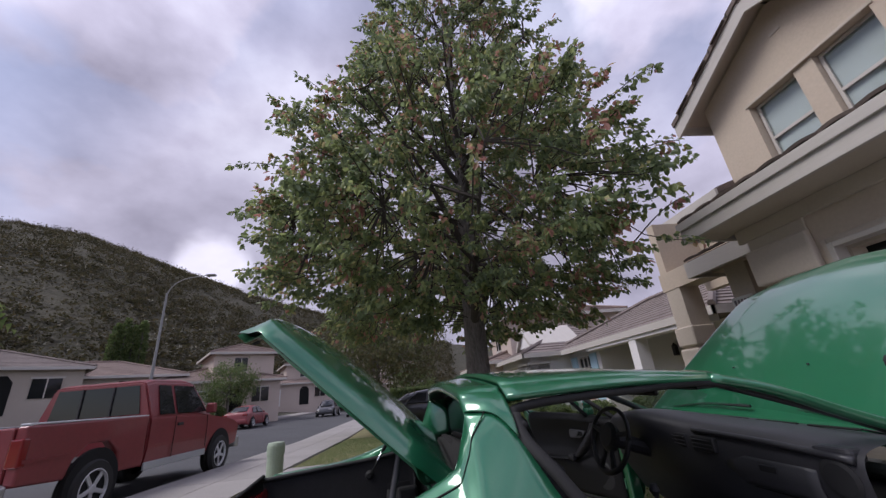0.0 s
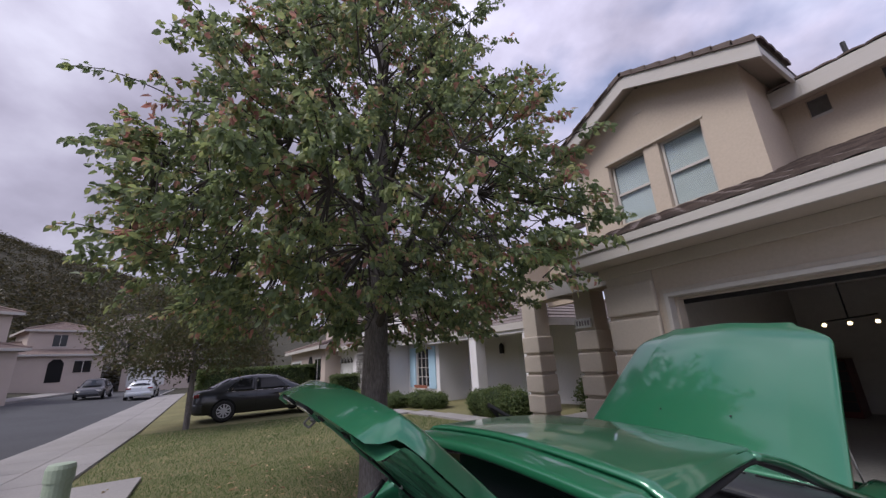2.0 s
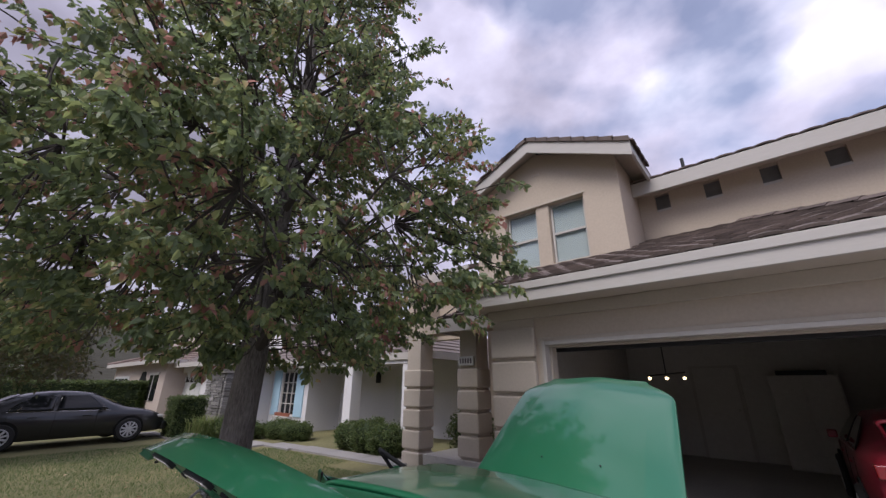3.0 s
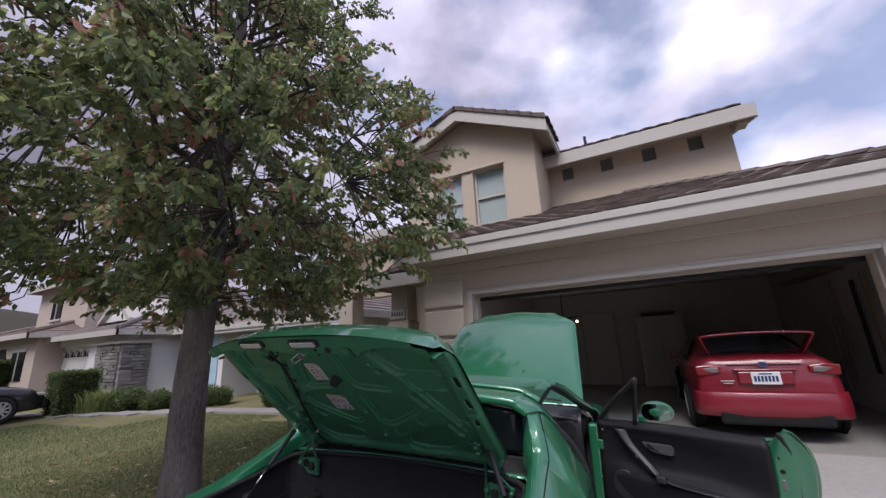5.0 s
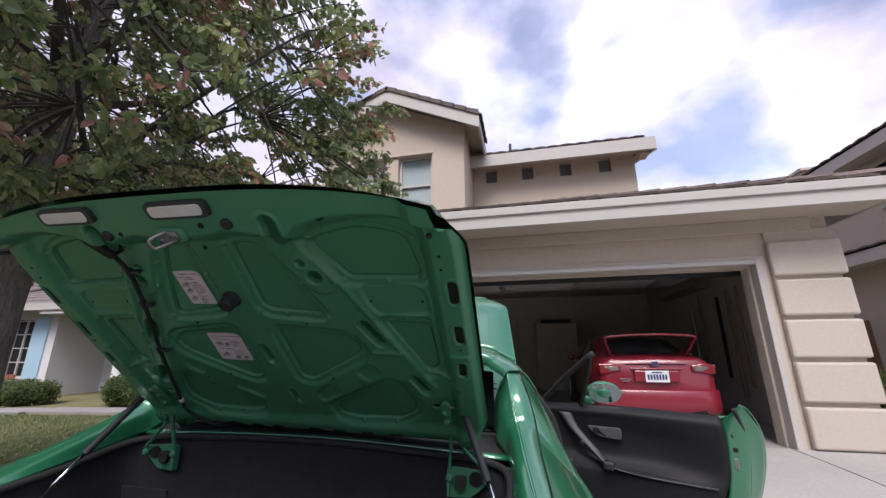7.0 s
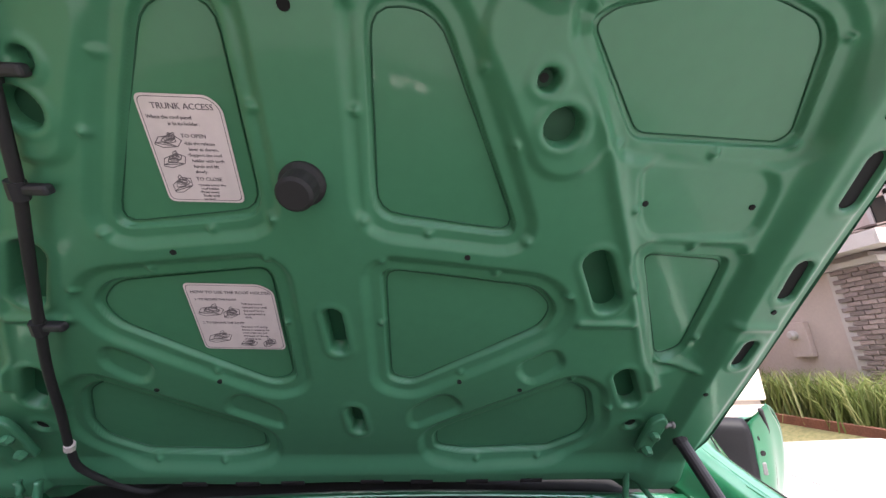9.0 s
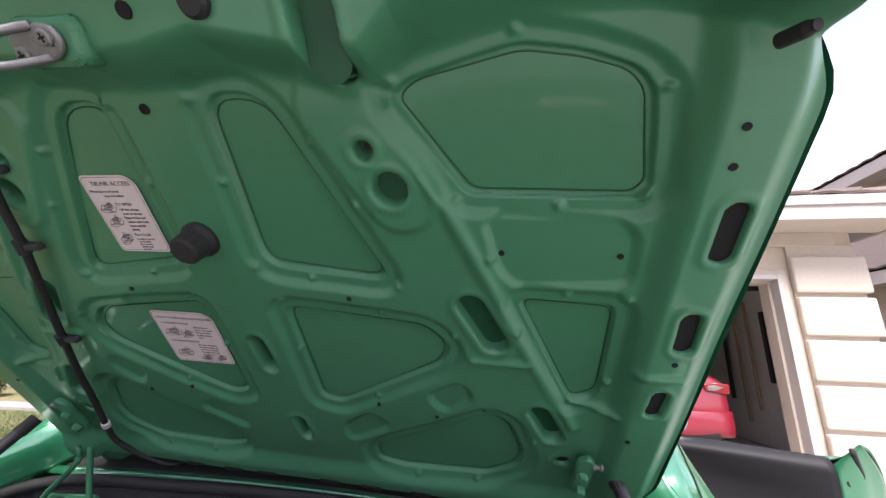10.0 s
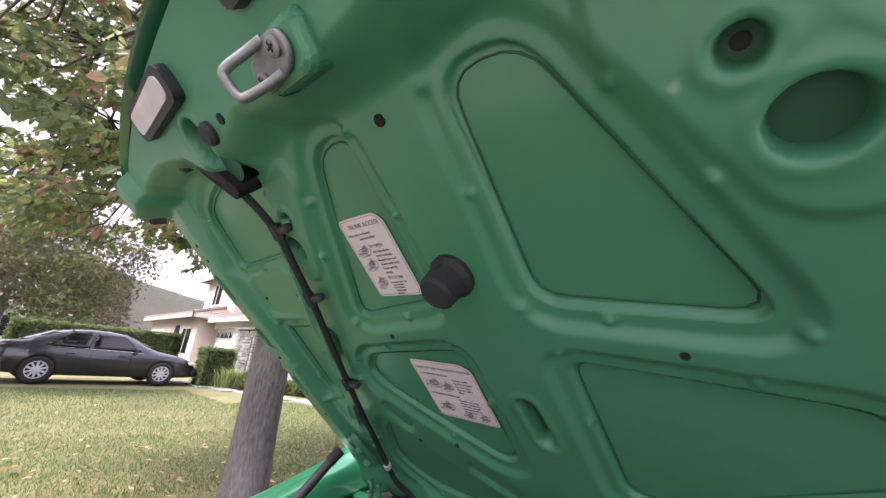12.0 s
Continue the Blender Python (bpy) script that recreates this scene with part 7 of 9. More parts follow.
def pear_tree():
    rng = random.Random(11)
    zg = land_z(-4.1, 4.3)
    t = thing("pear_tree", Matrix.Translation((-4.1, 4.30, zg)), "tall leafy pear tree with reddening leaves on the lawn", "tree")
    trunk = smooth_line([(0, 0, -0.15), (0.01, 0, 0.15), (0.0, 0.0, 0.9), (0.03, 0.02, 1.9), (0.0, 0.06, 3.2), (0.06, 0.1, 4.8), (0.0, 0.12, 6.4), (0.02, 0.1, 8.3)], 130)
    bm = bmesh.new()
    rings = []
    for i, q in enumerate(trunk):
        r = 0.150 * (1 + 0.45 * math.exp(-(q.z + 0.15) * 4.5)) * max(0.07, 1 - 0.115 * max(0, q.z - 0.8))
        ring = []
        for j in range(84):
            a = 2 * math.pi * j / 84
            ca, sa = math.cos(a), math.sin(a)
            furrow = abs(noise.noise((ca * 7.5, sa * 7.5, q.z * 2.2))) + 0.5 * abs(noise.noise((ca * 15, sa * 15, q.z * 4.5 + 3)))
            k = 1 + 0.05 * noise.noise((3 * ca, 3 * sa, q.z * 0.8)) + 0.10 * min(furrow, 0.4) - 0.02
            ring.append(bm.verts.new((q.x + ca * r * k, q.y + sa * r * k, q.z)))
        rings.append(ring)
    for p, q in zip(rings, rings[1:]):
        for j in range(84):
            bm.faces.new((p[j], p[(j + 1) % 84], q[(j + 1) % 84], q[j]))
    part("trunk", bm, BARK, t, "grey furrowed bark trunk", smooth=True)
    # crown radius by height, wider lobes to some sides
    zs = [1.55, 1.9, 2.3, 2.8, 3.5, 4.4, 5.0, 5.8, 6.6, 7.4, 8.4]
    rs = [1.0, 2.0, 2.5, 2.62, 2.50, 2.15, 1.80, 1.55, 1.40, 1.05, 0.3]

    def radius(a, z):
        lobe = 0.20 * noise.noise((math.cos(a) * 1.5 + 3, math.sin(a) * 1.5, z * 0.75)) + 0.16 * noise.noise((math.cos(a) * 3.4, math.sin(a) * 3.4 + 9, z * 1.6))
        north = (-0.06 + 0.10 * float(np.clip((z - 4.4) / 1.0, 0, 1))) * math.sin(a)
        R = float(np.interp(z, zs, rs)) * (1 + 1.2 * lobe + north)
        R *= 1 + 0.03 * max(0.0, -math.sin(a)) * float(np.clip((4.4 - z) / 0.8, 0, 1))
        if math.sin(a) < 0.3:
            R = min(R, float(np.interp(z, [4.0, 4.8, 6.0, 7.2, 8.4], [2.6, 1.70, 1.42, 1.15, 0.35])))
        return R

    bf = bmesh.new()
    knots = []
    for i in range(26):
        f = i / 26
        z0 = 1.75 + 5.4 * f
        a = i * 2.4 + rng.uniform(-0.35, 0.35)
        s = min(trunk, key=lambda q: abs(q.z - z0))
        z1 = z0 + (0.5 + 0.9 * rng.random()) * (1.3 - 0.4 * f)
        R = radius(a, min(z1, 8.2)) * 0.86
        e_ = Vector((math.cos(a) * R, math.sin(a) * R, z1))
        mid = s.lerp(e_, 0.5) + Vector((rng.uniform(-0.12, 0.12), rng.uniform(-0.12, 0.12), 0.22))
        r0 = 0.055 * (1 - 0.6 * f)
        tube(bf, [s, s.lerp(mid, 0.55) + Vector((0, 0, 0.05)), mid, e_], r0, 7, 12, 0.008)
        knots += [s.lerp(mid, 0.7), mid, mid.lerp(e_, 0.35), mid.lerp(e_, 0.7), e_]
        for k in range(3):
            b0 = s.lerp(mid, 0.5 + 0.2 * k) if k < 2 else mid.lerp(e_, 0.4)
            a2 = a + rng.choice((-1, 1)) * rng.uniform(0.4, 0.9)
            z2 = b0.z + rng.uniform(0.1, 0.9)
            R2 = radius(a2, min(max(z2, 1.6), 8.2)) * rng.uniform(0.6, 0.85)
            e2 = Vector((math.cos(a2) * R2, math.sin(a2) * R2, z2))
            tube(bf, [b0, b0.lerp(e2, 0.5) + Vector((0, 0, 0.08)), e2], r0 * 0.45, 5, 8, 0.005)
            knots += [b0.lerp(e2, 0.5), e2]
    shoots = []
    while len(shoots) < 2150:
        z = rng.uniform(zs[0], zs[-1])
        a = rng.uniform(0, 2 * math.pi)
        R = radius(a, z)
        if rng.random() > (R / 2.9) ** 1.25 * (1 if z < 5 else 0.8):
            continue
        k = 0.22 + 0.74 * rng.random() ** 0.5
        p = Vector((math.cos(a) * R * k, math.sin(a) * R * k, z))
        if noise.noise((p.x * 1.15 + 2, p.y * 1.15, p.z * 1.15)) < -0.07:
            continue
        near_ = min(knots, key=lambda q: (q - p).length_squared)
        p = near_.lerp(p, 0.86)
        d = Vector((math.cos(a) + rng.uniform(-0.7, 0.7), math.sin(a) + rng.uniform(-0.7, 0.7), rng.uniform(-0.25, 0.75))).normalized()
        ln = rng.uniform(0.22, 0.46)
        shoots.append((tuple(p), tuple(d), ln))
        if len(shoots) % 2 == 0:
            tube(bf, [near_, near_.lerp(p, 0.6) + Vector((0, 0, 0.04)), p, p + d * ln * 0.9 - Vector((0, 0, ln * 0.3))], 0.010, 4, 6, 0.003)
    # shaded shoots close round the stem
    for _ in range(260):
        a, z, q = rng.uniform(0, 2 * math.pi), rng.uniform(1.9, 5.6), rng.uniform(0.2, 0.85)
        d = Vector((math.cos(a), math.sin(a), rng.uniform(-0.4, 0.5))).normalized()
        shoots.append(((math.cos(a) * q, math.sin(a) * q + 0.05, z), tuple(d), rng.uniform(0.25, 0.45)))
        tube(bf, [(0.02, 0.05, z - 0.1), (math.cos(a) * q, math.sin(a) * q + 0.05, z)], 0.009, 4, 0, 0.004)
    # long shoots that break the outline
    for _ in range(64):
        a, z = rng.uniform(0, 2 * math.pi), rng.uniform(2.4, 5.4)
        if math.sin(a) < 0.3 and z > 4.4:
            z -= 1.4
        R = radius(a, z) * 0.93
        p = Vector((math.cos(a) * R, math.sin(a) * R, z))
        d = Vector((math.cos(a), math.sin(a), rng.uniform(0.0, 0.8))).normalized()
        ln = rng.uniform(0.30, 0.52)
        shoots.append((tuple(p), tuple(d), ln))
        tube(bf, [p - d * 0.4, p, p + d * ln * 0.6 - Vector((0, 0, ln * 0.12)), p + d * ln - Vector((0, 0, ln * 0.35))], 0.008, 4, 8, 0.003)
    part("branch_frame", bf, TWIG, t)
    leafy_shoots("crown", shoots, 40, 0.068, LEAF, t, 12)


pear_tree()
street_tree, _c = tree("street_tree", (-14.8, 2.2, land_z(-14.8, 2.2)), 0.09, 1.7,
                       [(1.6, 1.2), (2.2, 2.4), (3.2, 2.7), (4.2, 1.9), (5.0, 0.6)], 230, 80, 0.11, LEAF_DRY, "brownish street tree beside the pavement", 5, 0.24)
for tx, ty, s in ((-34, -11.8, 3), (-44, 3.5, 8), (-38, -13.5, 9)):
    tree("street_tree", (tx, ty, land_z(tx, ty)), 0.12, 1.8, [(1.5, 1.3), (2.4, 2.4), (3.4, 2.3), (4.6, 0.8)], 110, 60, 0.16, LEAF_HEDGE, "distant green street tree", s, 0.3)


def bush(name, at, radii, n, size, leafs, label, seed, boxy=False, category="bush"):
    rng = np.random.default_rng(seed)
    t = thing(name, Matrix.Translation(at), label, category)
    d = rng.normal(0, 1, (n, 3))
    if boxy:
        d = rng.uniform(-1, 1, (n, 3))
        k = rng.integers(0, 3, n)
        d[np.arange(n), k] = np.sign(d[np.arange(n), k]) * rng.uniform(0.85, 1.0, n)
    else:
        d /= np.linalg.norm(d, axis=1)[:, None]
        d *= rng.uniform(0.75, 1.05, n)[:, None] * (1 + 0.15 * np.sin(d[:, :1] * 5 + seed) * np.cos(d[:, 1:2] * 4))
    c = d * np.array(radii) + np.array([0, 0, radii[2]])
    leaf_mesh("foliage", c[c[:, 2] > 0], 0.03, 5, size, leafs, t, seed, 0.0)
    # added dark solid behind the leaves, the bush's inner shade put into its colour
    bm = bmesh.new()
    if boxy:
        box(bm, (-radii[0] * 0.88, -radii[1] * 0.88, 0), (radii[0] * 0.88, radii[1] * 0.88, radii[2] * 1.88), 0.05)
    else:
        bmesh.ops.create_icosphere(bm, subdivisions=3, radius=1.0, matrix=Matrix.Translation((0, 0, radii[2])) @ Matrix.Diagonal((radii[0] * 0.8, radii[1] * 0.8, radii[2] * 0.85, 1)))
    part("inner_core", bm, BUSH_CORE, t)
    return t


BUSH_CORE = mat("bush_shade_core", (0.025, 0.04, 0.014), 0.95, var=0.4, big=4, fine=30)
bush("clipped_hedge", (-16.3, 7.6, land_z(-16.3, 7.6) - 0.05), (0.50, 0.50, 0.66), 2600, 0.06, LEAF_HEDGE, "clipped square green hedge by the path", 3, True, "hedge")
for i, (bx, by, rx, rz, nn) in enumerate(((-14.6, 8.4, 0.6, 0.36, 900), (-13.7, 8.8, 0.6, 0.28, 900), (-12.9, 9.4, 0.7, 0.30, 1000), (-12.0, 9.5, 0.6, 0.28, 900), (-8.9, 9.4, 0.65, 0.36, 1200), (-8.1, 9.3, 0.6, 0.40, 1200), (-7.3, 9.2, 0.55, 0.36, 1000), (-5.4, 9.9, 0.5, 0.55, 1000))):
    bush("low_shrub", (bx, by, land_z(bx, by) - 0.05), (rx, 0.45, rz), nn, 0.06, LEAF_HEDGE, "low rounded green shrub beside the path", 20 + i)
bush("tall_hedge", (-25.2, 5.2, land_z(-25.2, 5.2) - 0.1), (0.6, 3.1, 0.95), 6500, 0.10, LEAF_HEDGE, "long dark green clipped hedge beyond the parked car", 41, True, "hedge")
for i, (bx, by) in enumerate(((-30, -12), (-33, -12.5), (-37, -12.0), (-27, -12.6), (-41, -12.8), (-46, -13))):
    bush("roadside_shrub", (bx, by, land_z(bx, by) - 0.1), (1.3, 1.0, 0.7), 900, 0.15, LEAF_HEDGE, "dark roadside shrub on the bank", 60 + i)


def tuft(name, at, n, h, spread, label, seed):
    rng = np.random.default_rng(seed)
    V, F = [], []
    for _ in range(n):
        bx, by = rng.normal(0, spread[0]), rng.normal(0, spread[1])
        a, L = rng.uniform(0, 6.283), h * rng.uniform(0.6, 1.15)
        dx, dy = math.cos(a) * L * 0.55, math.sin(a) * L * 0.55
        w = 0.010
        k = len(V)
        wx, wy = -math.sin(a) * w, math.cos(a) * w
        V += [(bx - wx, by - wy, 0), (bx + wx, by + wy, 0), (bx + dx * 0.35 + wx, by + dy * 0.35 + wy, L * 0.65), (bx + dx * 0.35 - wx, by + dy * 0.35 - wy, L * 0.65), (bx + dx, by + dy, L * 0.9)]
        F += [(k, k + 1, k + 2, k + 3), (k + 3, k + 2, k + 4)]
    ob = raw(name, V, F, LEAF_STRAP)
    ob.matrix_world = Matrix.Translation(at)
    return tagged(ob, label, "grass tuft")


tuft("grass_tuft", (-15.3, 7.9, land_z(-15.3, 7.9)), 260, 0.75, (0.22, 0.2), "spiky green grass tuft by the hedge", 4)
for i in range(9):
    gx, gy = 5.5 + 0.12 * math.sin(i * 2.1), 7.5 + i * 0.38
    tuft("grass_tuft", (gx, gy, land_z(gx, gy)), 150, 0.85, (0.22, 0.2), "long strappy leaves along the neighbouring wall", 70 + i)


# ---- other cars ----
def loft_body(W, st):
    """Stations: y, sill z, belt z, belt half-width share, roof z, roof half-width share."""
    bm = bmesh.new()
    rings = []
    for y, zs, zb, kb, zr, kr in st:
        h = W / 2
        zm = zs + (zb - zs) * 0.55
        pr_ = [(h * kb * 0.90, zs), (h * kb * 0.99, zs + 0.08), (h * kb, zm), (h * kb * 0.985, zb - 0.05), (h * kb * 0.95, zb), (h * (kb * 0.45 + kr * 0.55), zb + (zr - zb) * 0.55), (h * kr, zr - 0.035 * (zr > zb + 0.1)), (h * kr * 0.6, zr), (0, zr + 0.012)]
        full = [(x, z) for x, z in pr_] + [(-x, z) for x, z in pr_[-2::-1]]
        rings.append([Vector((x, y, z)) for x, z in full])
    n = len(rings[0])
    cols = [smooth_line([r[i] for r in rings], 60) for i in range(n)]
    g = [[bm.verts.new(cols[i][j]) for i in range(n)] for j in range(60)]
    for j in range(59):
        for i in range(n - 1):
            bm.faces.new((g[j][i], g[j][i + 1], g[j + 1][i + 1], g[j + 1][i]))
    bm.faces.new(g[0])
    bm.faces.new(g[-1][::-1])
    bmesh.ops.recalc_face_normals(bm, faces=bm.faces[:])
    return bm


def saloon(name, m, L, W, H, paint, label, wheel_r=0.33, simple=False, tail=None):
    c = thing(name, m, label, "car")
    f = L / 4.8
    st = [(0.0, 0.30, 0.62, 0.72, 0.66, 0.60), (0.10 * f, 0.26, 0.90, 0.88, 0.98, 0.70), (0.55 * f, 0.22, 0.96, 0.97, 1.06, 0.72), (0.80 * f, 0.2, 0.96, 1.0, H * 0.84, 0.64), (1.40 * f, 0.2, 0.94, 1.0, H * 0.965, 0.62), (2.1 * f, 0.2, 0.91, 1.0, H, 0.63), (2.75 * f, 0.2, 0.89, 1.0, H * 0.95, 0.63), (3.25 * f, 0.2, 0.88, 0.99, H * 0.79, 0.67), (3.62 * f, 0.2, 0.88, 0.98, 0.98, 0.72), (4.2 * f, 0.22, 0.82, 0.95, 0.88, 0.70), (4.6 * f, 0.24, 0.66, 0.86, 0.72, 0.66), (L, 0.30, 0.50, 0.70, 0.55, 0.55)]
    if tail:
        st = tail + st[3:]
    part("body", loft_body(W, st), paint, c, smooth=True)
    hw = W / 2
    for sx in (1, -1):
        def side(y, z, k=0.0):
            t = (z - 0.92) / max(0.05, H - 0.92)
            return (sx * (hw * (0.95 - 0.31 * max(0, t) ** 1.2) + 0.012 + k), y, z)
        for y0, y1, y2, y3 in ((0.92, 1.85, 1.90, 1.45), (1.93, 3.10, 2.62, 1.98)):
            part("side_window", sheet(bmesh.new(), [[side(y0 * f, 0.96), side(y1 * f, 0.945)], [side((y0 + y3) / 2 * f, 0.93 + (H - 0.92) * 0.5), side((y1 + y2) / 2 * f, 0.93 + (H - 0.92) * 0.5)], [side(y3 * f, H - 0.09), side(y2 * f, H - 0.09)]], 8, 8, 0.004, sx), WINDOW_DARK, c, smooth=True)
        part("chrome_strip", tube(bmesh.new(), [side(0.95 * f, 0.945, 0.004), side(1.9 * f, 0.935, 0.004), side(3.15 * f, 0.915, 0.004)], 0.005, 6), CHROME if not simple else BLACK_PLASTIC, c)
        part("door_mirror", box(bmesh.new(), (sx * hw * 0.98 if sx > 0 else -hw * 1.12, 2.90 * f, 0.92), (hw * 1.12 if sx > 0 else -hw * 0.98, 3.0 * f, 1.03), 0.02), paint, c)
        for y in (0.62, 1.78):
            part("door_handle", box(bmesh.new(), (sx * hw - 0.01, (y + 0.75) * f, 0.78), (sx * hw + 0.018, (y + 0.95) * f, 0.81), 0.006), paint, c)
        for y in (0.98 * f, 1.92 * f, 2.85 * f):
            part("door_gap", tube(bmesh.new(), [(sx * (hw + 0.003), y, 0.30), (sx * (hw + 0.004), y, 0.62), (sx * (hw * 0.985), y, 0.90)], 0.004, 5), VOID, c)
        for y in (0.92 * f, 0.92 * f + 2.80 * f):
            part("wheel_arch", lathe(bmesh.new(), [(wheel_r * 1.12, 0), (wheel_r * 1.16, 0.05)], 30, Matrix.Translation((sx * (hw - 0.035), y, wheel_r + 0.02)) @ pose(0, 0, 0, 0, 90 * sx, 0)), VOID, c)
            road_wheel(c, Matrix.Translation((sx * (hw - 0.045), y, wheel_r)) @ pose(0, 0, 0, 0, 90 * sx, 0), wheel_r, 0.22, 5 if simple else 10)
        part("tail_lamp", box(bmesh.new(), (min(sx * hw * 0.56, sx * hw * 0.9), 0.0, 0.80), (max(sx * hw * 0.56, sx * hw * 0.9), 0.16, 0.92), 0.03), TAIL, c)
        part("head_lamp", box(bmesh.new(), (min(sx * hw * 0.5, sx * hw * 0.88), 4.42 * f, 0.62), (max(sx * hw * 0.5, sx * hw * 0.88), 4.66 * f, 0.72), 0.03), LENS, c)
    part("rear_screen", sheet(bmesh.new(), [[(-hw * 0.66, 0.53 * f, 1.065), (0, 0.45 * f, 1.08), (hw * 0.66, 0.53 * f, 1.065)], [(-hw * 0.56, 1.16 * f, H * 0.945), (0, 1.12 * f, H * 0.96), (hw * 0.56, 1.16 * f, H * 0.945)]], 10, 8, 0.004), WINDOW_DARK, c, smooth=True)
    part("windscreen", sheet(bmesh.new(), [[(-hw * 0.66, 3.58 * f, 1.015), (0, 3.66 * f, 1.02), (hw * 0.66, 3.58 * f, 1.015)], [(-hw * 0.58, 2.75 * f, H * 0.955), (0, 2.80 * f, H * 0.97), (hw * 0.58, 2.75 * f, H * 0.955)]], 10, 8, 0.004), WINDOW_DARK, c, smooth=True)
    part("rear_bumper", sheet(bmesh.new(), [
        [(-hw * 0.99, 0.30, z), (-hw * 0.90, 0.06 - k, z), (-hw * 0.5, -0.03 - k, z), (0, -0.045 - k, z), (hw * 0.5, -0.03 - k, z), (hw * 0.90, 0.06 - k, z), (hw * 0.99, 0.30, z)]
        for z, k in ((0.60, 0.0), (0.54, 0.022), (0.40, 0.03), (0.30, 0.0))], 30, 10, 0.01), paint, c, smooth=True)
    part("front_bumper", box(bmesh.new(), (-hw * 0.82, L - 0.16, 0.24), (hw * 0.82, L + 0.04, 0.50), 0.06), paint, c)
    return c


sd = Vector((-0.09, 1.0, 0)).normalized()
sedan_m = Matrix.Translation(Vector((-15.8, 3.2, land_z(-16, 4.6) + 0.02)) - sd * 0.93 + Vector((-sd.y, sd.x, 0)) * 0.85) @ Matrix.Rotation(math.atan2(-sd.x, sd.y), 4, "Z")
saloon("saloon_car", sedan_m, 4.8, 1.85, 1.46, GREY_PAINT, "dark grey four-door saloon parked in a driveway")
saloon("small_car", Matrix.Translation((-27.5, -8.4, land_z(-27.5, -8.4) - 0.12)) @ pose(0, 0, 0, 0, 0, 90), 4.4, 1.75, 1.45, RED_OLD, "dark red car parked across the street", simple=True)
saloon("small_car", Matrix.Translation((-27.0, -19.5, land_z(-27, -19.5))) @ pose(0, 0, 0, 0, 0, 60), 4.4, 1.75, 1.45, SILVER, "silver car parked on a sloping driveway", simple=True)
saloon("small_car", Matrix.Translation((-33.5, -22.5, land_z(-33.5, -22.5))) @ pose(0, 0, 0, 0, 0, 100), 4.4, 1.75, 1.45, SILVER, "white car parked behind the silver car", simple=True)
saloon("small_car", Matrix.Translation((-46.0, -5.6, land_z(-46, -5.6) - 0.12)) @ pose(0, 0, 0, 0, 0, -90), 4.5, 1.8, 1.6, GREY_PAINT, "distant dark car parked on the street", simple=True)
saloon("small_car", Matrix.Translation((-38.0, -1.9, land_z(-38, -1.9) - 0.12)) @ pose(0, 0, 0, 0, 0, 90), 4.5, 1.8, 1.6, SILVER, "white car parked along the kerb", simple=True)


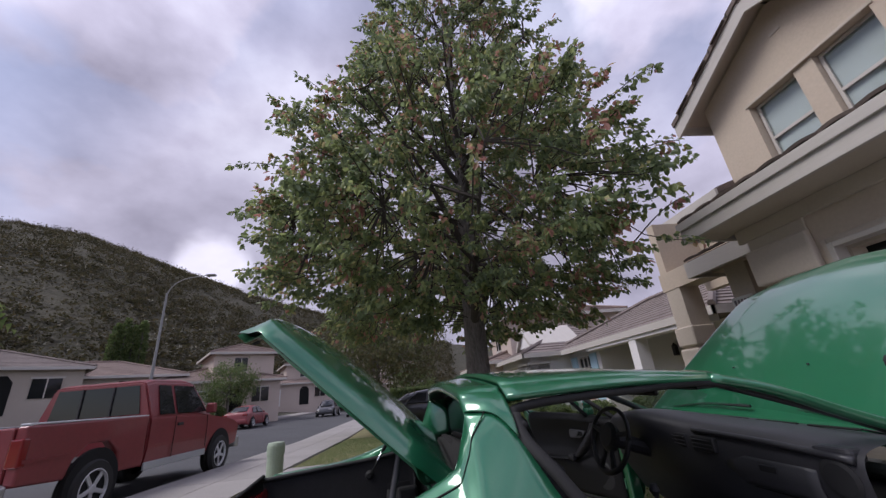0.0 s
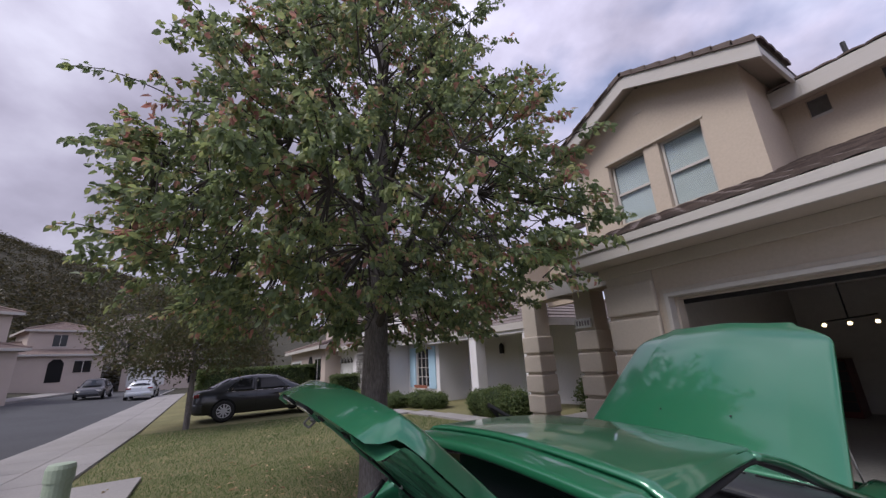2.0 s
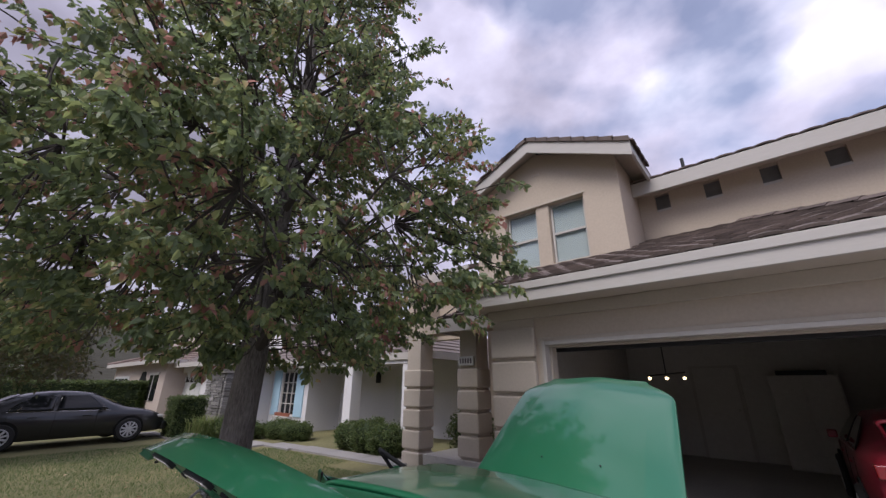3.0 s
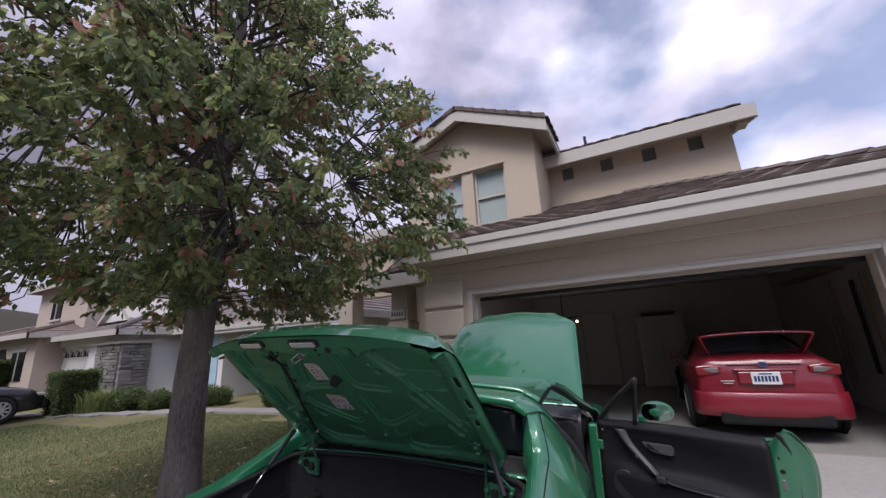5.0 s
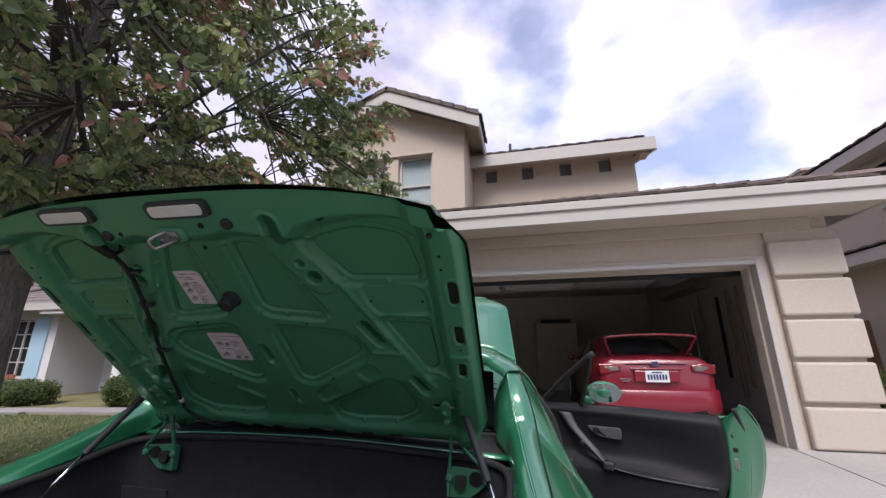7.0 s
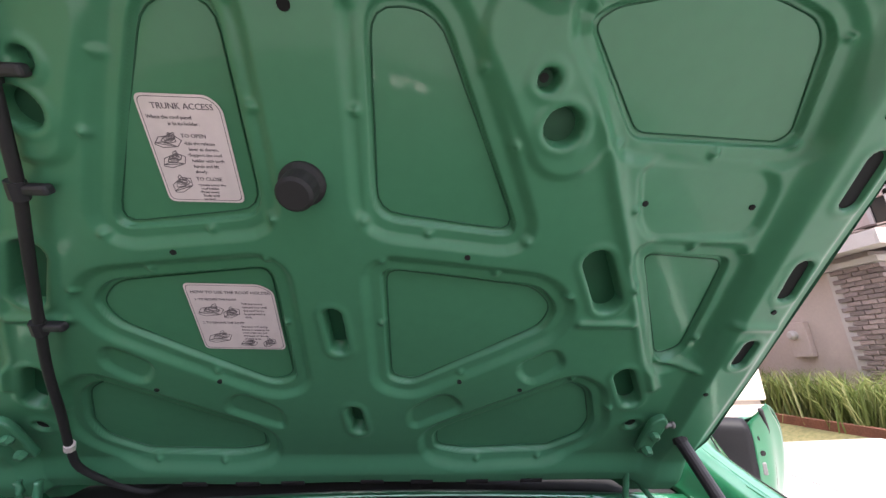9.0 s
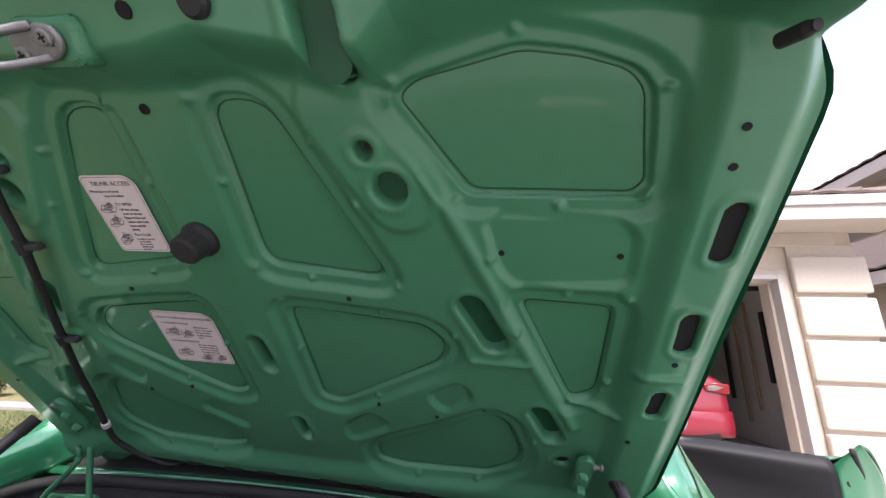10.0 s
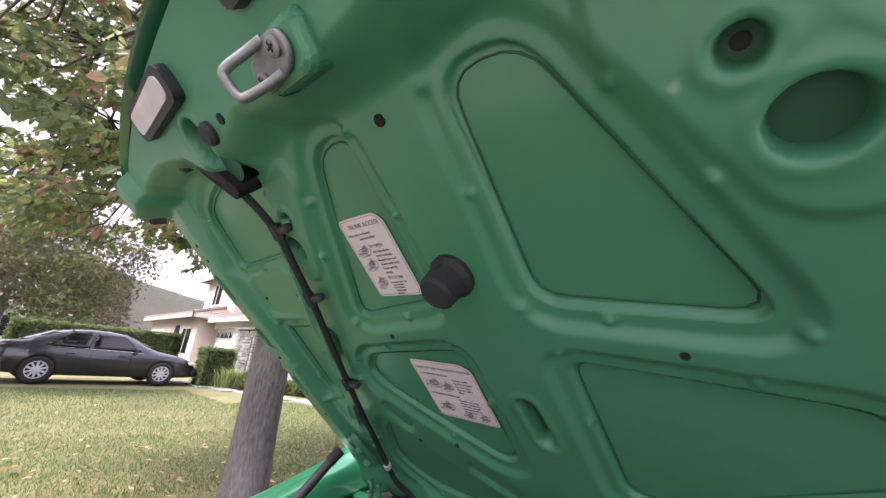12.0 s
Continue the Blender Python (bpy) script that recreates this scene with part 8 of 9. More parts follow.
def hot_saloon():
    """Red winged saloon in the garage, seen from the back."""
    m = Matrix.Translation((1.24, 8.17, 0.0)) @ pose(0, 0, 0, 0, 0, -1) @ Matrix.Diagonal((0.93, 1.0, 0.96, 1.0))
    c = saloon("winged_saloon", m, 4.45, 1.70, 1.38, RED, "red sports saloon with tall rear wing in the garage", 0.31, tail=[(0.0, 0.36, 0.88, 0.80, 0.95, 0.66), (0.07, 0.30, 0.94, 0.90, 1.02, 0.70), (0.38, 0.24, 0.96, 0.97, 1.055, 0.70)])
    def wing_edge(k):
        half = [(0.50, 0.30 + k * 1.1, 1.03), (0.545, 0.22 + k, 1.12), (0.600, 0.10 + k * 0.9, 1.27), (0.585, 0.065 + k * 0.9, 1.308), (0.3, 0.055 + k * 0.9, 1.330), (0, 0.05 + k * 0.9, 1.336)]
        return half + [(-x, y, z) for x, y, z in half[-2::-1]]
    part("rear_wing", sheet(bmesh.new(), [wing_edge(0.0), wing_edge(0.10), wing_edge(0.20)], 72, 8, 0.028), RED, c, "tall red rear wing with curved stays", smooth=True)
    for sx in (1, -1):
        part("lens", prism(bmesh.new(), rounded([(sx * 0.50, 0.905), (sx * 0.58, 0.915), (sx * 0.70, 0.895), (sx * 0.60, 0.850), (sx * 0.50, 0.850)], 0.012), 1, -0.034, 0.02, 0.006), LENS_DIM, c)
        part("tail_lens", prism(bmesh.new(), rounded([(sx * 0.46, 0.925), (sx * 0.60, 0.945), (sx * 0.77, 0.935), (sx * 0.76, 0.81), (sx * 0.62, 0.82), (sx * 0.47, 0.845)], 0.02), 1, -0.024, 0.09, 0.012), TAIL, c)
        for k in (0.36, 0.48):
            part("exhaust", lathe(bmesh.new(), [(0.045, 0), (0.048, 0.10), (0.036, 0.10), (0.036, 0.02)], 16, Matrix.Translation((sx * k, 0.05, 0.27)) @ pose(0, 0, 0, 90)), BLACK_PLASTIC, c)
    for z0, z1, hw_ in ((0.585, 0.597, 0.64), (0.935, 0.943, 0.40)):
        part("boot_gap", box(bmesh.new(), (-hw_, -0.012, z0), (hw_, 0.01, z1)), VOID, c)
    part("plate_recess", box(bmesh.new(), (-0.30, -0.045, 0.70), (0.30, 0.0, 0.86), 0.02), RED, c)
    part("boot_lip", box(bmesh.new(), (-0.34, -0.055, 0.865), (0.34, 0.0, 0.89), 0.008), RED, c)
    part("diffuser", box(bmesh.new(), (-0.58, -0.056, 0.20), (0.58, 0.05, 0.36), 0.035), VOID, c, "black rear diffuser")
    pl = part("number_plate", box(bmesh.new(), (-0.155, -0.060, 0.70), (0.155, -0.045, 0.855), 0.006), PLATE, c, "white number plate with plain bars")
    for i in range(7):
        part("plate_bar", box(bmesh.new(), (-0.130 + i * 0.038, -0.063, 0.735), (-0.104 + i * 0.038, -0.060, 0.805)), PLATE_INK, pl)
    part("plate_bar", box(bmesh.new(), (-0.07, -0.063, 0.822), (0.07, -0.060, 0.838)), PLATE_INK, pl)
    em = part("emblem", lathe(bmesh.new(), [(0.045, 0), (0.042, 0.008)], 20, Matrix.Translation((0, -0.03, 0.945)) @ pose(0, 0, 0, 90) @ Matrix.Diagonal((1.3, 0.75, 1, 1))), CHROME, c)
    part("emblem_field", lathe(bmesh.new(), [(0.037, 0), (0.036, 0.010)], 20, Matrix.Translation((0, -0.03, 0.945)) @ pose(0, 0, 0, 90) @ Matrix.Diagonal((1.3, 0.75, 1, 1))), PLATE_INK, em)
    part("badge_bar", box(bmesh.new(), (-0.50, -0.036, 0.735), (-0.34, -0.03, 0.75)), CHROME, c)
    part("badge_bar", box(bmesh.new(), (-0.47, -0.036, 0.705), (-0.36, -0.03, 0.718)), CHROME, c)


hot_saloon()


def pickup():
    d = Vector((-3.55, 0.10, 0)).normalized()
    # right rear wheel stands by the kerb; y of the frame runs forward
    o = Vector((-5.85, -1.27, land_z(-7.5, -1.3) - 0.12)) - d * 1.15 - Vector((d.y, -d.x, 0)) * 0.85
    m = Matrix.Translation(o) @ Matrix.Rotation(math.atan2(-d.x, d.y), 4, "Z") @ Matrix.Diagonal((0.98, 0.98, 1.0, 1))
    m = Matrix.LocRotScale(m.to_translation(), m.to_quaternion(), None)
    t = thing("pickup_truck", m, "faded red extended-cab pickup truck parked at the kerb", "truck")
    # bed: walls with a hollow, cab, bonnet; rear at y 0, front at 5.6
    def solid(name, pts, x0, x1, mm, bev=0.03, parent=t, label=""):
        return part(name, prism(bmesh.new(), pts, 0, x0, x1, bev, 3), mm, parent, label)
    for sx in (1, -1):
        a, b = (0.84, 0.98) if sx > 0 else (-0.98, -0.84)
        solid("bed_side", [(0.0, 0.62), (0.0, 1.28), (2.15, 1.30), (2.15, 0.52), (1.62, 0.52), (1.55, 0.80), (1.33, 0.98), (0.97, 0.98), (0.75, 0.80), (0.68, 0.58)], a, b, RED_OLD)
    boxp("bed_floor", (-0.85, 0.05, 0.68), (0.85, 2.15, 0.76), BLACK_PLASTIC, t)
    boxp("bed_front", (-0.85, 2.08, 0.70), (0.85, 2.15, 1.30), RED_OLD, t)
    boxp("tailgate", (-0.84, -0.02, 0.66), (0.84, 0.06, 1.27), RED_OLD, t, "faded red tailgate", 0.02)
    boxp("tailgate_handle", (-0.14, -0.035, 1.08), (0.14, -0.015, 1.18), BLACK_PLASTIC, t, bevel=0.008)
    rb = boxp("rear_bumper", (-0.95, -0.26, 0.48), (0.95, -0.02, 0.66), CHROME_DULL, t, "dull chrome rear bumper", 0.03)
    boxp("bumper_plate", (-0.16, -0.268, 0.52), (0.16, -0.258, 0.64), PLATE, t)
    for i in range(6):
        boxp("plate_bar", (-0.12 + i * 0.04, -0.272, 0.55), (-0.095 + i * 0.04, -0.268, 0.60), PLATE_INK, t)
    for sx in (1, -1):
        boxp("tail_lamp", (sx * 0.91 - 0.075, -0.03, 0.82), (sx * 0.91 + 0.075, 0.08, 1.14), TAIL, t, bevel=0.02)
        boxp("side_strip", (sx * 0.985 - 0.008, 0.02, 0.86), (sx * 0.985 + 0.008, 0.66, 0.90), RED_OLD, t)
        boxp("bed_rail", (sx * 0.91 - 0.06, 0.02, 1.285), (sx * 0.91 + 0.06, 2.15, 1.31), SILVER, t, bevel=0.01)
    cab = part("cab", bmesh.new(), RED_OLD, t, smooth=False)
    bm = bmesh.new()
    def ring(y, zs, zb, zr, k):
        h = 0.98
        return [(h * 0.96, y, zs), (h, y, zs + 0.3), (h * 0.99, y, zb), (h * k, y, zr - 0.05), (h * k * 0.92, y, zr), (-h * k * 0.92, y, zr), (-h * k, y, zr - 0.05), (-h * 0.99, y, zb), (-h, y, zs + 0.3), (-h * 0.96, y, zs)]
    rows = [ring(2.20, 0.5, 1.26, 1.88, 0.80), ring(2.40, 0.5, 1.26, 1.93, 0.80), ring(3.40, 0.5, 1.25, 1.95, 0.80), ring(3.72, 0.5, 1.24, 1.90, 0.79)]
    rows2 = [ring(4.40, 0.5, 1.20, 1.235, 0.86), ring(5.30, 0.5, 1.08, 1.12, 0.84), ring(5.58, 0.55, 0.98, 1.02, 0.80)]
    vs = [[bm.verts.new(p) for p in r] for r in rows + rows2]
    for a, b in zip(vs, vs[1:]):
        for i in range(9):
            bm.faces.new((a[i], a[i + 1], b[i + 1], b[i]))
    bm.faces.new(vs[0])
    bm.faces.new(vs[-1][::-1])
    bmesh.ops.recalc_face_normals(bm, faces=bm.faces[:])
    bmesh.ops.bevel(bm, geom=bm.edges[:], offset=0.03, segments=2, affect="EDGES")
    bm.to_mesh(cab.data)
    bm.free()
    for sx in (1, -1):
        def sp(y, z):
            q = (z - 1.25) / 0.66
            return (sx * (0.98 - 0.20 * max(0, q) + 0.012), y, z)
        for y0, y1, y2, y3 in ((2.42, 2.86, 2.86, 2.50), (2.95, 3.98, 3.62, 2.95)):
            part("side_window", sheet(bmesh.new(), [[sp(y0, 1.30), sp(y1, 1.30)], [sp(y3, 1.82), sp(y2, 1.82)]], 6, 6, 0.004, sx), WINDOW_DARK, t)
        boxp("door_mirror", (sx * 1.10 - 0.10, 3.88, 1.26), (sx * 1.10 + 0.10, 3.98, 1.46), RED_OLD, t, bevel=0.03)
        part("door_gap", tube(bmesh.new(), [(sx * 0.985, 2.90, 0.55), (sx * 0.99, 2.90, 1.0), (sx * 0.985, 2.90, 1.25)], 0.006, 5), VOID, t)
        part("door_gap", tube(bmesh.new(), [(sx * 0.985, 4.05, 0.6), (sx * 0.99, 4.05, 1.0), (sx * 0.985, 4.02, 1.22)], 0.006, 5), VOID, t)
        boxp("door_handle", (sx * 0.985 - 0.015, 2.98, 1.08), (sx * 0.985 + 0.02, 3.14, 1.13), BLACK_PLASTIC, t, bevel=0.006)
        boxp("rocker", (sx * 0.97 - 0.02, 2.2, 0.44), (sx * 0.97 + 0.015, 4.1, 0.56), SILVER, t, bevel=0.01)
        for y in (1.15, 4.68):
            part("wheel_arch", lathe(bmesh.new(), [(0.47, 0), (0.47, 0.06)], 30, Matrix.Translation((sx * 0.935, y, 0.44)) @ pose(0, 0, 0, 0, 90 * sx, 0)), VOID, t)
            road_wheel(t, Matrix.Translation((sx * 0.905, y, 0.38)) @ pose(0, 0, 0, 0, 90 * sx, 0), 0.38, 0.25, 5)
    part("rear_screen", sheet(bmesh.new(), [[(-0.76, 2.185, 1.34), (0.76, 2.185, 1.34)], [(-0.68, 2.19, 1.82), (0.68, 2.19, 1.82)]], 6, 6, 0.006), WINDOW_DARK, t)
    for x in (-0.26, 0.26):
        boxp("screen_bar", (x - 0.012, 2.168, 1.34), (x + 0.012, 2.182, 1.82), BLACK_PLASTIC, t)
    part("windscreen", sheet(bmesh.new(), [[(-0.80, 4.36, 1.27), (0.80, 4.36, 1.27)], [(-0.72, 3.78, 1.87), (0.72, 3.78, 1.87)]], 6, 6, 0.006), WINDOW_DARK, t)
    boxp("front_bumper", (-0.95, 5.55, 0.42), (0.95, 5.75, 0.66), CHROME_DULL, t, bevel=0.04)


CHROME_DULL = mat("dull_chrome", (0.42, 0.42, 0.43), 0.35, metal=0.8, var=0.1)
pickup()


# ---- neighbouring houses ----
def hip_roof(x0, x1, y0, y1, z, rise, material, parent, label="", over=0.45):
    x0, x1, y0, y1 = x0 - over, x1 + over, y0 - over, y1 + over
    w, d = x1 - x0, y1 - y0
    k = min(w, d) / 2
    if w > d:
        r = [(x0 + k, (y0 + y1) / 2), (x1 - k, (y0 + y1) / 2)]
    else:
        r = [((x0 + x1) / 2, y0 + k), ((x0 + x1) / 2, y1 - k)]
    bm = bmesh.new()
    n = 12
    corners = [(x0, y0), (x1, y0), (x1, y1), (x0, y1)]
    def near(c):
        return min(r, key=lambda q: (q[0] - c[0]) ** 2 + (q[1] - c[1]) ** 2)
    # stepped tile courses on every slope
    for i in range(4):
        a, b = corners[i], corners[(i + 1) % 4]
        ra, rb = near(a), near(b)
        for j in range(n):
            t0, t1 = j / n, (j + 1) / n
            q = [(a[0] + (ra[0] - a[0]) * t0, a[1] + (ra[1] - a[1]) * t0, z + rise * t0 + 0.035), (b[0] + (rb[0] - b[0]) * t0, b[1] + (rb[1] - b[1]) * t0, z + rise * t0 + 0.035),
                 (b[0] + (rb[0] - b[0]) * t1, b[1] + (rb[1] - b[1]) * t1, z + rise * t1), (a[0] + (ra[0] - a[0]) * t1, a[1] + (ra[1] - a[1]) * t1, z + rise * t1)]
            lo = [(q[0][0], q[0][1], z + rise * t0), (q[1][0], q[1][1], z + rise * t0)]
            v = [bm.verts.new(p) for p in q]
            u = [bm.verts.new(p) for p in lo]
            bm.faces.new(v)
            bm.faces.new((u[0], u[1], v[1], v[0]))
    v = [bm.verts.new((c[0], c[1], z)) for c in corners]
    bm.faces.new(v[::-1])
    bmesh.ops.remove_doubles(bm, verts=bm.verts[:], dist=0.001)
    ro = part("roof", bm, material, parent, label)
    for i in range(4):
        a, b = corners[i], corners[(i + 1) % 4]
        lo_, hi_ = (min(a[0], b[0]) - 0.03, min(a[1], b[1]) - 0.03, z - 0.18), (max(a[0], b[0]) + 0.03, max(a[1], b[1]) + 0.03, z + 0.02)
        boxp("fascia", lo_, hi_, WHITE_PAINT, ro)
    for c in corners:
        part("hip_cap", tube(bmesh.new(), [(c[0], c[1], z + 0.06), (*near(c), z + rise + 0.06)], 0.09, 6), material, ro)
    part("hip_cap", tube(bmesh.new(), [(*r[0], z + rise + 0.06), (*r[1], z + rise + 0.06)], 0.09, 6), material, ro)
    return ro


TAN_STUCCO = mat("weathered_tan_stucco", (0.40, 0.35, 0.30), 0.9, var=0.08, big=0.8, fine=20, bump=0.2, bscale=200, dist=0.004)
TILE_GREY = mat("grey_brown_far_tile", (0.17, 0.14, 0.13), 0.9, var=0.3, big=1.5, fine=20, bump=0.3, bscale=40)
TILE_PINK = mat("pinkish_far_tile", (0.20, 0.150, 0.130), 0.9, var=0.25, big=1.5, fine=20, bump=0.3, bscale=40)


def left_neighbour():
    h = thing("neighbour_house", Matrix.Identity(4), "low grey-white stucco house with brown tile roof", "house")
    g, top = -0.35, 2.42
    gy, wy = 9.0, 10.9          # front of the garage wing, front of the main wall
    d0, d1, ex = -24.4, -19.6, -16.9
    boxp("wall", (d0 - 0.5, gy, g), (d0, gy + 0.3, top), GREY_STUCCO, h)
    boxp("wall", (d1, gy, g), (ex, gy + 0.3, top), GREY_STUCCO, h)
    boxp("wall", (d0, gy, 2.05), (d1, gy + 0.3, top), GREY_STUCCO, h)
    boxp("wall", (ex - 0.2, gy + 0.3, g), (ex, wy, top), GREY_STUCCO, h)
    d = boxp("garage_door", (d0, gy + 0.18, g), (d1, gy + 0.25, 2.05), DOOR_WHITE, h, "white panelled garage door with fan lights")
    for i in range(8):
        x0 = d0 + 0.06 + i * 0.59
        for j in range(3):
            boxp("door_panel", (x0, gy + 0.16, g + 0.1 + j * 0.56), (x0 + 0.52, gy + 0.185, g + 0.60 + j * 0.56), DOOR_WHITE, d, bevel=0.012)
        xc = x0 + 0.26
        part("fan_light", prism(bmesh.new(), [(xc - 0.25, 1.62), (xc + 0.25, 1.62), (xc + 0.20, 1.82), (xc, 1.92), (xc - 0.20, 1.82)], 1, gy + 0.15, gy + 0.175), WINDOW_DARK, d)
        for k in (-0.12, 0, 0.12):
            part("glazing_bar", tube(bmesh.new(), [(xc, gy + 0.145, 1.62), (xc + k * 1.3, gy + 0.145, 1.90)], 0.014, 5), DOOR_WHITE, d)
    st = thing("stone_pier", Matrix.Identity(4), "stacked grey stone pier beside the garage door", "pier")
    rr = random.Random(4)
    px0, px1, py1 = -18.6, ex + 0.02, gy + 0.85
    z = g
    while z < 1.95:
        hh = rr.uniform(0.09, 0.15)
        x = px0
        while x < px1 - 0.05:
            ww = min(rr.uniform(0.25, 0.6), px1 - x)
            boxp("stone", (x, gy - 0.13 - rr.uniform(0, 0.05), z), (x + ww - 0.012, gy, z + hh - 0.012), STONE, st, bevel=0.012)
            x += ww
        y = gy - 0.10
        while y < py1 - 0.05:
            ww = min(rr.uniform(0.22, 0.5), py1 - y)
            boxp("stone", (px1 - 0.02, y, z), (px1 + 0.12 + rr.uniform(0, 0.05), y + ww - 0.012, z + hh - 0.012), STONE, st, bevel=0.012)
            y += ww
        z += hh
    boxp("cap", (px0 - 0.06, gy - 0.22, 1.98), (px1 + 0.22, py1 + 0.04, 2.08), WHITE_PAINT, st, bevel=0.01)
    # street-facing wall with the shuttered window
    a, b, z0, z1, corner = -16.05, -14.85, 0.40, 2.05, -13.95
    e = boxp("wall", (ex, wy, g), (a, wy + 0.2, top), GREY_STUCCO, h)
    boxp("wall", (b, wy, g), (corner, wy + 0.2, top), GREY_STUCCO, h)
    boxp("wall", (a, wy, g), (b, wy + 0.2, z0), GREY_STUCCO, h)
    boxp("wall", (a, wy, z1), (b, wy + 0.2, top), GREY_STUCCO, h)
    wn_ = boxp("window", (a, wy + 0.08, z0), (b, wy + 0.12, z1), WINDOW_DARK, e, "white framed window with pale blue shutters")
    for x in (a, a + 0.38, a + 0.78, b - 0.05):
        boxp("frame", (x, wy + 0.04, z0), (x + 0.05, wy + 0.08, z1), WHITE_PAINT, wn_)
    for zz in (z0, z0 + 0.4, z0 + 0.8, z0 + 1.2, z1 - 0.05):
        boxp("frame", (a, wy + 0.045, zz), (b, wy + 0.08, zz + 0.03), WHITE_PAINT, wn_)
    for x in (a - 0.62, b + 0.04):
        boxp("shutter", (x, wy - 0.05, z0 - 0.04), (x + 0.58, wy - 0.005, z1 + 0.06), SHUTTER, e, "pale blue shutter", 0.006)
    boxp("flower_box", (a, wy - 0.25, z0 - 0.14), (b, wy - 0.03, z0 - 0.04), WHITE_PAINT, e, bevel=0.01)
    for i in range(7):
        part("flower_pot", lathe(bmesh.new(), [(0.05, 0), (0.065, 0.1), (0.07, 0.12)], 10, Matrix.Translation((a + 0.1 + i * 0.165, wy - 0.14, z0 - 0.04))), POT, e)
    # recessed porch
    boxp("wall", (corner - 0.2, wy + 0.2, g), (corner, 12.6, top), GREY_STUCCO, h)
    boxp("wall", (corner, 12.4, g), (-7.6, 12.6, top), GREY_STUCCO, h)
    boxp("wall", (-7.8, 12.6, g), (-7.6, 17.0, top), GREY_STUCCO, h)
    fd = boxp("front_door", (-10.6, 12.36, g + 0.15), (-9.6, 12.4, 1.85), DOOR_WHITE, h, "pale panelled front door with a screen", 0.01)
    for i in range(4):
        boxp("door_panel", (-10.5 + (i % 2) * 0.45, 12.34, g + 0.3 + (i // 2) * 0.85), (-10.15 + (i % 2) * 0.45, 12.365, g + 1.0 + (i // 2) * 0.85), DOOR_WHITE, fd, bevel=0.01)
    for x in (-10.75, -8.0):
        boxp("porch_post", (x - 0.20, 10.4, g), (x + 0.20, 10.8, 2.2), GREY_STUCCO, h, bevel=0.01)
    boxp("porch_beam", (corner, 10.38, 2.15), (-7.6, 10.82, top), GREY_STUCCO, h, bevel=0.01)
    lt = boxp("wall_lantern", (-11.55, 12.22, 1.62), (-11.40, 12.36, 1.90), BLACK_PLASTIC, h, bevel=0.02)
    part("lantern_cap", lathe(bmesh.new(), [(0.11, 1.90), (0.06, 1.97), (0.02, 2.03)], 10, Matrix.Translation((-11.475, 12.29, 0))), BLACK_PLASTIC, lt)
    hip_roof(d0 - 0.5, ex, gy, 17, top + 0.04, 1.75, TILE_GREY, h, "brown concrete tile hip roof")
    hip_roof(-17.6, -7.6, wy - 0.1, 17.0, top + 0.02, 1.65, TILE_GREY, h)
    # small gable over the garage
    xm = -19.0
    gb = part("small_gable", prism(bmesh.new(), [(xm - 1.1, 2.95), (xm + 1.1, 2.95), (xm, 3.75)], 1, gy + 0.5, gy + 3.0), GREY_STUCCO, h)
    for q in (1, -1):
        part("rake_board", prism(bmesh.new(), [(xm + q * 1.3, 2.82), (xm, 3.80), (xm, 3.98), (xm + q * 1.3, 3.0)], 1, gy + 0.35, gy + 3.0), WHITE_PAINT, gb)


POT = mat("terracotta", (0.35, 0.13, 0.08), 0.8, var=0.2)
left_neighbour()


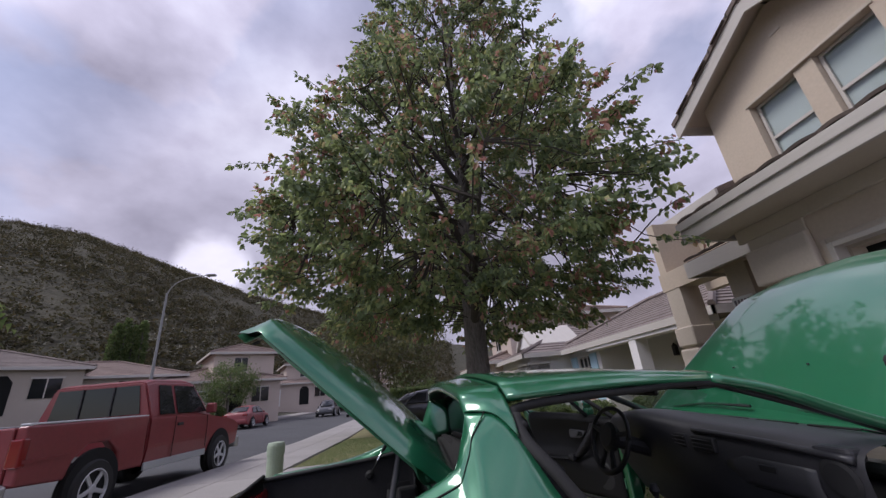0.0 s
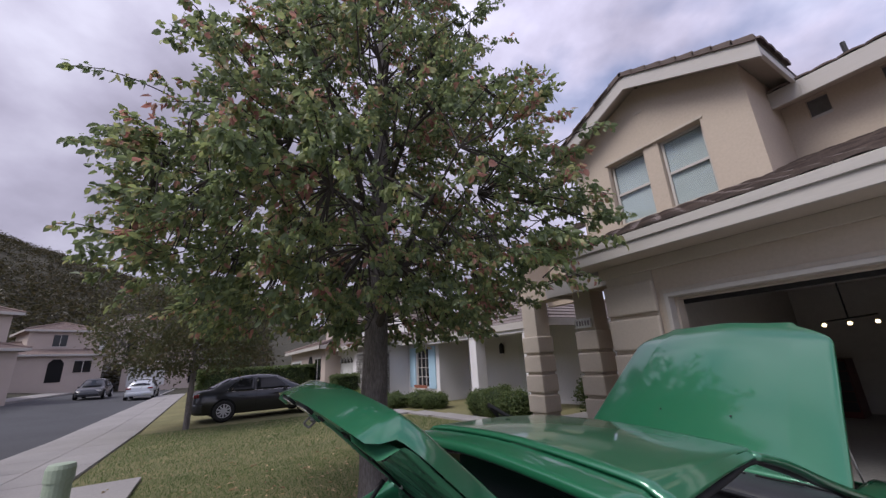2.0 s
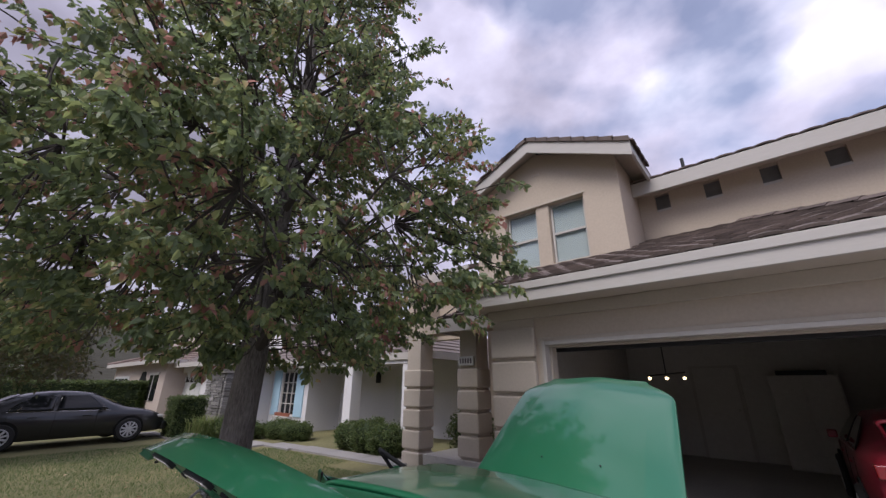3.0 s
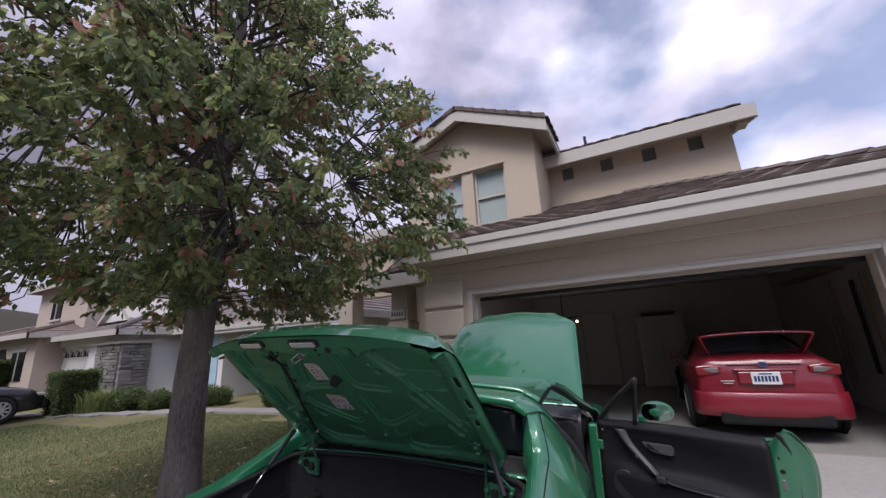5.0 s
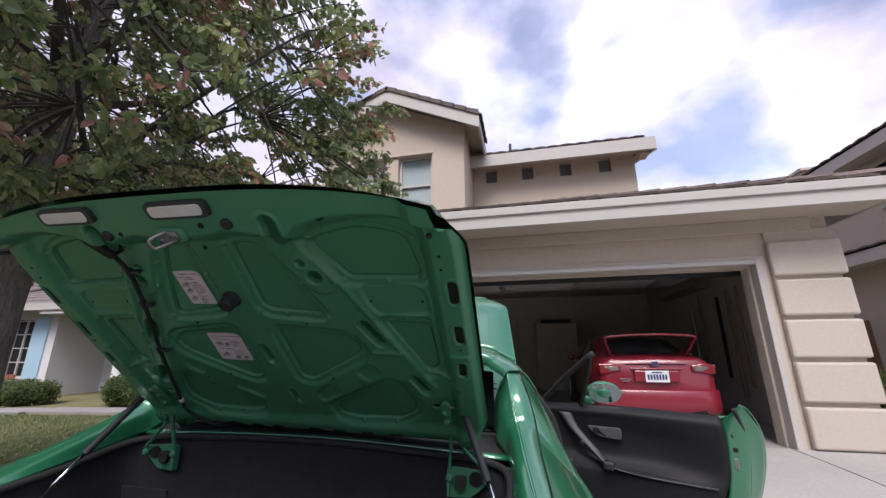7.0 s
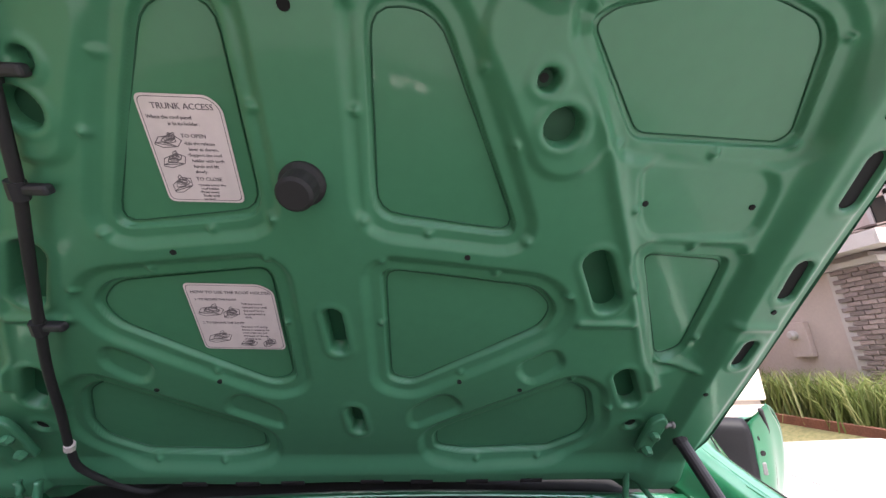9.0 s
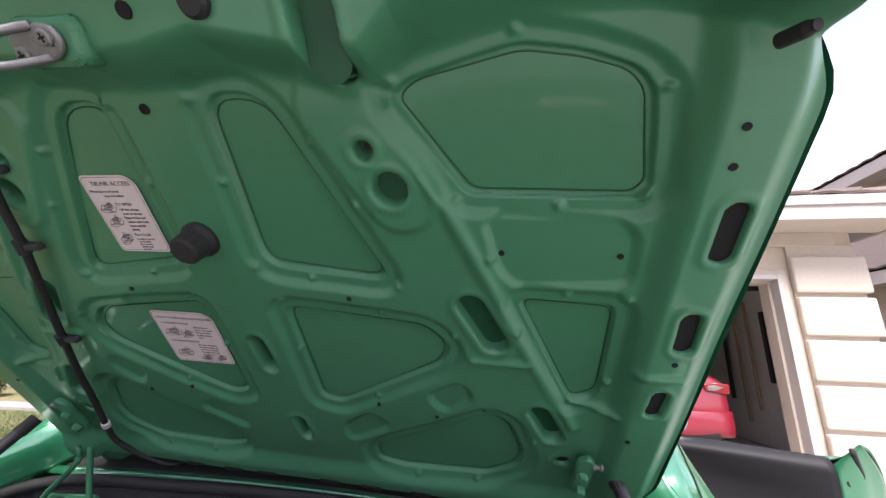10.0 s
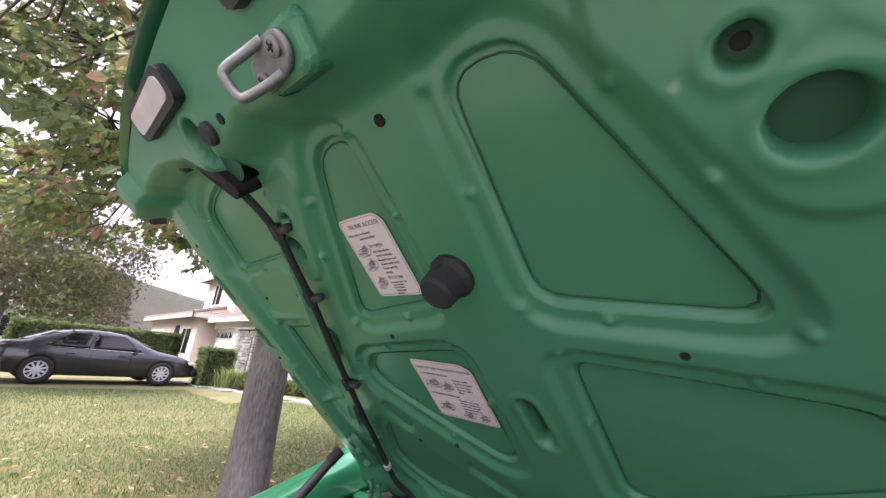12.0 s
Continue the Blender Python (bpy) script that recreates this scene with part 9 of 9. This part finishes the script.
def far_house(at, turn, w, d, h1, stucco, roof, label, upper=True):
    hs = thing("far_house", Matrix.Translation(at) @ pose(0, 0, 0, 0, 0, turn), label, "house")
    boxp("wall", (-w / 2, -d / 2, -3.0), (w / 2, d / 2, h1), stucco, hs)
    hip_roof(-w / 2, w / 2, -d / 2, d / 2, h1, 1.5, roof, hs)
    gd = boxp("garage_door", (-w / 2 + 0.6, -d / 2 - 0.05, 0.0), (-w / 2 + 4.2, -d / 2 + 0.0, 2.1), DOOR_WHITE, hs, "white garage door with small top lights")
    for j in range(3):
        boxp("door_seam", (-w / 2 + 0.62, -d / 2 - 0.056, 0.5 + j * 0.5), (-w / 2 + 4.18, -d / 2 - 0.05, 0.53 + j * 0.5), BLIND, gd)
    for i in range(4):
        boxp("top_light", (-w / 2 + 0.8 + i * 0.85, -d / 2 - 0.065, 1.72), (-w / 2 + 1.45 + i * 0.85, -d / 2 - 0.055, 1.96), WINDOW_DARK, gd)
    wn2 = boxp("window", (w / 2 - 2.4, -d / 2 - 0.04, 0.9), (w / 2 - 1.0, -d / 2 - 0.0, 2.1), WINDOW_DARK, hs)
    boxp("window_frame", (w / 2 - 2.5, -d / 2 - 0.06, 2.1), (w / 2 - 0.9, -d / 2, 2.22), WHITE_PAINT, wn2)
    boxp("window_frame", (w / 2 - 1.73, -d / 2 - 0.06, 0.9), (w / 2 - 1.67, -d / 2 - 0.03, 2.1), WHITE_PAINT, wn2)
    # archway drawn as a near-black plate on the wall, its inner shade painted
    ar = bmesh.new()
    prism(ar, [(w / 2 - 4.4, 0), (w / 2 - 3.2, 0), (w / 2 - 3.2, 1.9), (w / 2 - 3.5, 2.3), (w / 2 - 4.1, 2.3), (w / 2 - 4.4, 1.9)], 1, -d / 2 - 0.03, -d / 2 + 0.0)
    part("arched_entry", ar, VOID, hs)
    if upper:
        boxp("upper_wall", (-w * 0.05, -d / 2 + 1.5, h1 - 0.1), (w / 2 - 0.3, d / 2, h1 + 2.6), stucco, hs)
        hip_roof(-w * 0.05, w / 2 - 0.3, -d / 2 + 1.5, d / 2, h1 + 2.6, 1.1, roof, hs)
        uw = boxp("window", (w * 0.12, -d / 2 + 1.45, h1 + 0.9), (w * 0.12 + 1.1, -d / 2 + 1.5, h1 + 2.1), WINDOW_DARK, hs)
        boxp("window_frame", (w * 0.12 - 0.1, -d / 2 + 1.42, h1 + 0.8), (w * 0.12 + 1.2, -d / 2 + 1.49, h1 + 0.9), WHITE_PAINT, uw)
        boxp("window_frame", (w * 0.12 + 0.53, -d / 2 + 1.42, h1 + 0.9), (w * 0.12 + 0.58, -d / 2 + 1.47, h1 + 2.1), WHITE_PAINT, uw)
    return hs


def polar(az, r):
    return 0.6 - math.sin(radians(az)) * r, 3.5 + math.cos(radians(az)) * r


for az, r, dz, turn, w, d, h1, sc, rf, lb, up in (
        (115.8, 44, 0.2, 124, 10, 9, 2.8, PINK_STUCCO, TILE_PINK, "two-storey pinkish stucco house with tile roof", True),
        (126.5, 44, 0.5, 130, 10, 8, 2.7, TAN_STUCCO, TILE_PINK, "single-storey stucco house with pink tile roof", False),
        (136.5, 40, 0.6, 135, 11, 8, 2.8, TAN_STUCCO, TILE_GREY, "pale stucco house with grey tile roof and gable", False),
        (107.0, 62, 0.3, 114, 11, 9, 2.8, PINK_STUCCO, TILE_PINK, "distant pink stucco house among trees", True),
        (100.5, 78, 0.3, 108, 11, 9, 2.8, TAN_STUCCO, TILE_GREY, "distant white stucco house below the hill", True),
        (94.0, 64, 0.0, 92, 11, 9, 2.8, PINK_STUCCO, TILE_PINK, "distant house along the street", True),
        (72.0, 30, 0.0, 0, 11, 9, 2.8, PINK_STUCCO, TILE_PINK, "pink tiled two-storey house beyond the neighbour", True)):
    px, py = polar(az, r)
    far_house((px, py, land_z(px, py) + dz), turn, w, d, h1, sc, rf, lb, up)


def right_neighbour():
    h = thing("neighbour_house", Matrix.Identity(4), "two-storey pinkish stucco house with brick corner pier", "house")
    wx, sy, ux = 5.9, 8.0, 6.6      # west wall, south wall, upper west wall
    boxp("wall", (wx, sy, -0.25), (wx + 0.2, 15, 2.55), PINK_STUCCO, h)
    boxp("wall", (wx + 0.2, sy, -0.25), (14, sy + 0.2, 2.55), PINK_STUCCO, h)
    up = boxp("upper_wall", (ux, sy - 0.5, 2.55), (ux + 0.2, 15, 4.75), PINK_STUCCO, h)
    boxp("upper_wall", (ux + 0.2, sy - 0.5, 2.55), (14, sy - 0.3, 4.75), PINK_STUCCO, h)
    boxp("trim_band", (ux - 0.05, sy - 0.55, 3.50), (ux, 9.6, 3.60), PINK_STUCCO, up, bevel=0.01)
    # lower eave round the corner, with tiles
    lo = part("lower_roof", prism(bmesh.new(), [(wx - 0.42, 2.66), (ux, 2.95), (ux, 3.02), (wx - 0.42, 2.76)], 1, sy - 0.5, 15), TILE_JOINED, h)
    boxp("fascia", (wx - 0.46, sy - 0.5, 2.52), (wx - 0.40, 15, 2.74), WHITE_PAINT, lo, bevel=0.006)
    boxp("fascia", (wx - 0.46, sy - 0.54, 2.52), (14, sy - 0.50, 2.74), WHITE_PAINT, lo, bevel=0.006)
    boxp("soffit", (wx - 0.40, sy - 0.5, 2.55), (wx, 15, 2.58), WHITE_PAINT, lo)
    lay_tiles(lo, (wx - 0.44, 14.6, 2.76), (0, -1, 0), (1, 0, 0.25), 7.0, 4, lambda p: True)
    # upper roof: eaves on the west and south
    r = part("roof", prism(bmesh.new(), [(ux - 0.42, 4.86), (10.6, 6.3), (10.6, 6.4), (ux - 0.42, 4.97)], 1, sy - 0.95, 15), TILE_JOINED, h, "brown tile upper roof with white eaves")
    boxp("fascia", (ux - 0.46, sy - 0.95, 4.70), (ux - 0.40, 15, 4.94), WHITE_PAINT, r, bevel=0.006)
    part("rake_board", prism(bmesh.new(), [(ux - 0.46, 4.70), (10.6, 6.16), (10.6, 6.40), (ux - 0.46, 4.94)], 1, sy - 1.0, sy - 0.95), WHITE_PAINT, r)
    boxp("soffit", (ux - 0.40, sy - 0.95, 4.73), (ux, 15, 4.76), WHITE_PAINT, r)
    part("gable_wall", prism(bmesh.new(), [(ux, 4.75), (14, 4.75), (10.6, 6.2)], 1, sy - 0.5, sy - 0.3), PINK_STUCCO, h)
    lay_tiles(r, (ux - 0.44, 14.6, 4.97), (0, -1, 0), (1, 0, 0.345), 8.0, 2, lambda p: True)
    for y in (10.6, 11.6, 12.6):
        part("vent_pipe", tube(bmesh.new(), [(ux + 0.3, y, 4.9), (ux + 0.3, y, 5.45)], 0.035), BLACK_PLASTIC, r)
    ch = boxp("chimney", (ux + 0.6, 13.6, 4.9), (ux + 1.2, 14.2, 5.75), PINK_STUCCO, r, bevel=0.02)
    boxp("chimney_cap", (ux + 0.54, 13.54, 5.75), (ux + 1.26, 14.26, 5.83), STUCCO_TRIM, ch, bevel=0.01)
    for y0, y1, z0, z1 in ((7.62, 8.3, 3.05, 4.05), (9.7, 11.0, 3.75, 4.6)):
        w = boxp("window", (ux - 0.02, y0, z0), (ux + 0.02, y1, z1), WINDOW_DARK, h, "white framed upper window")
        for y in (y0, (y0 + y1) / 2 - 0.025, y1 - 0.06):
            boxp("frame", (ux - 0.05, y, z0), (ux - 0.02, y + 0.06, z1), WHITE_PAINT, w)
        for z in (z0 - 0.03, z1 - 0.03):
            boxp("frame", (ux - 0.055, y0, z), (ux - 0.02, y1, z + 0.06), WHITE_PAINT, w)
    mb = boxp("meter_box", (wx - 0.10, 9.22, 1.0), (wx, 9.56, 1.60), PINK_STUCCO, h, bevel=0.01)
    part("meter", lathe(bmesh.new(), [(0.08, 0), (0.08, 0.06), (0.05, 0.1)], 16, Matrix.Translation((wx - 0.10, 9.45, 1.38)) @ pose(0, 0, 0, 0, -90)), WHITE_PAINT, mb)
    part("downpipe", tube(bmesh.new(), [(ux - 0.06, 8.9, 2.9), (ux - 0.06, 8.9, 4.6), (ux - 0.30, 8.9, 4.75)], 0.035, 8), PINK_STUCCO, h)
    # brick pier wrapped round the corner, with real courses
    pr_ = thing("brick_pier", Matrix.Identity(4), "grey-brown brick pier on the neighbouring house", "pier")
    boxp("core", (wx - 0.06, sy - 0.12, -0.25), (wx + 0.9, sy + 0.02, 2.35), WHITE_PAINT, pr_)
    boxp("core", (wx - 0.06, sy + 0.02, -0.25), (wx, sy + 0.62, 2.35), WHITE_PAINT, pr_)
    rr = random.Random(6)
    bm = box(bmesh.new(), (0, 0, 0), (0.205, 0.1, 0.062), 0.006, seg=1)
    brick = bpy.data.meshes.new("brick")
    bm.to_mesh(brick)
    bm.free()
    brick.materials.append(BRICK)
    for j in range(33):
        zz = -0.10 + j * 0.074
        for i in range(3):
            ob = new("brick", brick)
            ob.parent = pr_
            ob.matrix_basis = Matrix.Translation((wx - 0.09 - rr.uniform(0, 0.012), sy - 0.10 + (i + 1) * 0.215 - (0.1 if j % 2 else 0), zz)) @ pose(0, 0, 0, 0, 0, -90)
        for i in range(4):
            ob = new("brick", brick)
            ob.parent = pr_
            ob.matrix_basis = Matrix.Translation((wx - 0.08 + i * 0.215 - (0.1 if j % 2 else 0) * (i > 0), sy - 0.15 - rr.uniform(0, 0.012), zz))
    boxp("cap", (wx - 0.14, sy - 0.20, 2.35), (wx + 0.9, sy + 0.68, 2.45), WHITE_PAINT, pr_, bevel=0.01)
    strip("garden_edging", 4.98, 5.10, 7.0, 10.9, 0.10, WOODRED, "low red brick edging beside the paving", "edging")


WOODRED = mat("red_brick_edging", (0.22, 0.09, 0.06), 0.9, var=0.3, big=5, fine=40)
right_neighbour()


def wood_gate():
    g = thing("wooden_gate", Matrix.Identity(4), "brown wooden side gate between the houses", "gate")
    for i in range(15):
        boxp("board", (3.45 + i * 0.16, 11.0, -0.1), (3.60 + i * 0.16, 11.04, 1.58), WOOD, g, bevel=0.006)
    boxp("rail", (3.45, 11.04, 1.3), (5.85, 11.08, 1.4), WOOD, g)
    boxp("rail", (3.45, 11.04, 0.3), (5.85, 11.08, 0.4), WOOD, g)


wood_gate()

# ---- street furniture and distance ----
LAMP_GREY = mat("weathered_galvanised_pole", (0.23, 0.23, 0.23), 0.7, metal=0.2, var=0.12, big=1.5, fine=20)
lx, ly = -22.2, -10.8
lamp = thing("street_lamp", Matrix.Translation((lx, ly, land_z(lx, ly))), "tall grey street lamp with a curved arm", "street lamp")
part("pole", tube(bmesh.new(), [(0, 0, 0), (0, 0, 7.8)], 0.095, 12, 0, 0.055), LAMP_GREY, lamp)
part("arm", tube(bmesh.new(), [(0, 0, 7.7), (0.0, 0.25, 8.2), (0.05, 0.9, 8.6), (0.1, 2.2, 8.75)], 0.042, 8, 16, 0.026), LAMP_GREY, lamp)
part("lamp_head", box(bmesh.new(), (-0.06, 2.15, 8.68), (0.24, 2.7, 8.80), 0.05), LAMP_GREY, lamp)

util = thing("utility_post", Matrix.Translation((-5.74, 1.42, land_z(-5.74, 1.42))), "short pale green utility post on the verge", "post")
part("body", lathe(bmesh.new(), [(0.115, -0.05), (0.115, 0.50), (0.10, 0.52)], 20), UTIL, util)
part("cap", lathe(bmesh.new(), [(0.125, 0.44), (0.125, 0.56), (0.11, 0.60), (0.04, 0.61)], 20), UTIL, util)


def palm(az, r, hgt, seed):
    x, y = polar(az, r)
    p = thing("palm_tree", Matrix.Translation((x, y, land_z(x, y))), "palm with drooping green fronds", "palm")
    part("trunk", tube(bmesh.new(), [(0, 0, -0.5), (0.1, 0, hgt * 0.5), (0, 0, hgt)], 0.28, 10, 12, 0.2), BARK, p)
    rr = random.Random(seed)
    V, F = [], []
    for i in range(34):
        a, e0 = rr.uniform(0, 6.283), rr.uniform(-0.5, 1.2)
        L = rr.uniform(2.0, 2.8)
        for k in range(9):
            t0 = k / 9
            for s in (1, -1):
                q = []
                for t in (t0, t0 + 0.09):
                    rad = L * t
                    z = hgt + math.sin(e0) * rad - 0.32 * rad * rad * 0.8
                    q.append(Vector((math.cos(a) * rad * math.cos(e0), math.sin(a) * rad * math.cos(e0), z)))
                w = 0.55 * math.sin(math.pi * min(0.98, t0 + 0.12))
                off = Vector((-math.sin(a), math.cos(a), -0.7)) * w * s
                n = len(V)
                V += [tuple(q[0]), tuple(q[1]), tuple(q[1] + off)]
                F.append((n, n + 1, n + 2))
    raw("crown", V, F, LEAF_HEDGE, p)


palm(137.6, 33, 6.4, 3)
palm(142.5, 30, 4.0, 5)


def cypress(az, r, hgt, seed):
    x, y = polar(az, r)
    c = thing("cypress", Matrix.Translation((x, y, land_z(x, y) - 0.5)), "dark slender cypress on the slope", "tree")
    rng = np.random.default_rng(seed)
    z = rng.uniform(0.3, hgt, 700)
    rad = 0.75 * np.sin(np.pi * np.clip(z / hgt * 0.9 + 0.08, 0, 1)) ** 0.7
    a = rng.uniform(0, 6.283, 700)
    leaf_mesh("foliage", np.stack([np.cos(a) * rad, np.sin(a) * rad, z], 1), 0.1, 3, 0.4, LEAF_HEDGE, c, seed, -0.9)
    part("trunk", tube(bmesh.new(), [(0, 0, -0.5), (0, 0, hgt * 0.9)], 0.12, 6), BARK, c)


for i, az in enumerate((123.6, 124.4, 125.2, 126.0)):
    cypress(az, 78, 9.0 - (i % 2), 30 + i)


def hillside_scrub():
    """Bushes all over the slope, past counting."""
    rng = np.random.default_rng(21)
    pts, sp = [], []
    while len(pts) < 15000:
        az, r = rng.uniform(84, 165), rng.uniform(62, 300)
        x, y = polar(az, r)
        if noise.noise((x * 0.03, y * 0.03, 4)) + 0.62 < rng.uniform(0, 0.8) - 0.2:
            continue
        s = rng.uniform(0.5, 1.3)
        pts.append((x, y, land_z(x, y) + s * 0.5))
        sp.append(s * 0.75)
    ob = leaf_mesh("hillside_scrub", pts, sp, 20, 0.7, LEAF_SCRUB, None, 22, 0.0)
    tagged(ob, "dense dark scrub covering the hillside", "scrub", kind="stuff")


LEAF_SCRUB = leaf_mat("scrub_leaves", [(0.0, (0.034, 0.034, 0.016)), (0.6, (0.056, 0.050, 0.024)), (1.0, (0.085, 0.068, 0.036))])
hillside_scrub()
